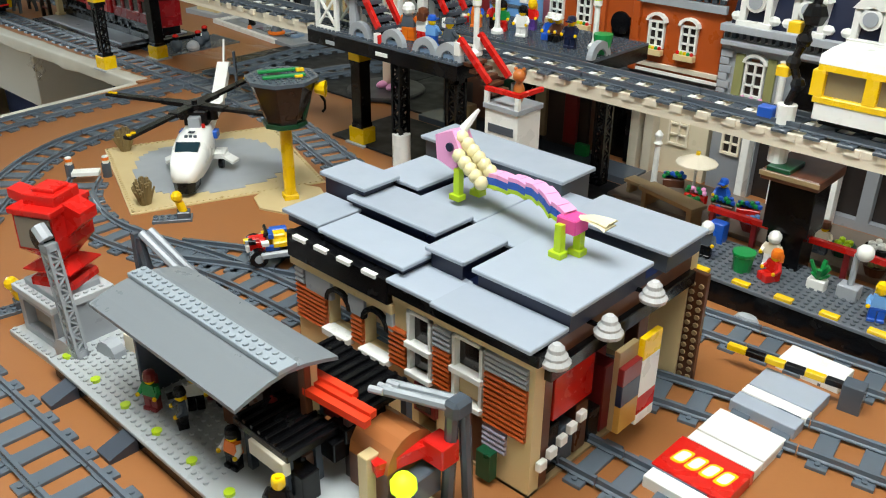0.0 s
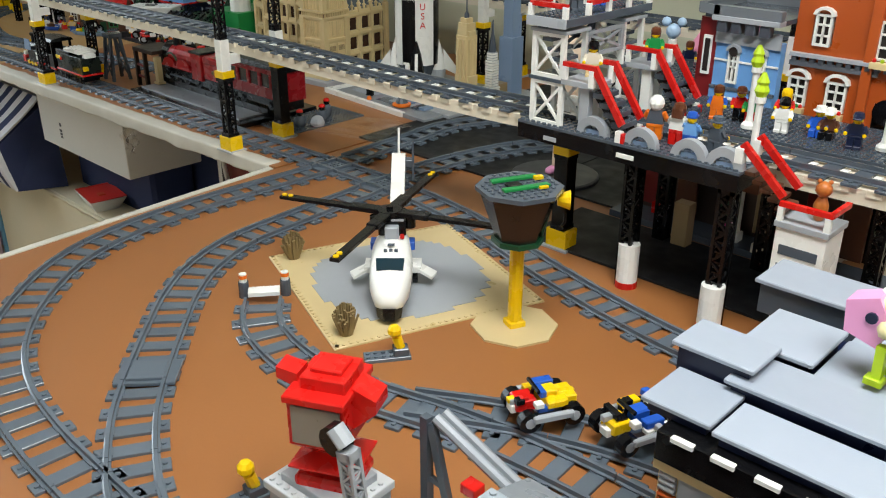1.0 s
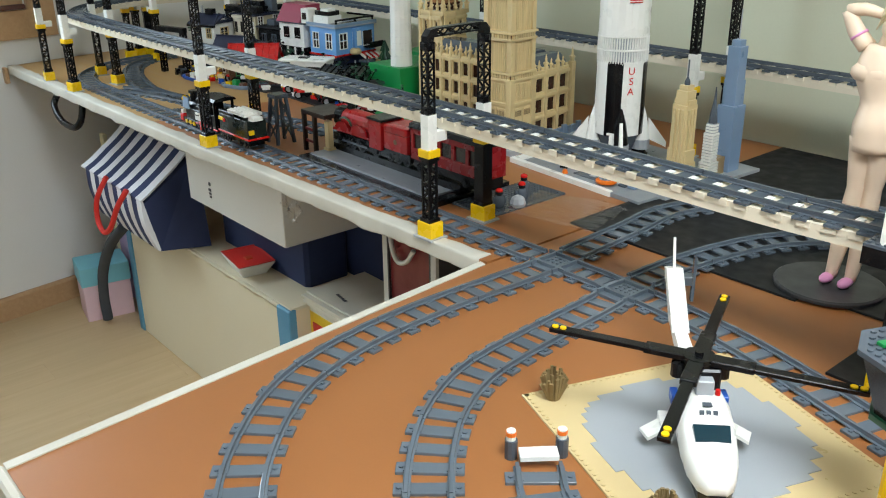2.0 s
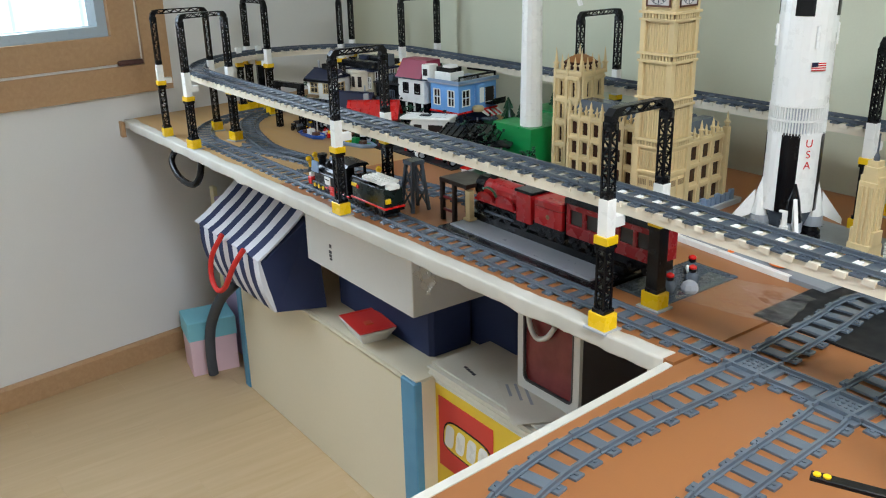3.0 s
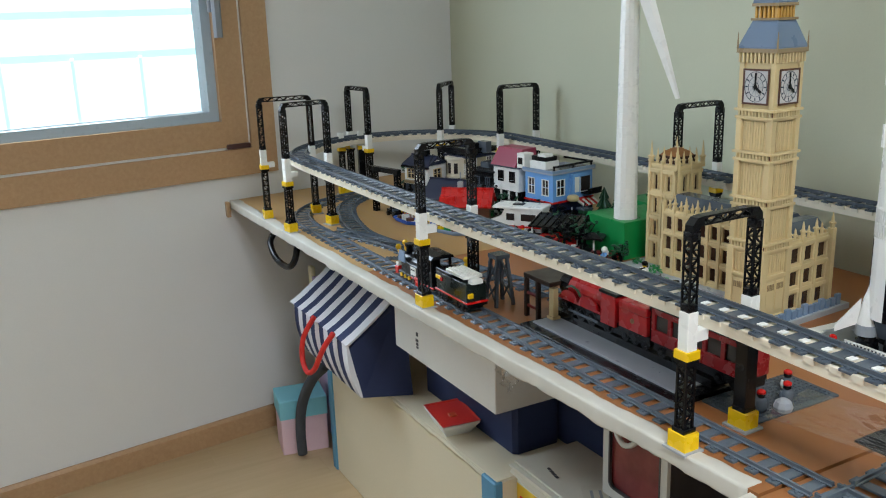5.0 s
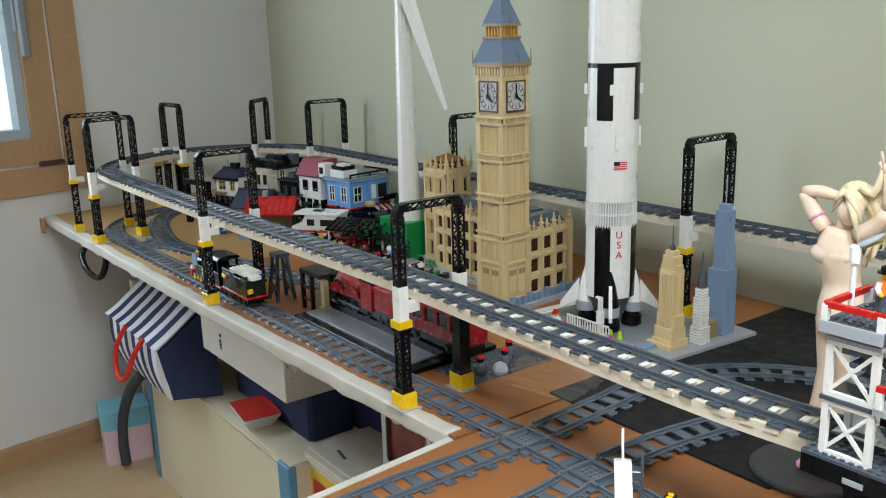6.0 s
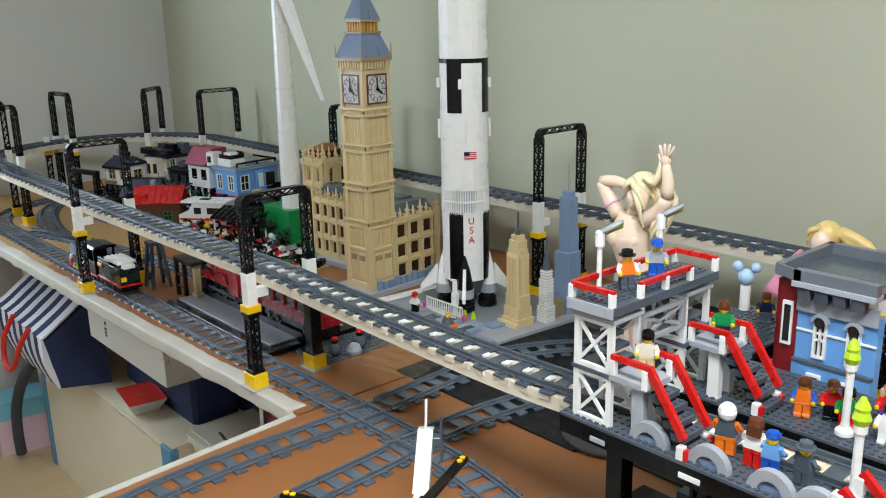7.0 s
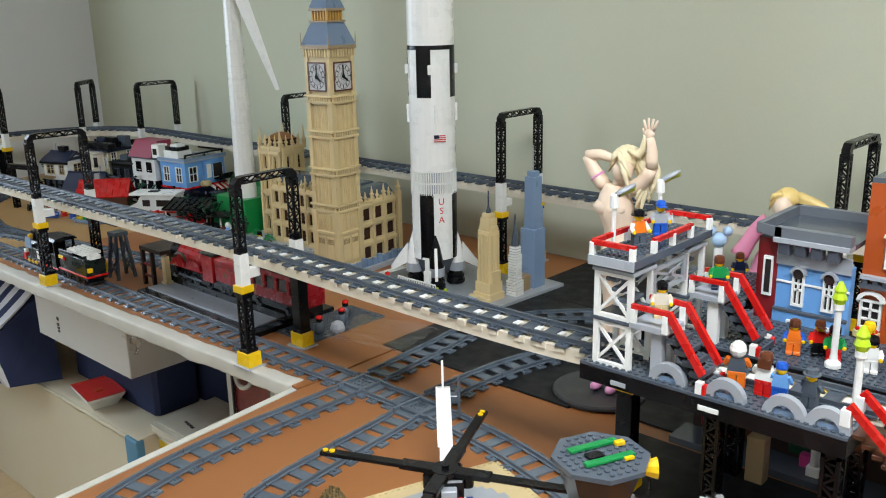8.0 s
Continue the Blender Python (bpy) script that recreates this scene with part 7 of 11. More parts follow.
# supports and the dark room beneath
sup = thing("platform_supports", "black lattice supports under the raised station", "support", STREET)
for x, y in ((0.70, 0.018), (0.828, -0.006), (0.66, 0.15), (0.80, 0.15), (0.93, 0.15), (0.585, 0.375)):
    part("lattice_column", Mesh().add(lattice(0.0135, 0.1655, 0.0018), Matrix.Translation((x, y, 0.0))), BLACK, sup, "black lattice column")
for x, y in ((0.703, 0.016), (0.828, -0.012)):
    ps = thing("white_pier_sleeve", "white sleeve with a red foot round a support", "pier", on_street(x, y), "pier sleeves")
    part("sleeve", Mesh().cyl(0, 0, 0.008, 0.056, 0.0128, 14), WHITE, ps)
    part("foot", Mesh().cyl(0, 0, 0, 0.008, 0.0134, 14), RED, ps, "red foot")
part("cross_beam", Mesh().cbox(0.54, 0.03, 0.148, 0.84, 0.09, 0.164, 0.0006), BROWN, sup, "brown beam")
part("yellow_plate", Mesh().cbox(0.552, 0.055, 0.142, 0.598, 0.095, 0.147, 0.0006), plastic("mustard_plate", "a8862c"), sup, "mustard plate")
und = thing("arcade_front", "dark shop arcade under the raised station", "model building", STREET)
part("back_wall", Mesh().cbox(0.57, 0.215, 0.0, 0.858, 0.232, 0.165, 0.0006), plastic("arcade_brown", "3c2f29"), und, "dark brown back wall")
part("kerb", Mesh().cbox(0.56, 0.172, 0.0, 0.96, 0.215, 0.0096, 0.0006), DKGREY, und, "grey pavement strip")
for x, mat, w in ((0.60, DKRED, 0.03), (0.655, BROWN, 0.03), (0.715, DKGREEN, 0.025), (0.77, DKTAN, 0.03), (0.83, DKRED, 0.022), (0.88, BROWN, 0.03)):
    part("shop_window", Mesh().cbox(x - w / 2, 0.209, 0.018, x + w / 2, 0.2152, 0.105, 0.0006), mat, und, "dark shop window")
part("awning_band", Mesh().cbox(0.57, 0.205, 0.118, 0.965, 0.2155, 0.132, 0.0006), DKGREY, und, "dark grey band")
for x, y, mat in ((0.742, 0.190, WHITE), (0.782, 0.178, CREAM), (0.690, 0.150, DKTAN)):
    col = part("column", Mesh().cbox(x - 0.0075, y - 0.0075, 0.0098, x + 0.0075, y + 0.0075, 0.022, 0.0008).cyl(x, y, 0.022, 0.095, 0.0055, 10) if mat is not DKTAN else Mesh().cbox(x - 0.011, y - 0.008, 0.0, x + 0.011, y + 0.008, 0.062, 0.0008), mat, und, "column")
for x, mat in ((0.62, RED), (0.73, HOTPINK), (0.86, GREEN)):
    part("display_block", Mesh().cbox(x - 0.010, 0.198, 0.0098, x + 0.010, 0.208, 0.026, 0.001), mat, und, "coloured goods")

# added black sheet that deepens the shade on the table below the platforms
solid("baseplate_mat", Mesh().cbox(0.50, 0.068, 0.0002, 0.955, 0.208, 0.0034, 0.0006), MATBLK, "flat black sheet standing in for shade under the raised station", "baseplate", group="black baseplates")
# low arched fences along the platform's front
ARCHF = Mesh()
ARCHF.loft([[(r * math.cos(a), y, r * math.sin(a)) for r, y in ((0.011, -0.004), (0.0205, -0.004), (0.0205, 0.004), (0.011, 0.004))] for a in [math.pi * k / 12 for k in range(13)]])
ARCH_DATA = ARCHF.data("arch", LTGREY)
for x in (0.662, 0.724, 0.782, 0.822):
    af_ = thing("arched_fence", "light grey arched fence piece on the platform edge", "fence", on_street(x, -0.012, PT + 0.0002), "arched fences")
    part("arch", ARCH_DATA, None, af_)
    part("window_bar", Mesh().cbox(-0.010, -0.0015, 0.0, 0.010, 0.0015, 0.0055, 0.0004), SANDBLUE, af_, "blue-grey panel")

# footbridge
fb = thing("footbridge", "white lattice footbridge with red handrails and grey stairs", "footbridge", Matrix.Translation((0.056, 0.0182, 0)) @ Matrix.Diagonal((0.90, 0.95, 1, 1)))


def x_panel(w, h, bar=0.0042, d=0.005):
    m = Mesh().box(-w / 2, -d / 2, 0, -w / 2 + bar * 1.6, d / 2, h).box(w / 2 - bar * 1.6, -d / 2, 0, w / 2, d / 2, h)
    m.box(-w / 2 + bar * 1.6, -d / 2, 0, w / 2 - bar * 1.6, d / 2, bar).box(-w / 2 + bar * 1.6, -d / 2, h - bar, w / 2 - bar * 1.6, d / 2, h)
    m.bar((-w / 2 + bar, 0, bar), (w / 2 - bar, 0, h - bar), 0.003, 0.0034).bar((w / 2 - bar, 0, bar), (-w / 2 + bar, 0, h - bar), 0.003, 0.0034)
    return m


XP = x_panel(0.051, 0.0505).data("lattice_panel", WHITE)
for y in (-0.012, 0.112):
    for k in range(2):
        part("lattice_panel", XP, None, fb, "white cross-braced panel", at(0.580, y, PT + 0.0545 * k))
        part("lattice_panel", XP, None, fb, "white cross-braced panel", at(0.580, y + 0.042, PT + 0.0545 * k))
        part("floor_plate", Mesh().cbox(0.552, y - 0.004, PT + 0.0505 + 0.0545 * k, 0.608, y + 0.046, PT + 0.0543 + 0.0545 * k, 0.0004), LTGREY if k else DKGREY, fb, "grey plate")
for x in (0.557, 0.603):
    part("side_lattice", Mesh().add(x_panel(0.080, 0.030), Matrix.Translation((x, 0.071, 0.2600)) @ Matrix.Rotation(radians(90), 4, "Z")), DKGREY if x < 0.6 else LTGREY, fb, "grey lattice girder")
BR = 0.3000
part("bridge_deck", Mesh().cbox(0.550, -0.020, BR, 0.609, 0.166, BR + 0.0090, 0.0006).studs(0.554, -0.016, 0.606, 0.160, BR + 0.0090), DKGREY, fb, "dark grey bridge deck")
part("deck_rim", Mesh().cbox(0.549, -0.0215, BR - 0.001, 0.6102, -0.0195, BR + 0.0095, 0.0003), LTGREY, fb, "light grey rim")
RZ = BR + 0.0225


def red_rail(pts, posts):
    for a, b in zip(pts, pts[1:]):
        part("handrail", Mesh().bar(a, b, 0.0052, 0.0052), RED, fb, "red handrail")
    for x, y, z in posts:
        part("rail_post", Mesh().cbox(x - 0.0032, y - 0.0032, z, x + 0.0032, y + 0.0032, z + 0.0135, 0.0006), WHITE, fb, "white rail post")


red_rail([(0.608, -0.016, RZ), (0.552, -0.016, RZ), (0.552, 0.060, RZ)], [(0.552, -0.016, BR + 0.009), (0.605, -0.016, BR + 0.009), (0.552, 0.058, BR + 0.009)])
red_rail([(0.552, 0.088, RZ), (0.552, 0.162, RZ), (0.608, 0.162, RZ)], [(0.552, 0.09, BR + 0.009), (0.552, 0.162, BR + 0.009), (0.606, 0.162, BR + 0.009)])
red_rail([(0.606, 0.026, RZ), (0.606, 0.116, RZ)], [(0.606, 0.028, BR + 0.009), (0.606, 0.070, BR + 0.009), (0.606, 0.114, BR + 0.009)])
LZ = 0.2440
for y0 in (-0.014, 0.120):
    y1 = y0 + 0.038
    part("landing", Mesh().cbox(0.604, y0 - 0.003, LZ - 0.006, 0.652, y1 + 0.003, LZ, 0.0005), LTGREY, fb, "grey landing")
    part("landing_post", Mesh().cbox(0.630, y0 + 0.002, PT, 0.644, y0 + 0.012, LZ - 0.006, 0.0006), WHITE if y0 > 0 else LTGREY, fb, "landing post")
    part("landing_post", Mesh().cbox(0.630, y1 - 0.012, PT, 0.644, y1 - 0.002, LZ - 0.006, 0.0006), WHITE, fb, "landing post")
    part("stringer", Mesh().loft([[(0.650, y, LZ - 0.008), (0.650, y, LZ - 0.016), (0.692, y, PT + 0.0005), (0.704, y, PT + 0.0005)] for y in (y0 + 0.006, y1 - 0.006)]), BLACK, fb, "black stair underside")
    for k in range(5):
        z = LZ - 0.0096 * (k + 1)
        part("step", Mesh().cbox(0.649 + 0.0100 * k, y0 + 0.002, z - 0.0060, 0.6640 + 0.0100 * k, y1 - 0.002, z, 0.0005).studs(0.6555 + 0.0100 * k, y0 + 0.003, 0.6635 + 0.0100 * k, y1 - 0.003, z), DKGREY, fb, "dark grey step")
    for k in range(5):
        z = LZ + 0.0105 * (k + 1)
        part("step", Mesh().cbox(0.560 + 0.009 * (4 - k) * 0.9, y0 + 0.002, z - 0.0042, 0.575 + 0.009 * (4 - k) * 0.9, y1 - 0.002, z, 0.0005), DKGREY, fb, "dark grey step")
    for y in (y0 - 0.001, y1 + 0.001):
        part("handrail", Mesh().bar((0.606, y, LZ + 0.0175), (0.654, y, LZ + 0.0175), 0.0050, 0.0050), RED, fb, "red handrail")
        part("handrail", Mesh().bar((0.652, y, LZ + 0.0185), (0.6965, y, PT + 0.0190), 0.0056, 0.0076), RED, fb, "red handrail")
        part("rail_post", Mesh().cbox(0.606, y - 0.003, LZ, 0.612, y + 0.003, LZ + 0.015, 0.0005), WHITE, fb, "white rail post")
        part("rail_post", Mesh().cbox(0.646, y - 0.0035, LZ - 0.004, 0.653, y + 0.0035, LZ + 0.015, 0.0005), WHITE, fb, "white rail post")
        part("rail_foot", Mesh().cbox(0.690, y - 0.004, PT, 0.698, y + 0.004, PT + 0.0125, 0.0006), WHITE, fb, "white rail foot")
        part("foot_cap", Mesh().cbox(0.698, y - 0.004, PT, 0.702, y + 0.004, PT + 0.0105, 0.0006), RED, fb, "red foot cap")

# stairs down to the low stop at the platform's end
ls = thing("end_stairs", "red railed stairs down to a small white stop", "stairs", Matrix.Translation((0, 0, 0.008)) @ STREET)
for y in (-0.012, 0.020):
    part("handrail", Mesh().bar((0.838, y, PT + 0.020), (0.886, y, 0.163), 0.0052, 0.0068), RED, ls, "red handrail")
    part("newel", Mesh().cbox(0.832, y - 0.004, PT, 0.841, y + 0.004, PT + 0.016, 0.0006), WHITE, ls, "white newel")
for k in range(5):
    part("step", Mesh().cbox(0.842 + 0.009 * k, -0.010, PT - 0.012 - 0.007 * k, 0.853 + 0.009 * k, 0.018, PT - 0.008 - 0.007 * k, 0.0005), BROWN, ls, "brown step")
part("stop_deck", Mesh().cbox(0.884, -0.020, 0.136, 0.938, 0.022, 0.142, 0.0006), LTGREY, ls)
part("stop_wall", Mesh().cbox(0.886, -0.018, 0.080, 0.936, 0.020, 0.1360, 0.0006), WHITE, ls, "white stop wall")
part("window_slot", Mesh().box(0.892, -0.0188, 0.108, 0.930, -0.0180, 0.118).box(0.892, -0.0188, 0.088, 0.930, -0.0180, 0.098), DKGREY, ls, "dark slot")
part("stop_leg", Mesh().cbox(0.892, -0.012, 0.0, 0.904, 0.012, 0.080, 0.0006), WHITE, ls)
part("stop_leg", Mesh().cbox(0.920, -0.012, 0.0, 0.932, 0.012, 0.080, 0.0006), DKGREY, ls)
part("stop_rail", Mesh().bar((0.886, -0.017, 0.159), (0.938, -0.017, 0.159), 0.005, 0.005), RED, ls, "red rail")
part("stop_rail", Mesh().bar((0.936, -0.017, 0.159), (0.936, 0.020, 0.159), 0.005, 0.005), RED, ls, "red rail")
for x in (0.888, 0.934):
    part("stop_post", Mesh().cbox(x - 0.003, -0.0195, 0.142, x + 0.003, -0.0145, 0.157, 0.0005), WHITE, ls, "white post")
bear = Mesh().ball((0, 0, 0.010), (0.006, 0.005, 0.011), 10).ball((0, -0.001, 0.026), 0.0065, 10).ball((-0.004, 0, 0.032), 0.002, 6).ball((0.004, 0, 0.032), 0.002, 6)
solid("toy_bear", bear, plastic("caramel_plastic", "b4662c"), "caramel brown toy bear on the small stop", "toy bear", on_street(0.916, 0.004, 0.1501, 20) @ Matrix.Scale(1.25, 4), smooth=True)

# figures on the platforms


def F(x, y, *rest, **more):
    """A figure on the raised station."""
    return minifig(x - 0.018, 0.022 + 1.13 * y, *rest, **more)


YZ = PT + 0.0016
F(0.720, 0.016, YZ, 200, ORANGE, DKGREY, WHITE, "helmet", arms=ORANGE, label="orange brick figure with a white helmet", scale=1.18)
F(0.750, 0.013, YZ, 185, RED, WHITE, BROWNHAIR, "hair", label="white shirted brick figure with long brown hair", scale=1.15)
F(0.766, 0.012, YZ, 190, BLUE, MEDBLUE, BLUE, "cap", label="blue brick figure with a blue cap")
F(0.794, 0.014, YZ, 170, DKGREY, DKGREY, DKGREY, "bowler", label="dark grey brick figure with a hat")
F(0.731, 0.122, YZ, 20, ORANGE, ORANGE, BROWNHAIR, "hair", arms=BLUE, label="orange brick figure with blue sleeves")
F(0.753, 0.134, YZ, 30, BLACK, RED, BROWNHAIR, "cap", label="red brick figure in black trousers")
F(0.771, 0.128, YZ, 25, RED, GREEN, BLACK, "hair", label="green brick figure in red trousers")
F(0.811, 0.122, YZ, 10, WHITE, WHITE, BLACK, "hair", label="white brick figure with black hair")
F(0.845, 0.138, YZ, 10, BLUE, BLUE, WHITE, "bowler", pose_kind="sit", label="blue brick figure sitting on a bench")
F(0.856, 0.138, YZ, 10, BLACK, BROWN, WHITE, "cap", pose_kind="sit", label="brown brick figure sitting on a bench")
F(0.893, 0.118, YZ, 10, NAVY, NAVY, NAVY, "cap", label="navy uniformed brick figure")
F(0.795, 0.158, YZ, 10, PURPLE, RED, YELLOW, "hair", label="red brick figure in purple trousers")
F(0.636, 0.012, LZ, 30, TAN, CREAM, BLACK, "hair", label="cream brick figure on the lower landing")
F(0.640, 0.122, LZ, 30, NAVY, GREEN, BROWNHAIR, "hair", label="green brick figure on the upper stairs")
F(0.594, 0.030, BR + 0.0106, 60, DKGREY, ORANGE, BLACK, "bowler", arms=WHITE, label="orange brick figure on the bridge")
F(0.590, 0.078, BR + 0.0106, 40, BLUE, LTGREY, BLUE, "cap", label="blue and grey brick figure with a blue cap")
F(0.573, 0.311, YZ, 30, DKGREY, NAVY, BROWNHAIR, "hair", label="dark brick figure behind the bridge")
bl = thing("balloon_mouse", "pale blue and white balloon toy behind the bridge", "toy", on_street(0.529, 0.334, PT + 0.0016, 25) @ Matrix.Scale(1.12, 4))
part("stem", Mesh().cyl(0, 0, 0, 0.030, 0.006, 8), WHITE, bl)
part("balloon", Mesh().ball((0, 0, 0.040), 0.010, 10).ball((-0.010, 0, 0.052), 0.0065, 8).ball((0.010, 0, 0.052), 0.0065, 8), plastic("pale_blue", "b4d2ee"), bl, "pale blue balloon", smooth=True)


def leaf_lamp(x, y, a):
    """Slim post lamp with one leaf-shaped arm, yellow-green beneath."""
    t = thing("bridge_lamp", "white post lamp with a pale leaf-shaped yellow-green head", "lamp", at(x, y, BR + 0.009, a), "bridge lamps")
    part("post", Mesh().lathe(0, 0, [(0.0026, 0.0), (0.0026, 0.042), (0.0048, 0.0425), (0.0048, 0.056), (0.0035, 0.058)], 10), WHITE, t)
    rows = [(0.0, 0.0035, 0.055), (0.005, 0.0058, 0.058), (0.012, 0.0062, 0.0615), (0.018, 0.0045, 0.064), (0.022, 0.0015, 0.0655)]
    part("arm", Mesh().loft([[(u, -w, z), (u, w, z), (u, w * 0.6, z + 0.003), (u, -w * 0.6, z + 0.003)] for u, w, z in rows]), LTGREY, t, "pale grey leaf arm", smooth=True)
    part("shade", Mesh().loft([[(u, -w * 0.85, z - 0.0004), (u, 0, z - 0.0050), (u, w * 0.85, z - 0.0004)] for u, w, z in rows[1:]]), plastic("yellow_green", "aab02a"), t, "yellow-green underside")


leaf_lamp(0.5535, 0.042, 45)
leaf_lamp(0.5535, 0.142, 45)


def tree_lamp(x, y, z, h=0.062):
    t = thing("platform_lamp", "white post lamp with a lime flame top", "lamp", on_street(x, y, z), "platform lamps")
    part("post", Mesh().lathe(0, 0, [(0.0085, 0), (0.0085, 0.004), (0.0045, 0.008), (0.0036, 0.014), (0.0036, h - 0.010), (0.0055, h - 0.008), (0.0055, h - 0.002)], 12), WHITE, t)
    part("flame", Mesh().lathe(0, 0, [(0.005, h - 0.002), (0.0078, h + 0.004), (0.0055, h + 0.010), (0.0065, h + 0.013), (0.002, h + 0.022)], 8), LIME, t, "lime flame top")


tree_lamp(0.833, 0.019, YZ, 0.068)
tree_lamp(0.777, 0.113, YZ, 0.072)
tree_lamp(0.919, 0.132, YZ)
bn2 = thing("green_bin", "green waste bin behind a grey arch", "bin", on_street(0.938, 0.122, YZ, 20))
part("bucket", Mesh().lathe(0, 0, [(0.009, 0), (0.012, 0.020), (0.012, 0.024), (0.003, 0.0245)], 12), GREEN, bn2)
ea = thing("arched_fence", "light grey arched fence at the platform end", "fence", on_street(0.944, 0.108, PT + 0.0002, 90), "arched fences")
part("arch", ARCH_DATA, None, ea)

# ---- street of brick houses behind the raised station ----
def framed_window(parent, cx, y, z0, w, h, arched=True, box=True, mat=None, n=2):
    """White cross-barred window standing proud of its wall, with an arched head and a flower box."""
    mat = mat or WHITE
    m = Mesh().box(cx - w / 2, y - 0.003, z0, cx - w / 2 + 0.0028, y + 0.002, z0 + h).box(cx + w / 2 - 0.0028, y - 0.003, z0, cx + w / 2, y + 0.002, z0 + h)
    m.box(cx - w / 2 + 0.0028, y - 0.003, z0, cx + w / 2 - 0.0028, y + 0.002, z0 + 0.0028).box(cx - w / 2 + 0.0028, y - 0.003, z0 + h - 0.0028, cx + w / 2 - 0.0028, y + 0.002, z0 + h)
    m.box(cx - 0.0011, y - 0.0026, z0 + 0.0028, cx + 0.0011, y + 0.001, z0 + h - 0.0028)
    for k in range(1, n + 1):
        z = z0 + h * k / (n + 1)
        m.box(cx - w / 2 + 0.0028, y - 0.0026, z - 0.0011, cx + w / 2 - 0.0028, y + 0.001, z + 0.0011)
    win = part("window", m, mat, parent, "white barred window")
    part("pane", Mesh().box(cx - w / 2 + 0.001, y + 0.0006, z0 + 0.001, cx + w / 2 - 0.001, y + 0.0016, z0 + h - 0.001), SMOKE, win, "dark glass")
    if arched:
        a = Mesh()
        a.weld = True
        r = w / 2 + 0.0035
        for k in range(6):
            a0, a1 = radians(180 * k / 6), radians(180 * (k + 1) / 6)
            a.loft([[(cx + q * math.cos(t), yy, z0 + h - 0.001 + q * 0.75 * math.sin(t)) for q, t in ((r - 0.0048, a0), (r, a0), (r, a1), (r - 0.0048, a1))] for yy in (y - 0.0055, y)])
        part("arch", a, mat, win, "white arched head")
    if box:
        part("flower_box", Mesh().cbox(cx - w / 2 - 0.002, y - 0.0105, z0 - 0.0085, cx + w / 2 + 0.002, y - 0.002, z0 - 0.001, 0.0006), TAN, win, "tan flower box")
        for k in range(5):
            part("flower", Mesh().ball((cx - w / 2 + 0.002 + (w - 0.004) * k / 4, y - 0.0068, z0 + 0.0008), 0.0028, 6), (RED, LIME, YELLOW, GREEN, RED)[k], win, "small bright flower")
    return win


def slab_wall(parent, name, x0, x1, y, z0, z1, mat, holes=(), depth=0.012, label=""):
    m = Mesh()
    m.weld = True
    xs = sorted({x0, x1, *[h[0] for h in holes], *[h[1] for h in holes]})
    for a, b in zip(xs, xs[1:]):
        z = z0
        for lo, hi in sorted((h[2], h[3]) for h in holes if h[0] <= a + 1e-6 and h[1] >= b - 1e-6) + [(z1, z1)]:
            if lo > z:
                m.box(a, y, z, b, y + depth, lo)
            z = max(z, hi)
    return part(name, m, mat, parent, label)


# light blue house with the grey flat roof
bh = thing("blue_house", "light blue brick house with grey cornice and flat roof", "model building", Matrix.Translation((-0.009, -0.026, 0)) @ STREET)
BX0, BX1, BY = 0.674, 0.760, 0.242
slab_wall(bh, "front_wall", BX0, BX1, BY, 0.0, 0.262, MEDBLUE, [(0.694, 0.708, 0.205, 0.246), (0.730, 0.744, 0.205, 0.246)], label="light blue front wall")
part("base_band", Mesh().cbox(BX0 - 0.001, BY - 0.004, 0.165, BX1, BY, 0.196, 0.0006), MEDBLUE, bh, "light blue lower band")
for cx in (0.700, 0.735):
    part("lower_window", Mesh().cbox(cx - 0.008, BY - 0.0075, 0.165, cx + 0.008, BY - 0.004, 0.188, 0.0006), WHITE, bh, "white lower window")
    part("lower_pane", Mesh().box(cx - 0.0055, BY - 0.0081, 0.165, cx + 0.0055, BY - 0.0075, 0.185), SMOKE, bh, "dark glass")
part("string_course", Mesh().cbox(BX0 - 0.001, BY - 0.005, 0.196, BX1, BY, 0.200, 0.0006), DKGREY, bh, "dark grey course")
for cx in (0.701, 0.737):
    framed_window(bh, cx, BY, 0.205, 0.0145, 0.041, False, False, n=1)
    up = Matrix.Translation((cx, BY - 0.003, 0.246)) @ Matrix.Rotation(radians(90), 4, "X")
    part("arch_pane", Mesh().cyl(0, 0, -0.002, 0.0014, 0.0062, 14), SMOKE, bh, "dark arched light", up)
    part("arch_head", Mesh().loft([[(r * math.cos(a), r * math.sin(a), z) for r, z in ((0.0066, -0.002), (0.0066, 0.003), (0.0098, 0.003), (0.0098, -0.002))] for a in [math.pi * i / 8 for i in range(9)]]), LTGREY, bh, "light grey arch", up)
part("white_line", Mesh().cbox(BX0, BY - 0.0015, 0.232, BX1, BY - 0.0002, 0.2345, 0.0003), WHITE, bh, "white line")
part("frieze", Mesh().cbox(BX0 - 0.001, BY - 0.003, 0.2545, BX1, BY, 0.274, 0.0006), LTGREY, bh, "light grey frieze")
for k in range(4):
    part("corbel", Mesh().cbox(BX0 + 0.003 + 0.019 * k, BY - 0.012, 0.270, BX0 + 0.017 + 0.019 * k, BY, 0.284, 0.0015), plastic("slate_corbel", "474c55"), bh, "dark corbel")
part("cornice", Mesh().cbox(BX0 - 0.003, BY - 0.014, 0.284, BX1, BY + 0.004, 0.290, 0.0006), LTGREY, bh, "grey cornice")
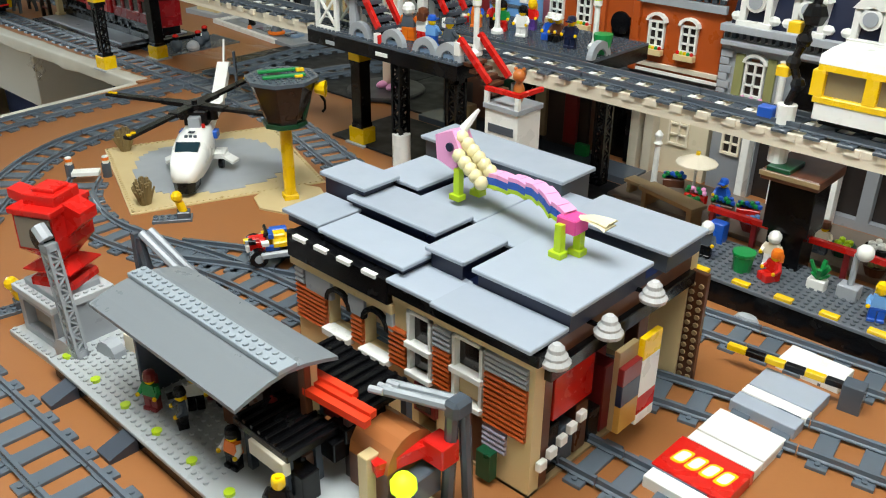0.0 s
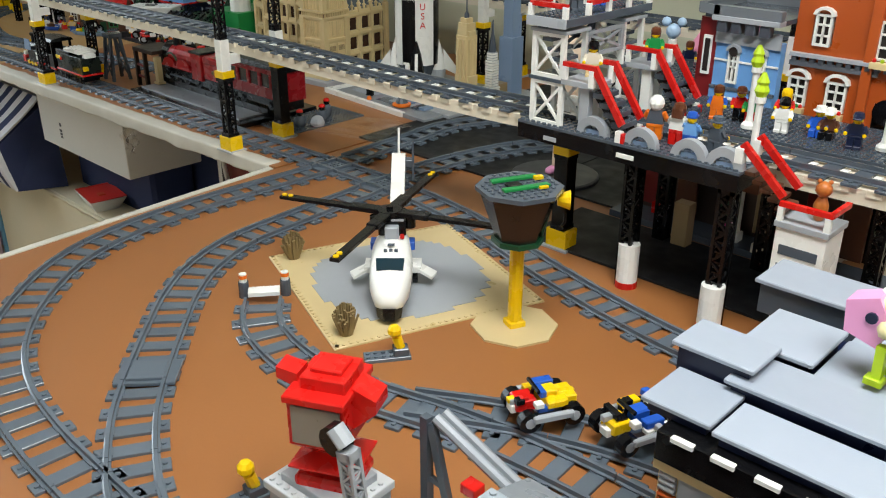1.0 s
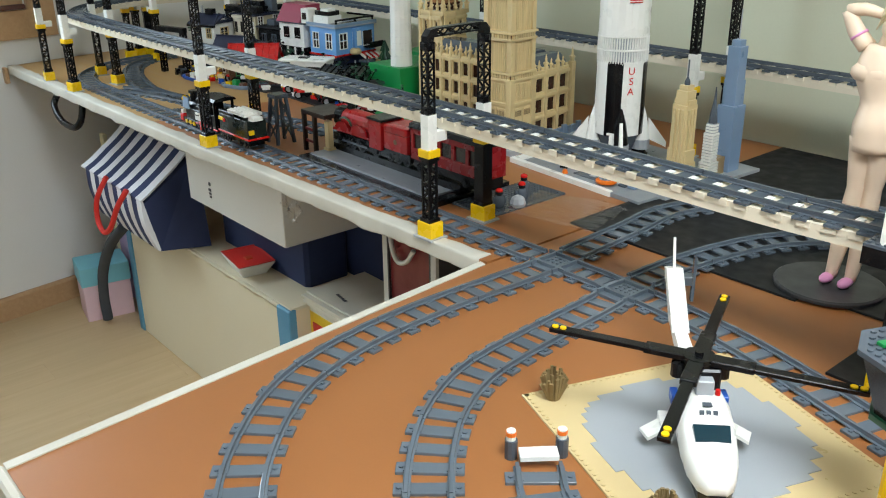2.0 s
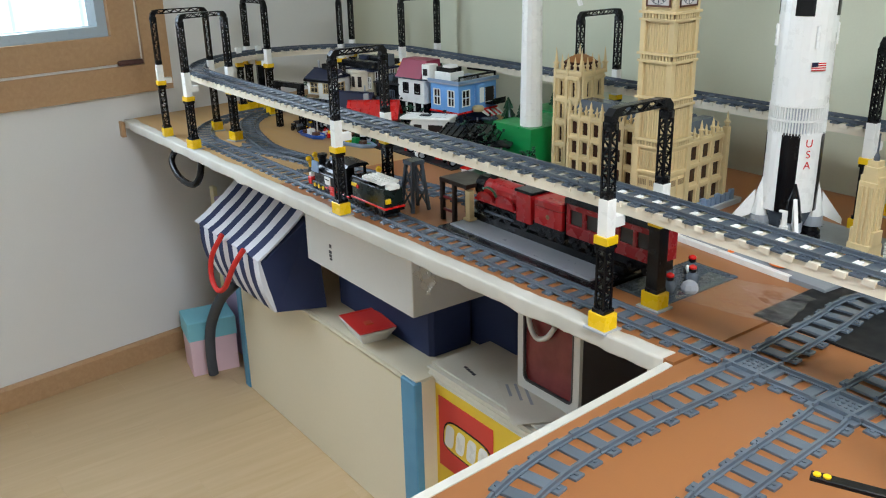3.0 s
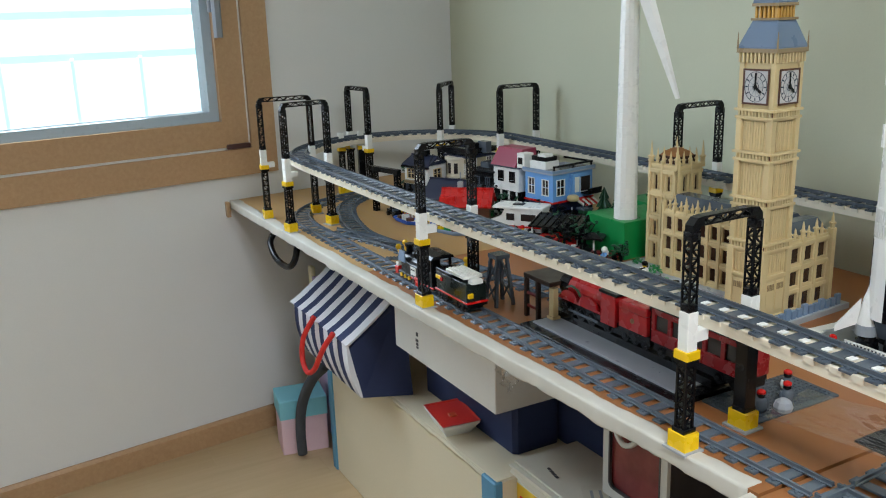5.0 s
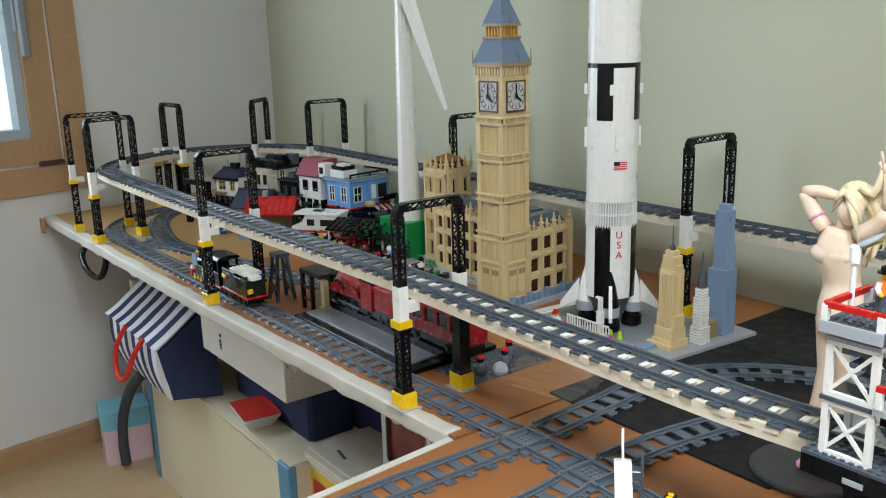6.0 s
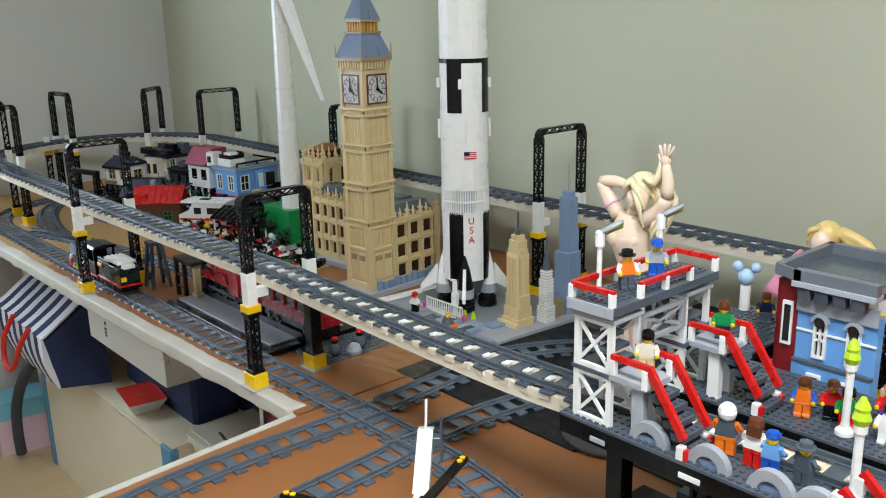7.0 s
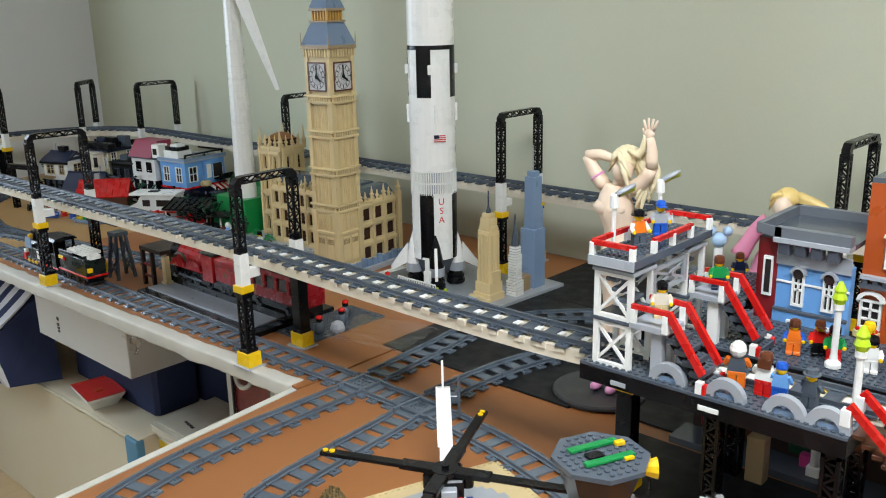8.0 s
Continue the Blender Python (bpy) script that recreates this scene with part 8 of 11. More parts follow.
part("parapet", Mesh().box(BX0 - 0.002, BY - 0.012, 0.290, BX1, BY - 0.002, 0.302).box(0.645, BY, 0.288, 0.653, 0.352, 0.302).box(0.645, 0.344, 0.288, BX1, 0.352, 0.302).loft([[(0.645, BY - 0.002, z), (0.653, BY - 0.002, z), (BX0 + 0.006, BY - 0.012, z), (BX0 - 0.002, BY - 0.012, z)] for z in (0.290, 0.302)]), plastic("roof_slate", "70767c"), bh, "grey parapet")
part("roof_deck", Mesh().box(0.653, BY + 0.002, 0.284, BX1, 0.344, 0.290), DKGREY, bh, "dark grey flat roof")
part("side_wall", Mesh().box(0.647, BY + 0.004, 0.0, 0.657, 0.350, 0.2835), DKRED, bh, "dark red side wall")
part("side_wall_front", Mesh().box(0.652, BY, 0.0, BX0, BY + 0.010, 0.2835), DKRED, bh, "dark red corner wall")
part("side_window", Mesh().cbox(0.657, BY - 0.003, 0.212, 0.669, BY, 0.262, 0.0005), WHITE, bh, "white side window")
part("side_pane", Mesh().box(0.660, BY - 0.0036, 0.216, 0.667, BY - 0.0030, 0.258), SMOKE, bh, "dark glass")

# orange brick house
oh = thing("orange_house", "dark orange brick townhouse with white arched windows", "model building", STREET)
OX0, OX1, OY = 0.754, 1.028, 0.242
wins = [(0.768, 0.186), (0.816, 0.186), (0.934, 0.172), (0.982, 0.172)]
holes = [(cx - 0.013, cx + 0.013, z, z + 0.036) for cx, z in wins] + [(0.862, 0.892, 0.148, 0.205)]
holes += [(0.775, 0.800, 0.262, 0.300), (0.850, 0.895, 0.255, 0.300), (0.930, 0.955, 0.255, 0.290), (0.975, 1.000, 0.255, 0.290)]
slab_wall(oh, "front_wall", OX0, OX1, OY, 0.138, 0.36, DKORANGE, holes, label="dark orange front wall")
for cx, z in wins:
    framed_window(oh, cx, OY, z, 0.0245, 0.036)
for cx, z, h in ((0.7875, 0.262, 0.038), (0.942, 0.255, 0.035), (0.987, 0.255, 0.035)):
    framed_window(oh, cx, OY, z, 0.0200, h, True, False)
framed_window(oh, 0.8725, OY, 0.255, 0.040, 0.045, False, True)
# black disc and plate stand in for the unlit inside of the entry
part("entry_arch", Mesh().cyl(0, 0, 0, 0.003, 0.0155, 16), BLACK, oh, "black disc for the shade in the arched entry", Matrix.Translation((0.877, OY + 0.001, 0.196)) @ Matrix.Rotation(radians(90), 4, "X"))
part("entry_dark", Mesh().box(0.862, OY + 0.002, 0.148, 0.892, OY + 0.006, 0.205), BLACK, oh, "black plate for the shade in the entry")
part("stone_course", Mesh().cbox(OX0, OY - 0.004, 0.148, 0.862, OY, 0.154, 0.0005).cbox(0.892, OY - 0.004, 0.146, OX1 + 0.002, OY, 0.152, 0.0005), CREAM, oh, "cream stone course")
part("stone_course", Mesh().cbox(OX0, OY - 0.005, 0.236, 0.860, OY, 0.242, 0.0005), plastic("slate_course", "5a5f66"), oh, "grey ledge")
part("ledge", Mesh().cbox(0.900, OY - 0.006, 0.230, OX1 + 0.003, OY, 0.240, 0.0006), LTGREY, oh, "light grey ledge")
part("upper_ledge", Mesh().cbox(OX0, OY - 0.0075, 0.2475, OX1 + 0.003, OY, 0.2520, 0.0005), LTGREY, oh, "light grey upper ledge")
dentil = Mesh().cbox(-0.0032, -0.0060, 0.2415, 0.0032, 0, 0.2474, 0.0005).data("dentil", plastic("slate_dentil", "50565e"))
for k in range(25):
    part("dentil", dentil, None, oh, "", at(OX0 + 0.006 + 0.011 * k, OY))
part("pilaster", Mesh().cbox(0.842, OY - 0.006, 0.138, 0.854, OY, 0.36, 0.0006), DKORANGE, oh, "orange pilaster")
part("pilaster", Mesh().cbox(0.898, OY - 0.006, 0.138, 0.908, OY, 0.36, 0.0006), DKORANGE, oh, "orange pilaster")
part("plinth", Mesh().cbox(OX0, OY + 0.001, 0.118, OX1 + 0.003, OY + 0.012, 0.138, 0.0006), plastic("slate_plinth", "50565c"), oh, "dark grey plinth")
part("white_line", Mesh().cbox(0.908, OY - 0.003, 0.138, OX1 + 0.002, OY, 0.142, 0.0004), WHITE, oh, "white line")
part("side_wall", Mesh().box(OX1 - 0.012, OY + 0.012, 0.0, OX1, 0.40, 0.36), DKORANGE, oh)
part("party_wall", Mesh().box(OX0, OY + 0.012, 0.0, OX0 + 0.010, 0.40, 0.36), DKORANGE, oh)
part("roof", Mesh().box(OX0, OY + 0.001, 0.36, OX1, 0.40, 0.366), DKGREY, oh)
# its ground floor behind the viaduct
slab_wall(oh, "ground_floor", OX0, OX1, 0.243, 0.0, 0.118, plastic("stone_tan", "d0c4a8"), [(0.868, 0.918, 0.0, 0.100), (0.79, 0.83, 0.02, 0.09)], label="tan stone ground floor")
# black plate gives the doorway its inner shade
part("doorway", Mesh().box(0.868, 0.249, 0.0, 0.918, 0.2545, 0.100), BLACK, oh, "black plate for the shade in the doorway")
part("door_leaf", Mesh().cbox(0.908, 0.232, 0.004, 0.916, 0.2425, 0.085, 0.0006), BLACK, oh, "black door leaf")
for x in (0.858, 0.926, 0.948):
    part("column", Mesh().cbox(x - 0.007, 0.226, 0.0, x + 0.007, 0.2425, 0.108, 0.0008), plastic("pale_stone_col", "d9d0bb"), oh, "pale stone pier")
framed_window(oh, 0.985, 0.243, 0.045, 0.030, 0.045, False, False, CREAM)

# grey house with olive panels and ornate dormers
gh = thing("grey_house", "grey townhouse with olive panels and white ornate dormers", "model building", STREET)
GX0, GX1, GY = 1.034, 1.42, 0.240
slab_wall(gh, "front_wall", GX0, GX1, GY, 0.118, 0.222, LTGREY, [(1.066, 1.092, 0.134, 0.182), (1.128, 1.158, 0.120, 0.190), (1.20, 1.23, 0.134, 0.182)], label="light grey front wall")
for k in range(10):
    part("quoin", Mesh().cbox(GX0 - 0.002, GY - 0.004, 0.120 + 0.010 * k, GX0 + (0.010 if k % 2 else 0.014), GY + 0.001, 0.1285 + 0.010 * k, 0.0006), LTGREY, gh, "grey quoin")
for x0, x1 in ((1.052, 1.064), (1.094, 1.106), (1.186, 1.198), (1.232, 1.244)):
    part("olive_panel", Mesh().cbox(x0, GY - 0.0025, 0.126, x1, GY, 0.186, 0.0005), OLIVE, gh, "olive panel")
framed_window(gh, 1.079, GY, 0.134, 0.026, 0.044, True, False)
framed_window(gh, 1.215, GY, 0.134, 0.026, 0.044, True, False)
for k in range(6):
    part("flower", Mesh().ball((1.064 + 0.006 * k, GY - 0.006, 0.1315 + 0.002 * (k % 2)), 0.0034, 6), PINK if k % 2 else GREEN, gh, "small pink or green flower")
# entry filled with a black plate in place of shade
part("entry_dark", Mesh().box(1.128, GY + 0.003, 0.120, 1.158, GY + 0.007, 0.190), BLACK, gh, "black plate for the shade in the entry")
for x in (1.118, 1.168):
    part("column", Mesh().lathe(x, GY - 0.008, [(0.006, 0.120), (0.0045, 0.126), (0.0045, 0.182), (0.0062, 0.188)], 10), WHITE, gh, "white column")
part("cornice", Mesh().cbox(GX0 - 0.002, GY - 0.010, 0.196, GX1, GY, 0.202, 0.0006).cbox(GX0 - 0.003, GY - 0.014, 0.2135, GX1, GY, 0.222, 0.0006), LTGREY, gh)
dent = Mesh()
for k in range(30):
    dent.box(GX0 + 0.002 + 0.0095 * k, GY - 0.009, 0.205, GX0 + 0.007 + 0.0095 * k, GY, 0.2135)
part("dentils", dent, DKGREY, gh, "dark dentils")
part("mansard", Mesh().loft([[(GX0 + 0.006, GY - 0.004, 0.222), (GX1, GY - 0.004, 0.222), (GX1, GY + 0.02, 0.31), (GX0 + 0.006, GY + 0.02, 0.31)], [(GX0 + 0.006, GY + 0.1, 0.222), (GX1, GY + 0.1, 0.222), (GX1, GY + 0.1, 0.31), (GX0 + 0.006, GY + 0.1, 0.31)]]), NAVY, gh, "navy mansard roof")
for cx in (1.070, 1.135, 1.205):
    d = part("dormer", Mesh().cbox(cx - 0.022, GY - 0.010, 0.222, cx + 0.022, GY + 0.006, 0.228, 0.0006).cbox(cx - 0.020, GY - 0.008, 0.228, cx - 0.012, GY + 0.008, 0.262, 0.001).cbox(cx + 0.012, GY - 0.008, 0.228, cx + 0.020, GY + 0.008, 0.262, 0.001), WHITE, gh, "white dormer")
    part("round_light", Mesh().cyl(0, 0, 0, 0.008, 0.0125, 16), WHITE, d, "round ornament", Matrix.Translation((cx, GY - 0.002, 0.252)) @ Matrix.Rotation(radians(90), 4, "X"))
    part("pane", Mesh().cyl(0, 0, 0, 0.0015, 0.0085, 14), LTGREY, d, "grey disc", Matrix.Translation((cx, GY - 0.0098, 0.252)) @ Matrix.Rotation(radians(90), 4, "X"))
    for s in (-1, 1):
        part("scroll", Mesh().ball((cx + s * 0.024, GY - 0.004, 0.232), (0.008, 0.005, 0.006), 8), WHITE, d, "white scroll")
    part("pediment", Mesh().loft([[(cx - 0.022, y, 0.262), (cx + 0.022, y, 0.262), (cx + 0.010, y, 0.278), (cx - 0.010, y, 0.278)] for y in (GY - 0.010, GY + 0.008)]), WHITE, d)
slab_wall(gh, "ground_floor", GX0, GX1, 0.242, 0.0, 0.118, plastic("shop_grey", "8d9094"), [(1.095, 1.125, 0.0, 0.10), (1.145, 1.235, 0.012, 0.104), (1.05, 1.075, 0.05, 0.10), (1.25, 1.39, 0.012, 0.104)], label="grey shop front")
# dark plate behind the openings paints the shop's unlit inside
part("shop_dark", Mesh().box(1.04, 0.2525, 0.0, 1.40, 0.256, 0.118), SMOKE, gh, "dark plate for the shade inside the shop")
for x in (1.088, 1.132, 1.146, 1.205):
    part("column", Mesh().cbox(x - 0.005, 0.228, 0.0, x + 0.005, 0.2425, 0.112, 0.0008), WHITE, gh, "white shop column")
framed_window(gh, 1.062, 0.242, 0.052, 0.026, 0.046, False, False, CREAM)
part("back_block", Mesh().box(GX0, 0.34, 0.0, GX1, 0.352, 0.222), LTGREY, gh)
part("pavement", Mesh().cbox(0.96, 0.130, 0.0, 1.42, 0.228, 0.0064, 0.0006), plastic("warm_pavement", "6e6258"), gh, "warm grey pavement")

# cafe things on the pavement
um = thing("cafe_umbrella", "cream cafe parasol with a yellow tip", "parasol", on_street(1.046, 0.192, 0.0064))
part("pole", Mesh().cyl(0, 0, 0, 0.050, 0.002, 6), WHITE, um)
part("canopy", Mesh().lathe(0, 0, [(0.027, 0.044), (0.027, 0.0458), (0.014, 0.052), (0.003, 0.056)], 12), CREAM, um)
part("tip", Mesh().cyl(0, 0, 0.056, 0.060, 0.003, 8), YELLOW, um, "yellow tip")
for k, (x, y) in enumerate(((1.060, 0.176), (1.100, 0.172), (1.130, 0.180), (1.012, 0.200))):
    tb = thing("flower_trough", "planter with green leaves and blue flowers", "planter", on_street(x, y, 0.0064, 10 * k), "flower troughs")
    part("trough", Mesh().cbox(-0.014, -0.006, 0, 0.014, 0.006, 0.011, 0.0008), BROWN if k % 2 else RED, tb)
    lv_ = Mesh()
    for j in range(14):
        lv_.ball((-0.013 + 0.002 * j, 0.004 * math.sin(j * 2.3), 0.013 + 0.003 * (j % 3)), 0.0035, 6, j % 2)
    part("leaves", lv_, [GREEN, BLUE if k else PINK], tb, "green leaves and flowers")
pt = thing("picnic_bench", "brown plank picnic bench", "bench", on_street(1.000, 0.150, 0.0064, -10))
part("top", Mesh().cbox(-0.026, -0.010, 0.014, 0.026, 0.010, 0.018, 0.0006), DKTAN, pt)
part("leg", Mesh().cbox(-0.022, -0.008, 0, -0.016, 0.008, 0.014, 0.0006), DKTAN, pt)
part("leg", Mesh().cbox(0.016, -0.008, 0, 0.022, 0.008, 0.014, 0.0006), DKTAN, pt)
wl = thing("street_post", "white turned street post", "lamp", on_street(0.996, 0.178, 0.0064))
part("post", Mesh().lathe(0, 0, [(0.008, 0), (0.008, 0.005), (0.0042, 0.010), (0.0036, 0.060), (0.006, 0.063), (0.0036, 0.067), (0.0055, 0.075), (0.002, 0.080)], 12), WHITE, wl)
F(1.085, 0.196, 0.0064, 0, BLACK, BLUE, BLUE, "cap", pose_kind="sit", label="blue brick figure at the cafe")
F(1.180, 0.168, 0.0064, 0, BLACK, WHITE, BLACK, "hair", label="white brick figure by the shop")
F(1.235, 0.150, 0.0064, 0, DKGREY, CREAM, BROWN, "hair", label="cream brick figure by the shop")
bp = thing("black_viaduct_pier", "black block pier with white head under the viaduct", "pier", at(1.214, 0.098, 0))
part("block", Mesh().cbox(-0.019, -0.017, 0, 0.019, 0.017, 0.125, 0.001), BLACK, bp)
part("head", Mesh().cbox(-0.025, -0.048, 0.132, 0.034, 0.02, 0.142, 0.001), BROWN, bp, "brown head plate")
part("head_edge", Mesh().cbox(-0.026, -0.0495, 0.136, 0.035, -0.048, 0.141, 0.0004), DKTAN, bp, "dark tan plate edge")
part("upper_block", Mesh().cbox(-0.024, -0.022, 0.070, 0.024, 0.018, 0.132, 0.001), BLACK, bp, "black upper block")
part("green_plate", Mesh().cbox(-0.020, -0.048, 0.142, 0.004, -0.012, 0.1465, 0.0006), DKGREEN, bp, "dark green plate")
part("white_post", Mesh().cyl(-0.018, -0.030, 0.1465, 0.205, 0.0095, 12), WHITE, bp, "white round post")
part("signal_mast", Mesh().pipe([(-0.018, -0.030, 0.205), (-0.012, -0.030, 0.226), (-0.020, -0.030, 0.246), (-0.014, -0.030, 0.268), (-0.008, -0.030, 0.300), (-0.006, -0.030, 0.335)], 0.0042, 8), BLACK, bp, "black jointed signal mast")
for x, z, r in ((-0.012, 0.226, 0.0075), (-0.020, 0.246, 0.0075), (-0.014, 0.268, 0.008), (-0.008, 0.292, 0.012), (-0.006, 0.330, 0.010)):
    part("joint", Mesh().ball((x, -0.030, z), r, 8), BLACK, bp, "black mast joint")
for x, z in ((-0.022, 0.274), (-0.026, 0.232)):
    part("lamp_block", Mesh().cbox(x - 0.007, -0.037, z, x + 0.005, -0.025, z + 0.010, 0.001), YELLOW, bp, "yellow lamp block")
part("control_box", Mesh().cbox(-0.044, -0.038, 0.1895, -0.028, -0.026, 0.200, 0.001), BLUE, bp, "blue control box")
# yellow tram on the viaduct
tr = thing("yellow_tram", "white and yellow tram car on the viaduct", "toy tram", at(1.325, 0.081, VZ + 0.0096))
part("chassis", Mesh().cbox(-0.095, -0.020, 0.004, 0.095, 0.020, 0.012, 0.001), BLACK, tr)
part("skirt", Mesh().cbox(-0.10, -0.027, 0.010, 0.10, 0.027, 0.026, 0.0015), WHITE, tr, "white skirt")
part("waist", Mesh().cbox(-0.102, -0.028, 0.026, 0.102, 0.028, 0.032, 0.0008), YELLOW, tr, "yellow waist band")
part("cabin_core", Mesh().cbox(-0.096, -0.022, 0.032, 0.096, 0.022, 0.056, 0.001), plastic("tram_glass", "8a7d5c", 0.1), tr, "tinted windows")
for x in (-0.100, -0.052, 0.0, 0.05, 0.10):
    part("pillar", Mesh().cbox(x - 0.006, -0.028, 0.032, x + 0.006, 0.028, 0.056, 0.0006), YELLOW, tr, "yellow pillar")
part("roof_band", Mesh().cbox(-0.102, -0.028, 0.056, 0.102, 0.028, 0.062, 0.0008), YELLOW, tr, "yellow roof band")
part("roof", Mesh().loft([[(-0.102, -0.028, 0.062), (0.102, -0.028, 0.062), (0.102, 0.028, 0.062), (-0.102, 0.028, 0.062)], [(-0.102, -0.026, 0.070), (0.102, -0.026, 0.070), (0.102, 0.026, 0.070), (-0.102, 0.026, 0.070)], [(-0.096, -0.018, 0.076), (0.096, -0.018, 0.076), (0.096, 0.018, 0.076), (-0.096, 0.018, 0.076)]]), WHITE, tr, "white rounded roof")


# loose things along the shop fronts
for k, (x, y, a, b) in enumerate(((1.070, 0.150, BROWN, GREEN), (1.110, 0.145, DKTAN, BLUE), (1.150, 0.150, DKRED, MEDBLUE), (1.165, 0.195, BROWN, RED), (1.255, 0.160, DKGREEN, LIME), (1.285, 0.180, BLACK, WHITE), (1.30, 0.140, BROWN, OLIVE))):
    bsk = thing("market_basket", "small basket filled with coloured goods", "basket", on_street(x, y, 0.0064 if y >= 0.13 else 0, 25 * k), "market baskets")
    part("basket", Mesh().lathe(0, 0, [(0.010, 0), (0.014, 0.010), (0.0145, 0.012), (0.011, 0.011)], 10), a, bsk)
    gm = Mesh()
    for j in range(7):
        gm.ball((0.007 * math.cos(j * 0.9 + k), 0.007 * math.sin(j * 0.9 + k), 0.0125 + 0.003 * (j % 2)), 0.0042, 6)
    part("goods", gm, b, bsk, "coloured goods")
tb2 = thing("cafe_table", "brown plank table before the shop", "table", on_street(1.055, 0.128, 0.0, -14))
part("top", Mesh().cbox(-0.045, -0.014, 0.026, 0.045, 0.014, 0.031, 0.0006), DKTAN, tb2)
for x in (-0.038, 0.038):
    part("leg", Mesh().cbox(x - 0.004, -0.010, 0, x + 0.004, 0.010, 0.026, 0.0006), DKTAN, tb2)

# ---- under the side board ----
cab = thing("low_cabinet", "long cream fronted cabinet with blue taped ends standing on the floor", "cabinet")
part("carcass", Mesh().cbox(-1.72, 0.128, FLOOR, -0.748, 0.62, -0.403, 0.003), CARDC, cab)
part("front_panel", Mesh().cbox(-1.69, 0.118, FLOOR + 0.002, -0.80, 0.128, -0.405, 0.003), CARDC, cab, "cream front panel")
skirt = Mesh()
N = 40
skirt.loft([[(-1.69 + 0.89 * i / N, 0.117 + 0.002 * noise.noise((i * 0.4, 1, 0)), -0.402), (-1.69 + 0.89 * i / N, 0.113, -0.404 - 0.004 * noise.noise((i * 0.7, 5, 0))), (-1.69 + 0.89 * i / N, 0.1155, -0.412 - 0.006 * noise.noise((i * 0.5, 9, 0))), (-1.69 + 0.89 * i / N, 0.1185, -0.405)] for i in range(N + 1)])
part("paper_edge", skirt, CARDC, cab, "creased cream paper edge", smooth=True)
for x0, x1 in ((-1.722, -1.688), (-0.803, -0.746)):
    part("edge_tape", Mesh().cbox(x0, 0.114, FLOOR + 0.001, x1, 0.136, -0.4035, 0.003), BLUETAPE, cab, "blue taped edge")
part("top_paper", Mesh().cbox(-1.715, 0.122, -0.403, -0.75, 0.60, -0.400, 0.001), CARDC, cab, "cream paper top")

# striped stall-shaped bag lying on the cabinet
bag = thing("striped_bag", "navy and white striped canvas bag with red cord handle", "bag")
RX0, RX1 = -1.735, -1.305
lo, hi = Vector((0, 0.018, -0.253)), Vector((0, 0.158, -0.150))
NS = 13
for k in range(NS):
    a, b = RX0 + (RX1 - RX0) * k / NS, RX0 + (RX1 - RX0) * (k + 1) / NS
    st = Mesh()
    sag = lambda u, x: 0.006 * math.sin(math.pi * u) + 0.003 * noise.noise((x * 12, u * 3, 0))
    st.loft([[(x, lo.y + (hi.y - lo.y) * u, lo.z + (hi.z - lo.z) * u - sag(u, x)) for x in (a, b)] + [(x, lo.y + (hi.y - lo.y) * u + 0.002, lo.z + (hi.z - lo.z) * u - sag(u, x) - 0.005) for x in (b, a)] for u in [j / 8 for j in range(9)]])
    part("roof_stripe", st, FABW if k % 2 == 0 else NAVYBOX, bag, "", smooth=False)
    if k > 0:
        fr = Mesh()
        fr.loft([[(x + 0.028 * u * (1 if k > 6 else 0.6), 0.020 + 0.010 * math.sin(math.pi * u) * -1 + 0.02 * u, -0.258 - 0.135 * u) for x in (a, b)] + [(x + 0.028 * u * (1 if k > 6 else 0.6), 0.026 + 0.02 * u, -0.258 - 0.135 * u) for x in (b, a)] for u in [j / 6 for j in range(7)]])
        part("front_stripe", fr, FABW if k % 2 == 0 else NAVYBOX, bag)
side = Mesh()
side.loft([[(x, 0.026, -0.262), (x + 0.022, 0.045, -0.395), (x + 0.07, 0.168, -0.398), (x + 0.04, 0.172, -0.26), (x + 0.01, 0.166, -0.165)] for x in (-1.62, RX1 + 0.004)])
part("body", side, NAVYBOX, bag, "navy canvas body")
cord = [(-1.515, 0.012, -0.236), (-1.545, -0.012, -0.30), (-1.545, -0.02, -0.36), (-1.50, -0.024, -0.385), (-1.45, -0.02, -0.36), (-1.405, -0.008, -0.29), (-1.375, 0.012, -0.24)]
part("handle", Mesh().pipe(smooth_path(cord, 0.006), 0.0075, 8), plastic("red_cord", "c8281e", 0.6), bag, "red cord handle", smooth=True)

strap = [(-1.72, -0.01, -0.024), (-1.72, -0.03, -0.06), (-1.66, -0.036, -0.092), (-1.58, -0.03, -0.10), (-1.545, -0.02, -0.075), (-1.55, -0.005, -0.024)]
solid("hanging_strap", Mesh().pipe(smooth_path(strap, 0.006), 0.009, 8), BLACK, "black looped strap hanging under the board", "strap", smooth=True)

# white carton held up under the board
carton = thing("white_carton", "plain white cardboard carton held under the board", "carton")
part("body", Mesh().cbox(-1.242, 0.130, -0.2525, -0.762, 0.33, -0.026, 0.002), CARDW, carton)
for k, (x, z, h) in enumerate(((-1.118, -0.205, 0.007), (-1.118, -0.214, 0.006), (-1.118, -0.222, 0.005), (-1.118, -0.190, 0.009))):
    part("mark", Mesh().box(x - 0.006 + 0.001 * k, 0.1285, z, x + 0.006, 0.1298, z + h), DKSIDE, carton, "small dark printed mark")
part("hanger", Mesh().cbox(-1.1, 0.2, -0.026, -0.9, 0.24, -0.0222, 0.0005), DKSIDE, carton, "dark hanger under the board")
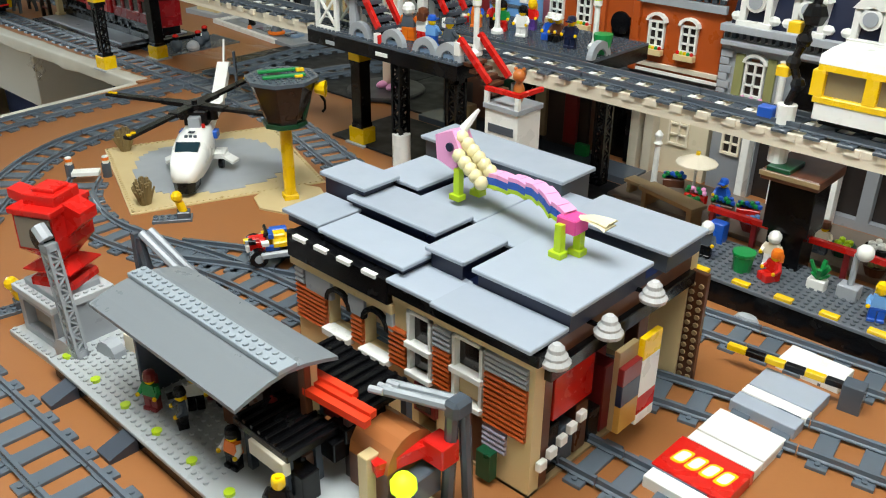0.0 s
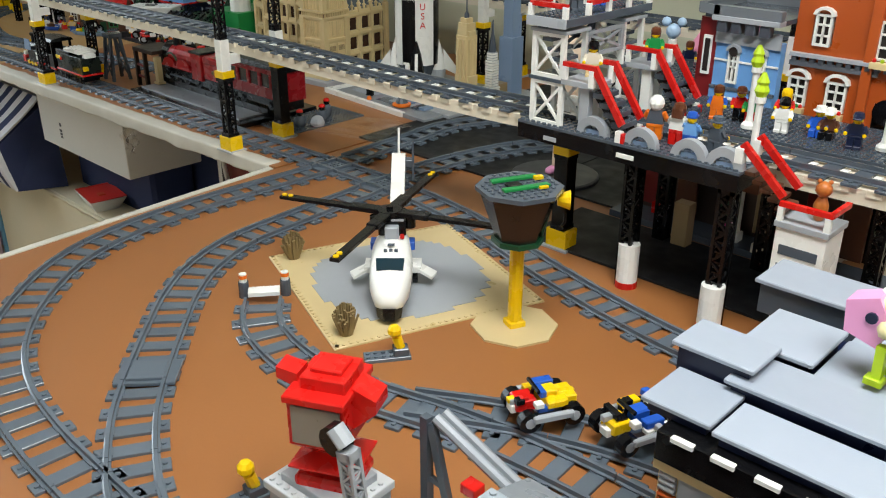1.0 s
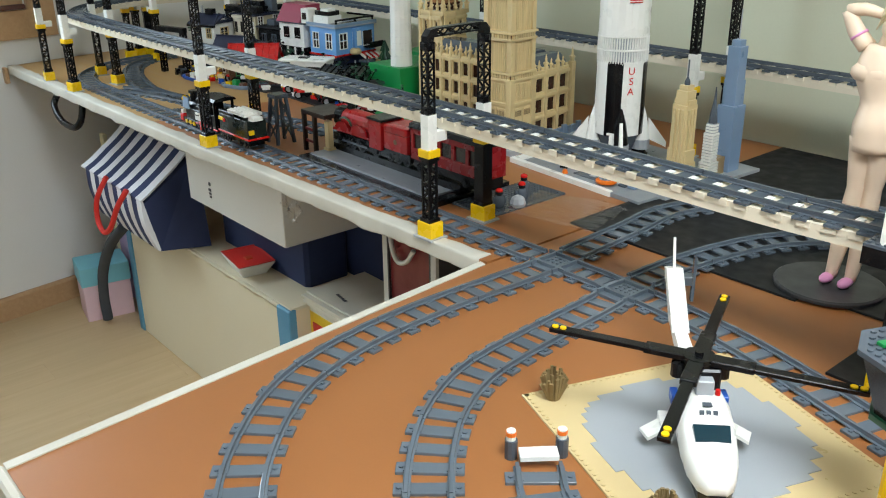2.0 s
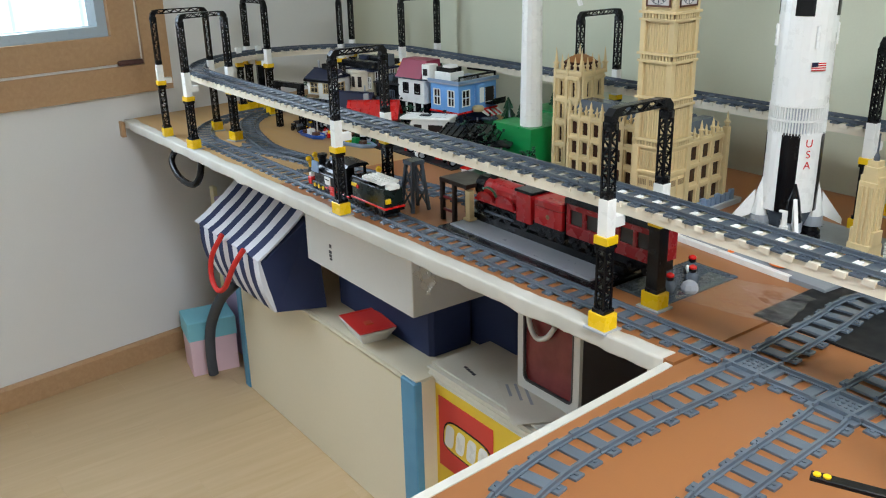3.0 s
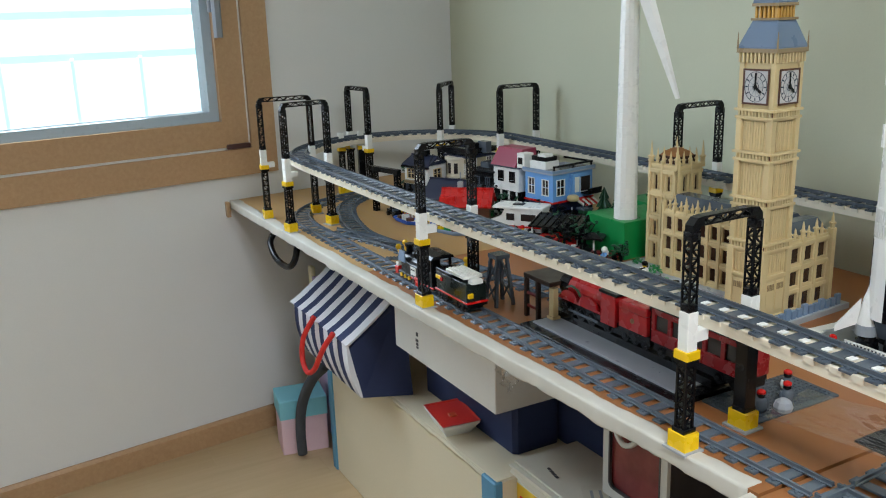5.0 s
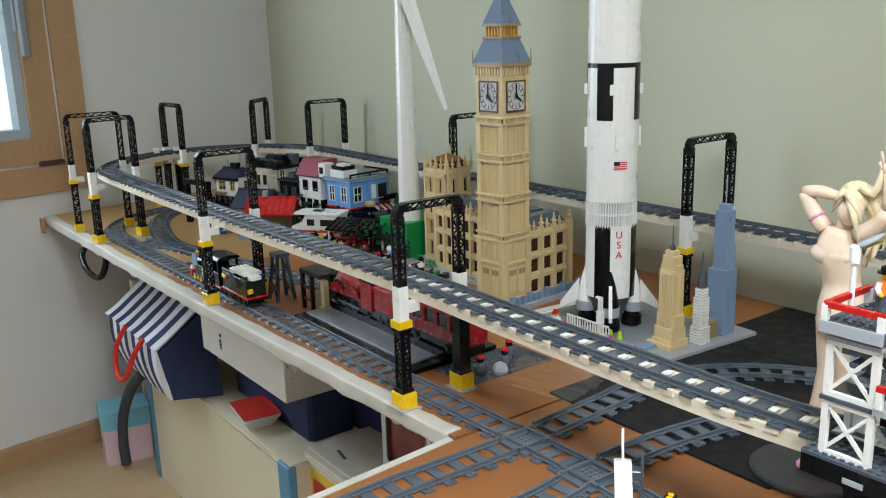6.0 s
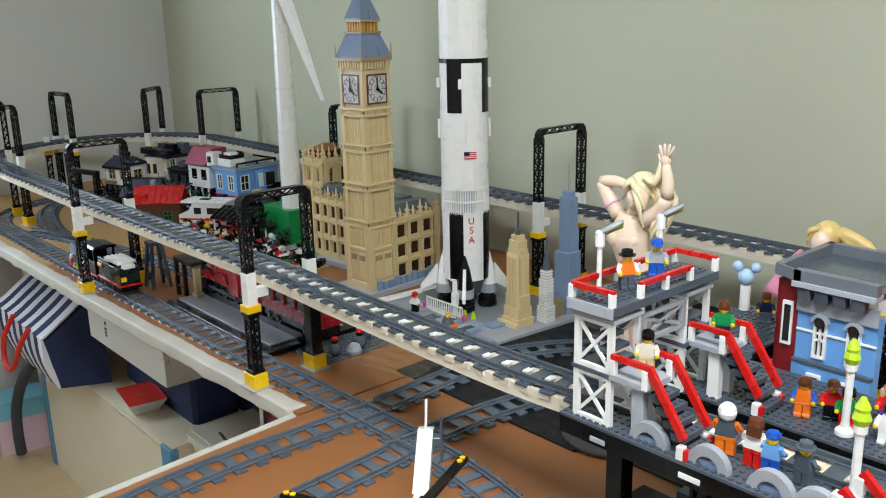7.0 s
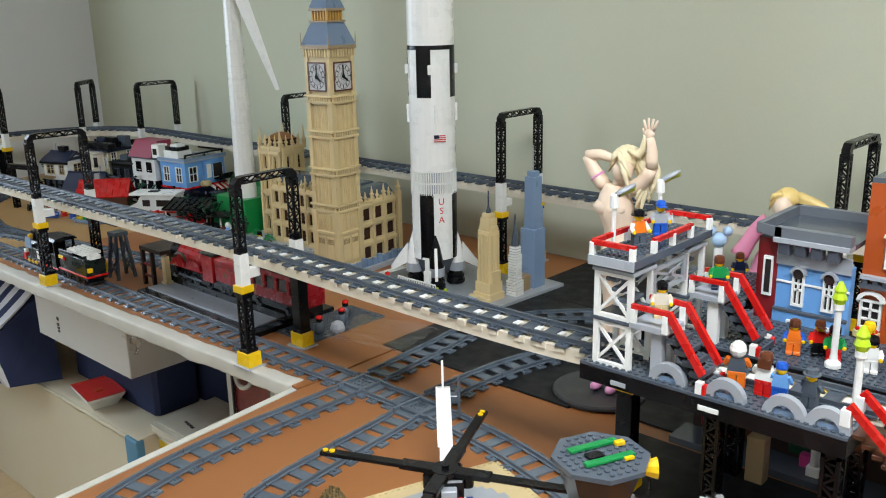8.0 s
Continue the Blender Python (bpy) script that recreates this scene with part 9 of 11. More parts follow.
solid("navy_box", Mesh().cbox(-1.32, 0.345, -0.400, -0.66, 0.60, -0.17, 0.012), NAVYBOX, "deep navy fabric storage box on the cabinet", "storage box")
solid("navy_box", Mesh().cbox(-1.25, 0.215, -0.400, -0.822, 0.34, -0.262, 0.010), NAVYBOX, "low navy fabric storage box on the cabinet", "storage box")

# white tub with a red inside
tub = thing("paper_tub", "white square tub with a red inside", "tub", at(-1.02, 0.165, -0.400, -8))
sq = lambda r, z: [(-r, -r * 0.72, z), (r, -r * 0.72, z), (r, r * 0.72, z), (-r, r * 0.72, z)]
part("shell", Mesh().loft([sq(0.042, 0.0), sq(0.066, 0.036), sq(0.064, 0.0365), sq(0.0635, 0.030)], caps=True), CARDW, tub)
part("lining", Mesh().loft([sq(0.0630, 0.0375), sq(0.0665, 0.0385), sq(0.0665, 0.0395), sq(0.061, 0.0385), sq(0.055, 0.032)]), BOXRED, tub, "bright red lining")
part("scrap", Mesh().cbox(0.0, -0.012, 0.032, 0.022, 0.008, 0.040, 0.002), plastic("orange_scrap", "c8502c"), tub, "orange scrap inside")

# yellow toy carton standing on the floor, with paper on top
box = thing("toy_carton", "yellow toy carton with a red printed square", "carton")
part("body", Mesh().cbox(-0.768, 0.172, FLOOR, -0.06, 0.60, -0.415, 0.002), BOXYEL, box)
part("red_square", Mesh().box(-0.735, 0.170, -0.62, -0.543, 0.1715, -0.442), BOXRED, box, "red printed square")


def blob(cx, cz, w, h, bump):
    out = []
    for i in range(28):
        a = 2 * math.pi * i / 28
        c, s = math.cos(a), math.sin(a)
        out.append((cx + math.copysign(abs(c) ** 0.5, c) * w + s * h * 0.22, cz + math.copysign(abs(s) ** 0.6, s) * h + bump * math.cos(3 * a)))
    return out


def upright(pts, y0, y1):
    return Mesh().loft([[(x, y, z) for x, z in pts] for y in (y0, y1)])


part("mark_edge", upright(blob(-0.635, -0.530, 0.083, 0.042, 0.002), 0.1692, 0.170), BLACK, box, "black outlined logo shape")
part("mark_glow", upright(blob(-0.635, -0.530, 0.079, 0.038, 0.002), 0.1686, 0.1692), BOXYEL, box, "yellow logo outline")
for k in range(4):
    part("mark_bar", upright(blob(-0.693 + k * 0.039, -0.530, 0.0155, 0.029, 0.001), 0.1680, 0.1686), WHITE, box, "white logo bar")
stack = thing("paper_stack", "stack of loose grey-white papers on the carton", "paper stack")
for k in range(9):
    j = random.Random(k)
    part("sheet_block", Mesh().cbox(-0.765 + j.uniform(-0.006, 0.006), 0.168 + j.uniform(-0.006, 0.006), -0.415 + k * 0.0045, -0.10 + j.uniform(-0.02, 0.02), 0.52 + j.uniform(-0.02, 0.02), -0.415 + k * 0.0045 + 0.0042, 0.0008), PAPER, stack, "", at(0, 0, 0, j.uniform(-0.4, 0.4)))
leaf = solid("printed_sheet", Mesh().cbox(-0.09, -0.055, 0, 0.09, 0.055, 0.0008, 0.0002), PAPER, "loose sheet with blurred grey print", "paper", at(-0.50, 0.235, -0.3735, -30))
for k in range(5):
    part("print_bar", Mesh().box(-0.07, -0.04 + k * 0.018, 0.0009, -0.07 + 0.05 + 0.02 * (k % 3), -0.034 + k * 0.018, 0.0012), LTGREY, leaf, "grey print bar")
for k in range(4):
    solid("printed_sheet", Mesh().box(-0.70 + k * 0.012, 0.215 - k * 0.002, -0.3736, -0.69 + k * 0.012, 0.222 - k * 0.002, -0.3730), DKSIDE, "small dark print bar on loose paper", "paper")

# window box: carton with a clear window in a white rounded frame
wb = thing("window_carton", "dark grey carton with a white framed clear window", "carton", at(-0.475, 0.26, -0.3735))
part("body", Mesh().cbox(-0.09, 0.004, 0.0, 0.086, 0.20, 0.235, 0.003), DKSIDE, wb)


def rounded(w, h, r, cz):
    out = []
    for sx, sz, a0 in ((1, -1, -90), (1, 1, 0), (-1, 1, 90), (-1, -1, 180)):
        for i in range(5):
            a = radians(a0 + 22.5 * i)
            out.append((sx * (w - r) + r * math.cos(a), cz + sz * (h - r) + r * math.sin(a)))
    return out


fr = Mesh()
o, i2 = rounded(0.090, 0.119, 0.008, 0.118), rounded(0.070, 0.098, 0.014, 0.122)
fr.loft([[(x, y, z) for x, z in r] for r, y in ((o, 0.004), (o, -0.004), (i2, -0.004), (i2, 0.002), (o, 0.004))], caps=False)
part("frame", fr, CARDW, wb, "white rounded frame")
o2 = rounded(0.073, 0.101, 0.015, 0.122)
i3 = rounded(0.069, 0.097, 0.014, 0.122)
fr2 = Mesh().loft([[(x, y, z) for x, z in r] for r, y in ((o2, -0.0042), (o2, -0.0048), (i3, -0.0048), (i3, 0.001))], caps=False)
part("inner_line", fr2, DKSIDE, wb, "dark line round the window")
part("lining", Mesh().loft([[(x, y, z) for x, z in i2] for y in (0.0022, 0.0036)]), painted("dark_red_print", (0.16, 0.02, 0.025), (0.26, 0.05, 0.05), 18, 0.2), wb, "dark red card behind the window")
part("strap", Mesh().pipe(smooth_path([(-0.062, -0.006, 0.23), (-0.05, -0.008, 0.16), (-0.028, -0.009, 0.135), (0.0, -0.008, 0.145), (0.022, -0.006, 0.175)], 0.005), 0.0055, 7), CARDW, wb, "white tape handle", smooth=True)

# crumpled clear film caught under the board's edge
def film_sheet(label, nx, ny, fx, fy, m):
    mesh = Mesh()
    v = [fx(i / nx, j / ny) for i in range(nx + 1) for j in range(ny + 1)]
    f = [(i * (ny + 1) + j, (i + 1) * (ny + 1) + j, (i + 1) * (ny + 1) + j + 1, i * (ny + 1) + j + 1) for i in range(nx) for j in range(ny)]
    mesh.face_set(v, f)
    ob = solid("clear_film", mesh, CLEARFILM, label, "plastic film", m, smooth=True)
    md = ob.modifiers.new("thickness", "SOLIDIFY")
    md.thickness = 0.0006
    ob.visible_shadow = False
    return ob


film_sheet("crumpled clear plastic film hanging under the board", 14, 16, lambda u, v: (u * 0.10 - 0.05 * v * u, 0.02 * noise.noise((u * 5, v * 6, 0)), -0.13 * v), None, at(-0.70, 0.10, -0.022, 0))
film_sheet("crumpled clear plastic film lying on the table", 44, 34, lambda u, v: (u * 0.17, v * 0.13, 0.003 + 0.007 * max(0.0, noise.noise((u * 2.2, v * 8, 2)) + 0.15) + 0.0012 * max(0.0, noise.noise((u * 6, v * 22, 4)))), None, at(-0.11, 0.165, 0.001, 12))

# cards and boxes at the foot of the white wall
tb = thing("gift_box", "pink box with a teal lid on the floor", "box", at(-1.995, 0.022, FLOOR, -10))
part("body", Mesh().cbox(0, 0, 0, 0.125, 0.150, 0.125, 0.002), PINKBOX, tb, "pink body")
part("lid", Mesh().cbox(-0.003, -0.003, 0.125, 0.128, 0.153, 0.188, 0.002), TEALBOX, tb, "teal lid")
tub2 = [(-1.822, 0.048, FLOOR + 0.017), (-1.818, 0.046, FLOOR + 0.10), (-1.790, 0.048, FLOOR + 0.20), (-1.715, 0.060, FLOOR + 0.31), (-1.62, 0.075, -0.43)]
solid("foam_tube", Mesh().pipe(smooth_path(tub2, 0.01), 0.0165, 10), NOODLE, "dark grey foam tube leaning on the cabinet", "tube", smooth=True)
solid("card_panel", Mesh().cbox(-2.045, 0.190, FLOOR, -2.015, 0.205, -0.245, 0.002), PALEYEL, "tall pale yellow card leaning by the wall", "card")
solid("card_panel", Mesh().cbox(-2.012, 0.190, FLOOR, -1.78, 0.225, -0.275, 0.002), LILAC, "tall lilac card standing behind the bag", "card")

# ---- trains ----
for x0, y0, x1, y1 in ((0.002, 0.212, 0.385, 0.595), (0.387, 0.240, 0.770, 0.595), (0.002, 0.597, 0.385, 0.858), (0.387, 0.597, 0.770, 0.858)):
    solid("baseplate_mat", Mesh().cbox(x0, y0, 0.0002, x1, y1, 0.0034, 0.0006), MATBLK, "large flat black baseplate on the table", "baseplate", group="black baseplates")


def train_wheel(parent, x, y, z, r, mat, hub):
    w = part("wheel", Mesh().loft([[(x + rr * math.cos(2 * math.pi * i / 16), yy, z + rr * math.sin(2 * math.pi * i / 16)) for i in range(16)] for rr, yy in ((r, y), (r, y - 0.003), (r * 0.75, y - 0.003), (r * 0.7, y - 0.002))]), mat, parent)
    part("hub", Mesh().loft([[(x + rr * math.cos(2 * math.pi * i / 10), yy, z + rr * math.sin(2 * math.pi * i / 10)) for i in range(10)] for rr, yy in ((r * 0.5, y - 0.002), (r * 0.45, y - 0.0052))]), hub, w)


# black locomotive and tender on the board's front line
LY = 0.052
loco = thing("steam_locomotive", "black brick steam engine with red bumper and yellow hubs", "toy train", at(-1.000, LY, 0.0105) @ Matrix.Scale(1.13, 4))
part("frame", Mesh().cbox(0.004, -0.020, 0.008, 0.150, 0.020, 0.0145, 0.0006), BLACK, loco)
part("stripe", Mesh().cbox(0.06, -0.0215, 0.0105, 0.150, 0.0215, 0.0128, 0.0004), RED, loco, "red frame stripe")
part("bumper", Mesh().cbox(-0.006, -0.021, 0.006, 0.006, 0.021, 0.020, 0.001).cbox(-0.011, -0.016, 0.010, -0.006, -0.008, 0.017, 0.001).cbox(-0.011, 0.008, 0.010, -0.006, 0.016, 0.017, 0.001), RED, loco, "red bumper")
for s in (-1, 1):
    part("headlight", Mesh().cbox(-0.008, s * 0.014 - 0.004, 0.020, 0.002, s * 0.014 + 0.004, 0.027, 0.001), WHITE, loco, "pale headlight block")
boil = Mesh().loft([[(x, 0.0145 * math.cos(a), 0.034 + 0.0145 * math.sin(a)) for a in [2 * math.pi * i / 14 for i in range(14)]] for x in (0.010, 0.098)])
part("boiler", boil, BLACK, loco, smooth=False)
part("side_tank", Mesh().cbox(0.018, -0.019, 0.0145, 0.094, 0.019, 0.036, 0.001), BLACK, loco)
part("chimney", Mesh().lathe(0.020, 0, [(0.008, 0.046), (0.007, 0.058), (0.0095, 0.062), (0.0095, 0.066), (0.006, 0.066)], 12), BLACK, loco)
part("steam_dome", Mesh().lathe(0.046, 0, [(0.0085, 0.046), (0.0085, 0.053), (0.005, 0.057)], 12), BLACK, loco)
part("deflector", Mesh().loft([[(0.008, y, 0.034), (0.014, y, 0.056), (0.036, y, 0.056), (0.036, y, 0.034)] for y in (-0.0205, -0.0185)]), SANDBLUE, loco, "blue-grey smoke deflector")
part("deflector", Mesh().loft([[(0.008, y, 0.034), (0.014, y, 0.056), (0.036, y, 0.056), (0.036, y, 0.034)] for y in (0.0185, 0.0205)]), SANDBLUE, loco, "blue-grey smoke deflector")
cabm = Mesh().cbox(0.098, -0.021, 0.0145, 0.146, -0.017, 0.040, 0.0006).cbox(0.098, 0.017, 0.0145, 0.146, 0.021, 0.040, 0.0006).cbox(0.098, -0.017, 0.0145, 0.103, 0.017, 0.064, 0.0006)
for x in (0.100, 0.143):
    for y in (-0.019, 0.019):
        cabm.cbox(x - 0.0025, y - 0.002, 0.040, x + 0.0025, y + 0.002, 0.066, 0.0004)
part("cab", cabm, BLACK, loco)
part("cab_roof", Mesh().loft([[(x, -0.024, 0.066), (x, -0.02, 0.071), (x, 0, 0.0735), (x, 0.02, 0.071), (x, 0.024, 0.066)] for x in (0.092, 0.152)]), BLACK, loco)
part("name_plate", Mesh().cbox(0.060, -0.0206, 0.018, 0.080, -0.019, 0.033, 0.0003), WHITE, loco, "white sticker with a dark bar")
part("plate_bar", Mesh().box(0.063, -0.0212, 0.027, 0.077, -0.0206, 0.029), BLACK, loco, "dark bar on the sticker")
part("steps", Mesh().cbox(0.082, -0.023, 0.002, 0.098, -0.020, 0.018, 0.0005).cbox(0.080, -0.024, 0.016, 0.112, -0.020, 0.018, 0.0004).cbox(0.082, -0.024, 0.008, 0.1, -0.020, 0.010, 0.0004), RED, loco, "red step ladder")
for x in (0.020, 0.036, 0.052):
    train_wheel(loco, x, -0.0165, 0.008, 0.0085, BLACK, YELLOW)
for x in (0.072, 0.12):
    train_wheel(loco, x, -0.0165, 0.0085, 0.0095, BLACK, BLACK)
tend = thing("locomotive_tender", "black tender with red stripe and white studded load", "toy train", at(-0.822, LY, 0.0105) @ Matrix.Scale(1.13, 4))
part("frame", Mesh().cbox(0, -0.020, 0.010, 0.112, 0.020, 0.0155, 0.0006), BLACK, tend)
part("stripe", Mesh().cbox(-0.001, -0.0213, 0.0155, 0.113, 0.0213, 0.0182, 0.0004), RED, tend, "red frame stripe")
part("tank", Mesh().cbox(0.003, -0.0195, 0.0182, 0.109, 0.0195, 0.050, 0.001), plastic("greenish_black_plastic", "16211d", 0.25), tend)
part("upper_tank", Mesh().cbox(0.003, -0.0195, 0.050, 0.060, 0.0195, 0.056, 0.001), BLACK, tend)
part("load_plate", Mesh().cbox(0.036, -0.018, 0.056, 0.100, 0.018, 0.0612, 0.0004).studs(0.036, -0.016, 0.100, 0.016, 0.0612), WHITE, tend, "white studded plate")
part("lamp", Mesh().cbox(0.100, -0.012, 0.050, 0.116, 0.010, 0.058, 0.002), WHITE, tend, "pale rear lamp")
part("tail_light", Mesh().cbox(0.109, -0.018, 0.026, 0.114, -0.008, 0.034, 0.001), YELLOW, tend, "yellow rear block")
part("side_plate", Mesh().cbox(0.004, -0.0215, 0.038, 0.02, -0.0195, 0.044, 0.0004), YELLOW, tend, "yellow side plate")
part("red_light", Mesh().cbox(0.020, -0.0215, 0.036, 0.026, -0.0195, 0.042, 0.0004), RED, tend, "red side light")
for x in (0.014, 0.034, 0.076, 0.098):
    train_wheel(tend, x, -0.0165, 0.008, 0.0085, BLACK, BLACK)
part("bogie", Mesh().cbox(0.006, -0.015, 0.004, 0.046, 0.015, 0.010, 0.0006).cbox(0.066, -0.015, 0.004, 0.106, 0.015, 0.010, 0.0006), BLACK, tend)

# red darkened in colour for the shade the express stands in
SHADE_RED = plastic("shaded_engine_red_plastic", "a8161a", 0.25)
# red express on its display stand
stand = thing("display_stand", "long black display stand with a pale grey top", "display stand")
part("base", Mesh().cbox(-0.60, 0.085, 0.0005, -0.198, 0.275, 0.010, 0.001), BLACK, stand)
part("deck", Mesh().cbox(-0.590, 0.106, 0.010, -0.222, 0.262, 0.0132, 0.0006), plastic("pale_deck", "9ba0a8"), stand, "pale grey tiled deck")
part("rail_bed", Mesh().cbox(-0.598, 0.158, 0.0132, -0.20, 0.196, 0.0265, 0.0006), BLACK, stand)
express = thing("red_steam_locomotive", "red and black brick steam engine on a display stand", "toy train", at(-0.562, 0.177, 0.0265))
part("chassis", Mesh().cbox(0.0, -0.020, 0.006, 0.16, 0.020, 0.026, 0.001), BLACK, express)
bl = Mesh().loft([[(x, 0.021 * math.cos(a), 0.052 + 0.021 * math.sin(a)) for a in [2 * math.pi * i / 16 for i in range(16)]] for x in (0.012, 0.11)])
part("boiler", bl, SHADE_RED, express, "red round boiler")
part("smokebox", Mesh().loft([[(x, 0.0225 * math.cos(a), 0.052 + 0.0225 * math.sin(a)) for a in [2 * math.pi * i / 16 for i in range(16)]] for x in (-0.012, 0.012)]), BLACK, express)
part("running_board", Mesh().cbox(-0.01, -0.026, 0.030, 0.11, 0.026, 0.034, 0.0006), SHADE_RED, express, "red running board")
part("splasher", Mesh().loft([[(0.02 + 0.024 * math.cos(a), y, 0.034 + 0.016 * math.sin(a)) for a in [math.pi * i / 8 for i in range(9)]] for y in (-0.0255, -0.0215)]).loft([[(0.075 + 0.026 * math.cos(a), y, 0.034 + 0.018 * math.sin(a)) for a in [math.pi * i / 8 for i in range(9)]] for y in (-0.0255, -0.0215)]), SHADE_RED, express)
part("brass_rod", Mesh().pipe(smooth_path([(0.018, -0.027, 0.056), (0.032, -0.027, 0.061), (0.048, -0.027, 0.057), (0.056, -0.027, 0.048)], 0.003), 0.0022, 6), DKGREEN, express, "dark green trim")
part("cab", Mesh().cbox(0.11, -0.026, 0.018, 0.148, 0.026, 0.072, 0.001), SHADE_RED, express, "red cab")
part("cab_roof", Mesh().cbox(0.106, -0.027, 0.072, 0.152, 0.027, 0.0765, 0.001), BLACK, express)
part("chimney", Mesh().lathe(0.02, 0, [(0.008, 0.072), (0.007, 0.088), (0.009, 0.09)], 12), BLACK, express)
for x in (0.02, 0.05, 0.08, 0.125):
    train_wheel(express, x, -0.018, 0.0135, 0.0135, BLACK, BLACK)
part("piston", Mesh().cbox(-0.006, -0.028, 0.012, 0.018, -0.018, 0.026, 0.001), BLACK, express)
part("side_rod", Mesh().cbox(0.01, -0.0245, 0.011, 0.1, -0.0225, 0.015, 0.0004), DKGREY, express, "dark grey side rod")
td = thing("red_tender", "red coal tender with gold crest on a display stand", "toy train", at(-0.408, 0.177, 0.0265))
part("body", Mesh().cbox(0.004, -0.026, 0.026, 0.072, 0.026, 0.058, 0.001), SHADE_RED, td)
part("upper_rail", Mesh().cbox(0.004, -0.028, 0.060, 0.072, 0.028, 0.072, 0.003), SHADE_RED, td, "rounded red upper rail")
part("waist_line", Mesh().cbox(0.005, -0.0255, 0.058, 0.071, 0.0255, 0.060, 0.0004), DKRED, td)
part("crest", Mesh().loft([[(0.038 + r * math.cos(2 * math.pi * i / 14), y, 0.043 + r * math.sin(2 * math.pi * i / 14)) for i in range(14)] for r, y in ((0.0045, -0.026), (0.0045, -0.0266), (0.0028, -0.0266), (0.0028, -0.026))]), DKTAN, td, "gold ring crest")
part("frame", Mesh().cbox(0.0, -0.022, 0.010, 0.076, 0.022, 0.026, 0.001), BLACK, td)
for x in (0.016, 0.04, 0.064):
    train_wheel(td, x, -0.018, 0.011, 0.010, BLACK, BLACK)
coach = thing("red_carriage", "red passenger carriage with dark windows on a stand", "toy train", at(-0.325, 0.177, 0.0265))
cb = Mesh().cbox(0, -0.026, 0.024, 0.19, 0.026, 0.044, 0.001)
# carriage red, darkened further for the same shade
SHADE_DEEP_RED = plastic("shaded_deep_red_plastic", "86141a", 0.25)
part("body", cb, SHADE_DEEP_RED, coach)
for k in range(6):
    part("pillar", Mesh().cbox(0.0 + k * 0.0364, -0.026, 0.044, 0.008 + k * 0.0364, 0.026, 0.070, 0.0006), SHADE_DEEP_RED, coach)
part("cant_rail", Mesh().cbox(0, -0.026, 0.070, 0.19, 0.026, 0.080, 0.0008), SHADE_DEEP_RED, coach)
part("interior", Mesh().cbox(0.004, -0.0225, 0.044, 0.186, 0.0225, 0.070, 0.0006), SMOKE, coach, "dark glazed windows")
part("roof", Mesh().loft([[(x, -0.028, 0.080), (x, -0.022, 0.088), (x, 0, 0.092), (x, 0.022, 0.088), (x, 0.028, 0.080)] for x in (-0.003, 0.193)]), BLACK, coach)
part("frame", Mesh().cbox(0.0, -0.020, 0.008, 0.19, 0.020, 0.024, 0.001), BLACK, coach)
part("gangway", Mesh().cbox(-0.014, -0.018, 0.02, 0.0, 0.018, 0.084, 0.001), BLACK, coach)
for x in (0.02, 0.05, 0.14, 0.17):
    train_wheel(coach, x, -0.018, 0.010, 0.0095, BLACK, BLACK)

# wooden loading frame and post beside the engine
lf = thing("loading_frame", "dark brown brick loading frame with a tan post", "trestle", at(-0.625, 0.165, 0.0005))
DKBROWN = plastic("blackish_brown_plastic", "2c1e18")
part("top_beam", Mesh().cbox(-0.03, -0.035, 0.078, 0.055, 0.035, 0.086, 0.001), DKBROWN, lf)
for x, y in ((-0.026, -0.03), (0.012, -0.03), (-0.026, 0.03), (0.012, 0.03)):
    part("post", Mesh().cbox(x - 0.004, y - 0.004, 0, x + 0.004, y + 0.004, 0.078, 0.0006), DKBROWN, lf)
for z in (0.02, 0.045):
    part("cross_bar", Mesh().cbox(-0.024, -0.032, z, 0.010, -0.028, z + 0.005, 0.0006), DKRED, lf, "dark red cross bar")
part("tan_post", Mesh().cbox(0.040, -0.026, 0.0135, 0.0535, -0.014, 0.072, 0.0008).cbox(0.037, -0.029, 0.0135, 0.0565, -0.011, 0.0185, 0.0008), TAN, lf, "tan round post")

# station end of the stand: grey plate with two small figures
solid("grey_plate", Mesh().cbox(-0.195, 0.135, 0.0002, -0.10, 0.315, 0.0032, 0.0004).studs(-0.195, 0.135, -0.107, 0.311, 0.0032), DKGREY, "dark grey studded plate on the table", "plate")
for bx_, y, rz in ((-0.122, 0.175, -20), (-0.122, 0.228, -20), (-0.150, 0.262, 30)):
    m = Mesh()
    m.lathe(0, 0, [(0.009, 0), (0.0115, 0.008), (0.0105, 0.018), (0.0075, 0.024)], 12, 0)
    m.ball((0, 0, 0.029), (0.0075, 0.0075, 0.0072), 10, 1)
    m.ball((-0.0046, -0.004, 0.012), (0.007, 0.008, 0.010), 8, 2)
    m.lathe(0, 0, [(0.0078, 0.032), (0.0072, 0.036), (0.003, 0.0385)], 10, 3)
    for s in (-1, 1):
        m.ball((0, s * 0.0115, 0.014), (0.004, 0.003, 0.009), 8, 0)
    solid("bird_figure", m, [DKGREY, BLACK, WHITE, RED], "small grey toy bird wearing a red cap", "toy figure", at(bx_, y, 0.0048, rz) @ Matrix.Scale(0.85, 4), "capped bird figures", smooth=True)
solid("grey_rock", Mesh().lathe(0, 0, [(0.012, 0), (0.014, 0.006), (0.011, 0.014), (0.005, 0.018)], 9), LTGREY, "pale grey rock piece on the plate", "rock", at(-0.108, 0.205, 0.0033))

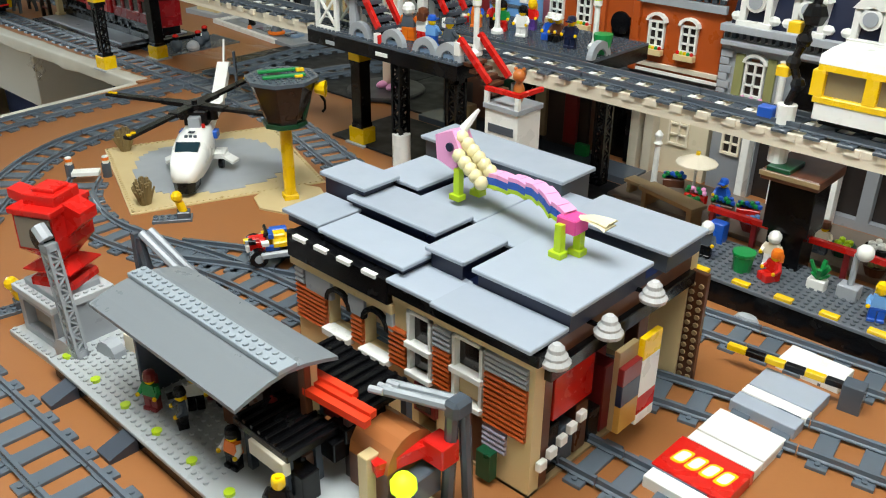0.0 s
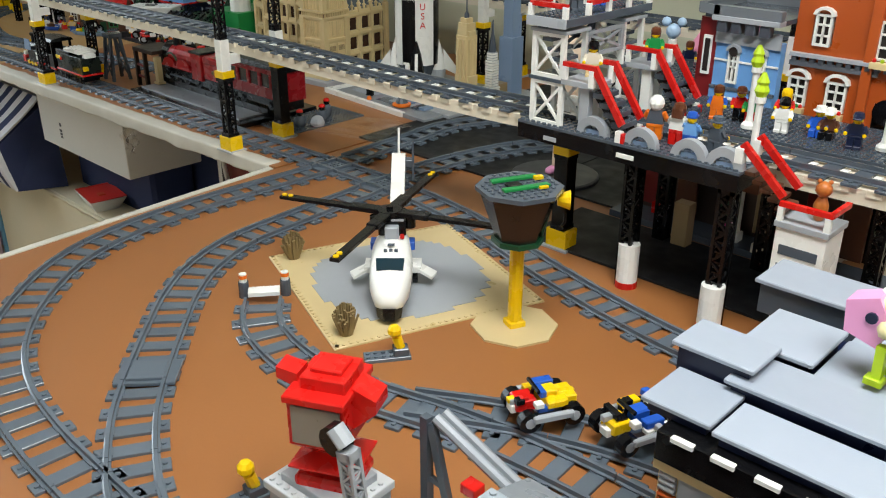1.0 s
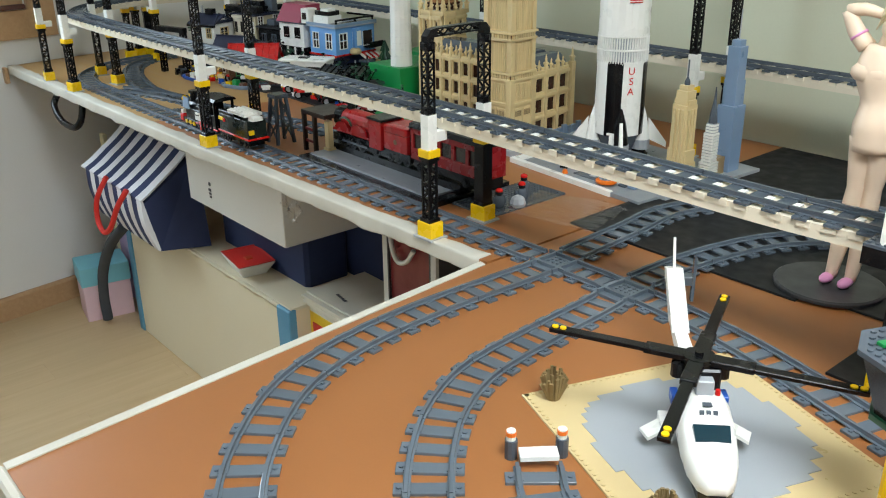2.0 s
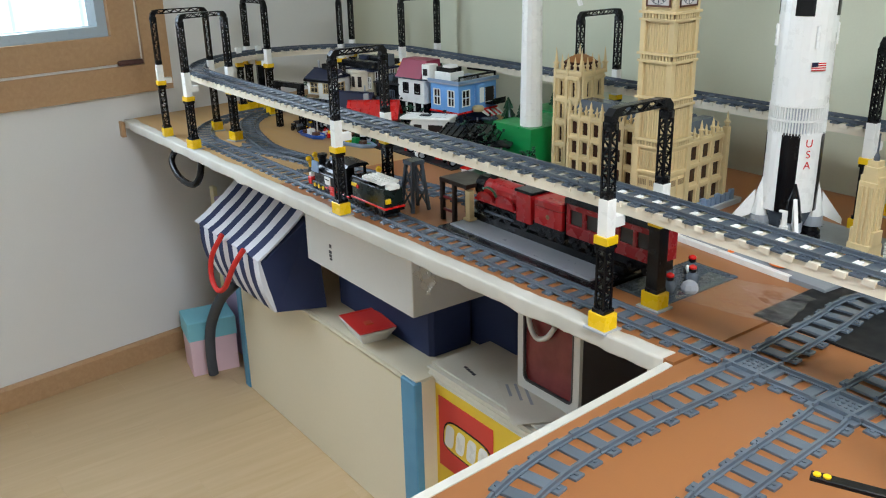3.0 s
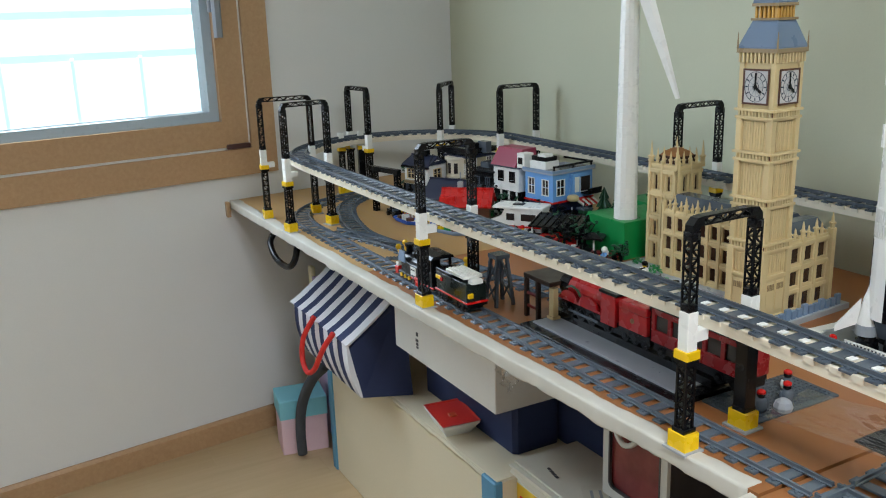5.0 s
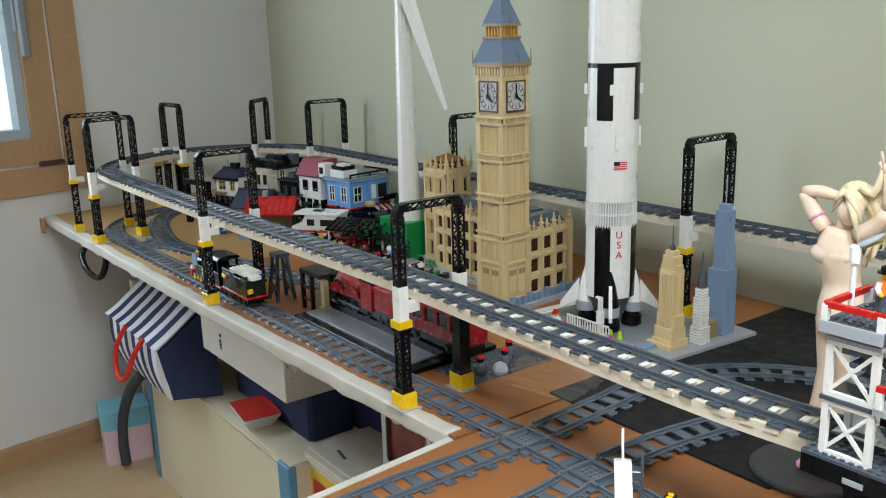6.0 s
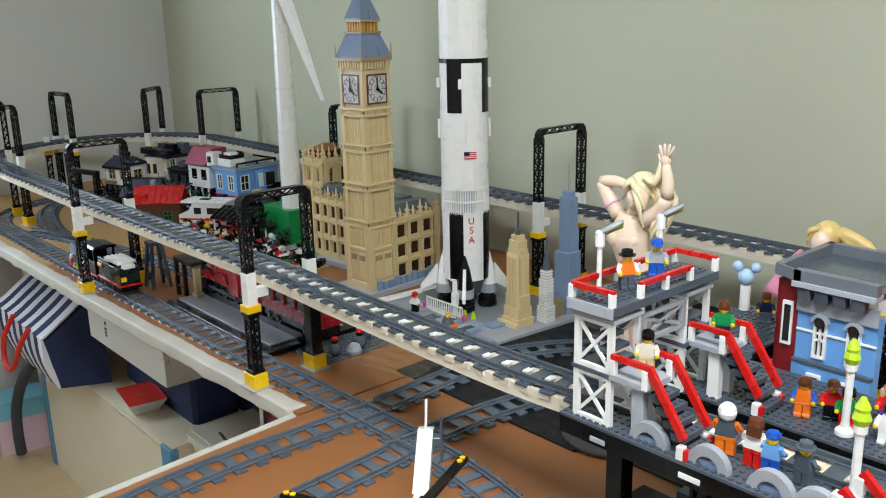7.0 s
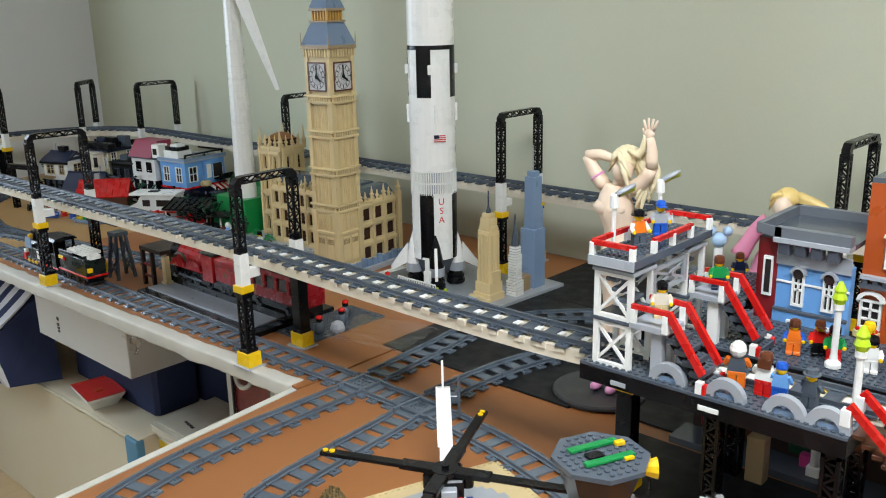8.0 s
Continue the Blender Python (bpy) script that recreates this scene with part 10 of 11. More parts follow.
# dark grey trestle between the lines
tr = thing("signal_trestle", "dark grey braced brick trestle between the tracks", "trestle", at(-0.738, 0.128, 0.0005))
for sx in (-1, 1):
    for sy in (-1, 1):
        part("leg", Mesh().bar((sx * 0.020, sy * 0.020, 0), (sx * 0.011, sy * 0.011, 0.098), 0.006, 0.006), DKGREY, tr)
for s in (-1, 1):
    for z0, z1 in ((0.006, 0.045), (0.047, 0.088)):
        part("brace", Mesh().bar((-0.019 + z0 * 0.09, s * (0.020 - z0 * 0.09), z0), (0.019 - z1 * 0.09, s * (0.020 - z1 * 0.09), z1), 0.003, 0.003), DKGREY, tr)
        part("brace", Mesh().bar((0.019 - z0 * 0.09, s * (0.020 - z0 * 0.09), z0), (-0.019 + z1 * 0.09, s * (0.020 - z1 * 0.09), z1), 0.003, 0.003), DKGREY, tr)
part("cap", Mesh().cbox(-0.016, -0.016, 0.096, 0.016, 0.016, 0.104, 0.0008), DKGREY, tr)
for x, y, r in ((-1.185, 0.135, 20), (-0.965, 0.185, -30), (-1.155, 0.10, 60)):
    switch_lever(x, y, r)

# ---- small town inside the loop ----
def gable(w, d, z0, z1, over=0.006, t=0.004):
    """Pitched roof shell, ridge along x, centred."""
    a, e = w / 2 + over, d / 2 + over
    m = Mesh()
    m.loft([[(x, -e, z0), (x, 0, z1), (x, e, z0), (x, e, z0 - t), (x, 0, z1 - t), (x, -e, z0 - t)] for x in (-a, a)])
    return m


def ribs(w, d, z0, z1, n, over=0.006):
    m = Mesh()
    a, e = w / 2 + over, d / 2 + over
    for k in range(n):
        x = -a + (k + 0.5) * 2 * a / n
        for s in (-1, 1):
            m.bar((x, s * e, z0 + 0.001), (x, 0, z1 + 0.001), 0.002, 0.002)
    return m


def walls(w, d, h, t=0.004, holes=(), m=None):
    """Four walls; holes (side, u0, u1, z0, z1) are openings cut through, side in 'fblr'."""
    m = m or Mesh()
    m.weld = True
    for side in "fblr":
        L = w if side in "fb" else d - 2 * t
        hs = sorted([hh for hh in holes if hh[0] == side], key=lambda q: q[1])
        segs, u = [], -L / 2
        for _, u0, u1, z0, z1 in hs:
            segs += [(u, u0, 0, h), (u0, u1, 0, z0), (u0, u1, z1, h)]
            u = u1
        segs.append((u, L / 2, 0, h))
        for a, b, z0, z1 in segs:
            if b - a < 1e-5 or z1 - z0 < 1e-5:
                continue
            if side == "f":
                m.box(a, -d / 2, z0, b, -d / 2 + t, z1)
            elif side == "b":
                m.box(a, d / 2 - t, z0, b, d / 2, z1)
            elif side == "l":
                m.box(-w / 2, a, z0, -w / 2 + t, b, z1)
            else:
                m.box(w / 2 - t, a, z0, w / 2, b, z1)
    return m


def window_unit(parent, side, w, d, u, z, ww, hh, fmat, label):
    """Window frame with glazing bars and a dark pane, set in a wall."""
    f = Mesh().box(-ww / 2, -0.002, 0, ww / 2, 0.002, 0.002).box(-ww / 2, -0.002, hh - 0.002, ww / 2, 0.002, hh).box(-ww / 2, -0.002, 0.002, -ww / 2 + 0.002, 0.002, hh - 0.002)
    f.box(ww / 2 - 0.002, -0.002, 0.002, ww / 2, 0.002, hh - 0.002).box(-0.0007, -0.0012, 0.002, 0.0007, 0.0012, hh - 0.002).box(-ww / 2 + 0.002, -0.0012, hh / 2 - 0.0007, ww / 2 - 0.002, 0.0012, hh / 2 + 0.0007)
    m = {"f": at(u, -d / 2, z), "r": at(w / 2, u, z, 90), "l": at(-w / 2, u, z, -90), "b": at(u, d / 2, z, 180)}[side]
    win = part("window", f, fmat, parent, label, m)
    part("pane", Mesh().box(-ww / 2 + 0.001, 0.0015, 0.001, ww / 2 - 0.001, 0.0022, hh - 0.001), SMOKE, win, "dark pane")
    return win


def cottage(name, label, x, y, rz, w, d, h, ridge, wall_mat, roof_mat, wins, win_mat=None, door=None, rib=0, base=None):
    t = thing(name, label, "house", at(x, y, 0.0005, rz), "loop town houses")
    part("base_plate", Mesh().cbox(-w / 2 - 0.012, -d / 2 - 0.012, 0, w / 2 + 0.012, d / 2 + 0.012, 0.0032, 0.0004), base or DKGREY, t)
    holes = [(s, u - ww / 2, u + ww / 2, z - 0.0032, z + hh - 0.0032) for s, u, z, ww, hh in wins]
    part("wall", walls(w, d, h - 0.0032, holes=holes), wall_mat, t, "", at(0, 0, 0.0032))
    for s, u, z, ww, hh in wins:
        window_unit(t, s, w, d, u, z, ww, hh, win_mat or WHITE, "")
    for k in range(1, int(h / 0.0096)):
        if k % 3 == 0:
            part("course", Mesh().box(-w / 2 - 0.0006, -d / 2 - 0.0006, k * 0.0096, w / 2 + 0.0006, -d / 2, k * 0.0096 + 0.0008).box(w / 2, -d / 2, k * 0.0096, w / 2 + 0.0006, d / 2, k * 0.0096 + 0.0008), wall_mat, t)
    if door:
        part("door", Mesh().cbox(door[0] - 0.008, -d / 2 - 0.002, 0.0032, door[0] + 0.008, -d / 2 + 0.0008, 0.030, 0.0006), door[1], t, "brick built door")
    if ridge:
        part("roof", gable(w, d, h + 0.002, ridge), roof_mat, t)
        part("gable_wall", Mesh().loft([[(xx, -d / 2, h), (xx, d / 2, h), (xx, 0, ridge - 0.008)] for xx in (-w / 2, -w / 2 + 0.004)]).loft([[(xx, -d / 2, h), (xx, d / 2, h), (xx, 0, ridge - 0.008)] for xx in (w / 2 - 0.004, w / 2)]), wall_mat, t)
        if rib:
            part("roof_rib", ribs(w, d, h + 0.002, ridge, rib), roof_mat, t)
        part("ridge_cap", Mesh().box(-w / 2 - 0.006, -0.003, ridge - 0.001, w / 2 + 0.006, 0.003, ridge + 0.0025), roof_mat, t)
    else:
        part("roof", Mesh().cbox(-w / 2 - 0.006, -d / 2 - 0.006, h, w / 2 + 0.006, d / 2 + 0.006, h + 0.0045, 0.0006).studs(-w / 2, -d / 2, w / 2, d / 2, h + 0.0045), roof_mat, t)
    return t


wh = cottage("white_house", "white brick house with a curved navy roof", -1.600, 0.420, 20, 0.092, 0.082, 0.136, 0.160, WHITE, NAVY, [("f", -0.020, 0.096, 0.030, 0.030), ("f", 0.024, 0.096, 0.02, 0.03), ("r", 0.0, 0.092, 0.034, 0.034)], TAN)
part("hip", Mesh().loft([[(x, -0.047, 0.1385), (x, 0.047, 0.1385), (x - sg * 0.022, 0.0, 0.166)] for sg, x in ((1, 0.052), (1, 0.0522))]), NAVY, wh, "navy hip")
part("roof_lantern", Mesh().cbox(-0.014, -0.010, 0.160, 0.012, 0.010, 0.176, 0.0008), BLACK, wh, "black roof lantern")
part("lower_storey", Mesh().cbox(-0.0475, -0.0425, 0.004, 0.0475, 0.0425, 0.080, 0.0008), DKGREY, wh, "dark grey lower storey")
for k in range(5):
    part("black_pillar", Mesh().cbox(-0.048 + k * 0.0230, -0.0466, 0.004, -0.042 + k * 0.0230, -0.0428, 0.080, 0.0006), BLACK, wh)
part("eave_board", Mesh().cbox(-0.053, -0.050, 0.129, 0.053, -0.042, 0.1355, 0.0006), BLACK, wh, "black eave board")
part("finial", Mesh().cyl(-0.032, 0, 0.161, 0.178, 0.003, 8).ball((-0.032, 0, 0.180), 0.004, 8), LTGREY, wh)
part("planter", Mesh().cbox(-0.040, -0.053, 0.084, -0.002, -0.0415, 0.092, 0.0008), DKTAN, wh, "dark tan window box")
nh = cottage("navy_roof_hall", "greyed tan hall with a navy slab roof and black trusses", -1.545, 0.540, 12, 0.100, 0.10, 0.156, None, plastic("greyed_tan_plastic", "bdb294"), NAVY, [("f", -0.036, 0.106, 0.016, 0.034), ("f", 0.0, 0.106, 0.030, 0.034), ("f", 0.036, 0.106, 0.016, 0.034), ("r", -0.03, 0.115, 0.022, 0.04), ("r", 0.03, 0.115, 0.022, 0.04), ("f", 0.0, 0.03, 0.03, 0.04), ("r", 0.0, 0.03, 0.03, 0.04)])
for k in range(4):
    part("truss", lattice(0.012, 0.07, 0.0016), BLACK, nh, "black lattice truss", at(-0.055 + k * 0.030, -0.02 + 0.02 * (k % 2), 0.172, 90, 0, 90))
part("curved_bay", Mesh().lathe(0.0, -0.050, [(0.034, 0.100), (0.034, 0.104), (0.030, 0.106), (0.030, 0.150), (0.035, 0.152), (0.035, 0.158)], 16), CREAM, nh, "cream rounded bay")
for k in range(3):
    part("bay_light", Mesh().cbox(-0.0055, -0.0006, 0.112, 0.0055, 0.0006, 0.142, 0.0003), SMOKE, nh, "dark bay window", Matrix.Translation((0, -0.050, 0)) @ Matrix.Rotation(radians(-40 + 40 * k), 4, "Z") @ Matrix.Translation((0, -0.0306, 0)))
part("roof_coach", Mesh().cbox(-0.070, -0.060, 0.1660, 0.070, -0.030, 0.184, 0.003), BLACK, nh, "long black roof box")
for k, (x, y, mt) in enumerate(((-0.040, 0.010, NAVY), (0.012, 0.0, BLACK), (0.042, 0.020, DKGREY))):
    part("roof_box", Mesh().cbox(x - 0.018, y - 0.01, 0.1655, x + 0.018, y + 0.012, 0.190 + 0.004 * k, 0.0008), mt, nh)
cottage("navy_gable_house", "tan timbered house under a steep navy roof", -1.432, 0.405, 30, 0.112, 0.085, 0.066, 0.116, DKTAN, NAVY, [("f", -0.025, 0.02, 0.022, 0.03), ("f", 0.02, 0.02, 0.022, 0.03), ("r", 0.0, 0.02, 0.025, 0.03)], WHITE, (0.044, BROWN))
rr = cottage("red_roof_house", "green and brown cottage under a bright red roof", -1.330, 0.405, 48, 0.130, 0.080, 0.064, 0.106, BROWN, RED, [("f", -0.035, 0.014, 0.024, 0.026), ("f", 0.028, 0.014, 0.026, 0.028), ("r", 0.0, 0.016, 0.03, 0.028)], GREEN, (0.0, DKGREEN), rib=8)
part("chimney", Mesh().cbox(-0.028, 0.0, 0.088, -0.014, 0.014, 0.124, 0.0008), LTGREY, rr, "pale grey chimney")
part("roof_step", Mesh().cbox(-0.070, -0.040, 0.068, -0.030, -0.010, 0.090, 0.001), RED, rr)
ph = cottage("pink_roof_house", "white house with a pink roof and black lower storey", -1.338, 0.570, 10, 0.10, 0.085, 0.150, None, WHITE, DKGREY, [("f", -0.02, 0.11, 0.022, 0.03), ("f", 0.025, 0.11, 0.022, 0.03), ("r", 0.0, 0.11, 0.03, 0.03)], BLACK)
part("lower_storey", Mesh().cbox(-0.052, -0.0445, 0.004, 0.052, 0.0445, 0.086, 0.0008), BLACK, ph, "black lower storey")
for k in range(4):
    part("white_post", Mesh().cbox(-0.05 + k * 0.031, -0.048, 0.004, -0.044 + k * 0.031, -0.0447, 0.086, 0.0006), WHITE, ph)
part("pink_roof", Mesh().loft([[(x, -0.052, 0.1545), (x, -0.020, 0.200), (x, 0.03, 0.200), (x, 0.03, 0.1545)] for x in (-0.052, 0.044)]), plastic("raspberry_plastic", "8c3048"), ph, "raspberry pink roof slope")
part("white_dormer", Mesh().cbox(0.046, -0.045, 0.1545, 0.075, -0.01, 0.194, 0.001), WHITE, ph)
part("dormer_window", Mesh().cbox(0.052, -0.047, 0.165, 0.068, -0.0452, 0.183, 0.0005), SMOKE, ph)
bb = cottage("light_blue_house", "light blue upper storey over a dark shop front", -1.210, 0.618, 8, 0.105, 0.145, 0.150, None, MEDBLUE, SLABG, [("r", -0.045, 0.092, 0.03, 0.044), ("r", 0.0, 0.092, 0.022, 0.044), ("r", 0.045, 0.092, 0.036, 0.04), ("f", -0.028, 0.092, 0.026, 0.044), ("f", 0.025, 0.092, 0.026, 0.044)], WHITE)
part("shop_front", Mesh().cbox(-0.053, -0.0745, 0.004, 0.0545, 0.0735, 0.074, 0.0008), NAVY, bb, "dark shop front")
part("trim", Mesh().cbox(-0.055, -0.0765, 0.074, 0.0565, 0.0755, 0.0785, 0.0006), RED, bb, "red trim")
for k in range(7):
    part("awning_stripe", Mesh().loft([[(0.0545, y, 0.074), (0.080, y, 0.062), (0.080, y, 0.060), (0.0545, y, 0.070)] for y in (0.012 + k * 0.009, 0.021 + k * 0.009)]), RED if k % 2 else WHITE, bb, "striped awning piece")
part("bay_window", Mesh().cbox(0.0525, -0.012, 0.084, 0.066, 0.016, 0.146, 0.002), MEDBLUE, bb, "light blue bay")
part("bay_pane", Mesh().cbox(0.0665, -0.007, 0.098, 0.0672, 0.010, 0.138, 0.0003), WHITE, bb, "white bay window")
part("tan_hood", Mesh().lathe(0.075, -0.022, [(0.014, 0.080), (0.0165, 0.084), (0.0165, 0.089), (0.012, 0.094)], 12), TAN, bb, "tan round hood")
part("balcony", Mesh().cbox(0.058, 0.024, 0.090, 0.085, 0.076, 0.094, 0.0006).box(0.083, 0.024, 0.094, 0.085, 0.076, 0.106), BLACK, bb, "black balcony")
part("roof_parapet", Mesh().box(-0.058, -0.0785, 0.1545, 0.0585, -0.0745, 0.161).box(0.0545, -0.0745, 0.1545, 0.0585, 0.078, 0.161), SANDBLUE, bb, "blue grey parapet")
part("roof_rail", Mesh().box(-0.05, 0.066, 0.168, 0.056, 0.070, 0.173).box(0.050, -0.07, 0.168, 0.054, 0.066, 0.173).box(0.050, -0.07, 0.161, 0.054, -0.066, 0.168).box(0.050, 0.0, 0.161, 0.054, 0.004, 0.168).box(0.050, 0.066, 0.161, 0.054, 0.070, 0.168), BLACK, bb, "black roof railing")
part("roof_inset", Mesh().cbox(0.016, -0.068, 0.1562, 0.048, 0.066, 0.1590, 0.0004), DKGREY, bb, "dark grey roof tiles")
part("shop_pane", Mesh().cbox(0.0532, 0.028, 0.096, 0.0548, 0.062, 0.134, 0.0004), SMOKE, bb, "dark shop pane")
part("roof_cabin", Mesh().cbox(-0.05, -0.06, 0.1562, 0.012, -0.01, 0.178, 0.0008), WHITE, bb, "white roof cabin")
part("cabin_band", Mesh().cbox(-0.046, -0.056, 0.178, 0.008, -0.014, 0.190, 0.0005), BLACK, bb, "black roof box")
part("cabin_cap", Mesh().cbox(-0.020, -0.058, 0.190, 0.010, -0.030, 0.197, 0.0006), WHITE, bb, "white cap")
rnd = random.Random(5)
sh = cottage("grey_shop", "small grey shop with white displays in front", -1.405, 0.49, 15, 0.06, 0.05, 0.085, None, LTGREY, DKGREY, [("f", 0.0, 0.02, 0.03, 0.04), ("r", 0.0, 0.02, 0.026, 0.04)])

ds = cottage("black_shop", "black brick shop with white posts and a flat dark roof", -1.432, 0.545, 14, 0.085, 0.075, 0.128, None, BLACK, MATBLK, [("f", -0.020, 0.085, 0.018, 0.028), ("f", 0.020, 0.085, 0.018, 0.028), ("r", 0.0, 0.085, 0.024, 0.028)], DKGREY)
for x in (-0.040, -0.013, 0.013, 0.040):
    part("white_post", Mesh().cbox(x - 0.0025, -0.043, 0.004, x + 0.0025, -0.038, 0.074, 0.0005), WHITE, ds)
part("awning", Mesh().loft([[(x, -0.038, 0.082), (x, -0.056, 0.072), (x, -0.056, 0.070), (x, -0.038, 0.078)] for x in (-0.044, 0.044)]), DKGREEN, ds, "dark green awning")
part("roof_tank", Mesh().cbox(-0.028, -0.018, 0.1342, 0.004, 0.016, 0.150, 0.002), DKGREY, ds, "dark grey roof tank")
# camper van
van = thing("camper_van", "white toy camper van with dark windows", "toy van", at(-1.178, 0.476, 0.0032, 35))
body = Mesh().loft([[(x, y, z) for x, z in ((-0.078, 0.012), (0.066, 0.012), (0.066, 0.070), (-0.034, 0.070), (-0.046, 0.050), (-0.078, 0.036))] for y in (-0.03, 0.03)])
part("body", body, WHITE, van)
part("roof", Mesh().cbox(-0.068, -0.033, 0.070, 0.070, 0.033, 0.0765, 0.002), WHITE, van)
part("roof_hatch", Mesh().cbox(-0.02, -0.012, 0.0765, 0.008, 0.010, 0.079, 0.0006), BLACK, van)
part("windscreen", Mesh().loft([[(-0.079, y, 0.037), (-0.0475, y, 0.0515), (-0.0475, y, 0.0535), (-0.081, y, 0.039)] for y in (-0.026, 0.026)]), SMOKE, van)
for x0, x1 in ((-0.030, -0.008), (0.010, 0.05)):
    part("side_window", Mesh().cbox(x0, -0.0308, 0.040, x1, -0.0302, 0.058, 0.0002), SMOKE, van)
part("stripe", Mesh().cbox(-0.076, -0.0312, 0.022, 0.064, -0.0302, 0.027, 0.0002), RED, van, "red side stripe")
for x in (-0.048, 0.038):
    for s in (-1, 1):
        wv = part("wheel", Mesh().loft([[(x + r * math.cos(2 * math.pi * i / 14), s * y, 0.0115 + r * math.sin(2 * math.pi * i / 14)) for i in range(14)] for r, y in ((0.0115, 0.022), (0.0115, 0.033), (0.007, 0.0332))]), BLACK, van)
        part("rim", Mesh().loft([[(x + r * math.cos(2 * math.pi * i / 10), s * y, 0.0115 + r * math.sin(2 * math.pi * i / 10)) for i in range(10)] for r, y in ((0.006, 0.033), (0.005, 0.0342))]), WHITE, wv)

# market tent and stalls
tent = thing("market_tent", "wide black sloping market roof on thin posts", "market stall", at(-1.052, 0.520, 0.0005, 30))
part("roof", Mesh().loft([[(x, -0.07, 0.052), (x, 0.0, 0.070), (x, 0.07, 0.056), (x, 0.07, 0.052), (x, 0.0, 0.066), (x, -0.07, 0.048)] for x in (-0.066, 0.066)]), BLACK, tent)
for k in range(8):
    part("roof_rib", Mesh().bar((-0.062 + k * 0.0177, -0.07, 0.0535), (-0.062 + k * 0.0177, 0.0, 0.0715), 0.003, 0.002), BLACK, tent)
for x in (-0.06, 0.06):
    for y in (-0.06, 0.06):
        part("post", Mesh().cyl(x, y, 0, 0.053, 0.0025, 8), WHITE, tent)
part("counter", Mesh().cbox(-0.05, -0.04, 0, 0.05, -0.02, 0.022, 0.001), RED, tent, "red counter")
goods = ((RED, WHITE), (YELLOW, RED), (ORANGE, GREEN), (WHITE, BLACK), (MEDBLUE, DKTAN), (LIME, BROWN))


def crate(x, y, rz, k, label="small brick crate with loose coloured goods"):
    a, b = goods[k % len(goods)]
    r = random.Random(int(x * 1000) * 7 + int(y * 1000))
    t = thing("crate", label, "crate", at(x, y, 0.0005, rz), "market crates")
    part("box", Mesh().cbox(-0.012, -0.008, 0, 0.012, 0.008, 0.012, 0.0006), b, t)
    g = Mesh()
    for i in range(4):
        g.cyl(-0.008 + 0.0052 * i, r.uniform(-0.004, 0.004), 0.012, 0.012 + r.uniform(0.004, 0.010), 0.003, 7)
    part("goods", g, a, t)
    return t


for k, (x, y) in enumerate(((-1.135, 0.40), (-1.105, 0.415), (-1.075, 0.425), (-1.045, 0.43), (-1.015, 0.445), (-0.985, 0.455), (-1.09, 0.385), (-1.03, 0.405), (-0.995, 0.42), (-0.955, 0.475), (-0.93, 0.45), (-1.06, 0.45), (-1.475, 0.335), (-1.44, 0.325))):
    crate(x, y, 35 + 23 * k, k)
ring = thing("cart_wheel", "black and white spoked cart wheel standing upright", "wheel", at(-1.00, 0.432, 0.0008, 20))
part("tyre", Mesh().loft([[(r * math.cos(2 * math.pi * i / 20), y, 0.020 + r * math.sin(2 * math.pi * i / 20)) for i in range(20)] for r, y in ((0.014, -0.003), (0.019, -0.003), (0.019, 0.003), (0.014, 0.003), (0.014, -0.003))], caps=False), BLACK, ring)
for k in range(4):
    a = math.pi * k / 4
    part("spoke", Mesh().bar((0.015 * math.cos(a), 0, 0.020 + 0.015 * math.sin(a)), (-0.015 * math.cos(a), 0, 0.020 - 0.015 * math.sin(a)), 0.002, 0.002), WHITE, ring)

# green hill with a slope, small fir and bushes
hill = thing("green_hill", "stepped bright green brick hill by the turbine", "hill", at(0, 0, 0.0005))
for x0, y0, x1, y1, h in ((-1.045, 0.585, -0.965, 0.70, 0.070), (-0.965, 0.530, -0.838, 0.70, 0.088), (-1.045, 0.70, -0.93, 0.80, 0.092)):
    part("block", Mesh().cbox(x0, y0, 0, x1, y1, h, 0.0012), GREEN, hill)
part("slope", Mesh().loft([[(-1.085, y, 0.03), (-1.045, y, 0.068), (-1.045, y, 0.0), (-1.085, y, 0.0)] for y in (0.59, 0.69)]), GREEN, hill)
part("slope", Mesh().loft([[(x, 0.545, 0.035), (x, 0.584, 0.068), (x, 0.584, 0.0), (x, 0.545, 0.0)] for x in (-1.04, -0.966)]), GREEN, hill)


def fir(x, y, z, h, label="small dark green brick fir tree"):
    t = thing("fir_tree", label, "tree", at(x, y, z))
    part("trunk", Mesh().cyl(0, 0, 0, h * 0.25, 0.004, 8, r2=0.003), BROWN, t)
    c = Mesh()
    for k in range(4):
        r, z0, z1 = h * (0.30 - 0.06 * k), h * (0.18 + 0.19 * k), h * (0.44 + 0.19 * k)
        star = [[((r if i % 2 else r * 0.68) * f * math.cos(2 * math.pi * i / 16), (r if i % 2 else r * 0.68) * f * math.sin(2 * math.pi * i / 16), zz) for i in range(16)] for f, zz in ((1.0, z0), (1.0, z0 + 0.002), (0.12, z1))]
        c.loft(star)
    part("crown", c, DKGREEN, t)
    return t


fir(-1.005, 0.645, 0.0707, 0.045)
fir(-1.082, 0.668, 0.0032, 0.112)
fir(-0.985, 0.74, 0.0927, 0.045)


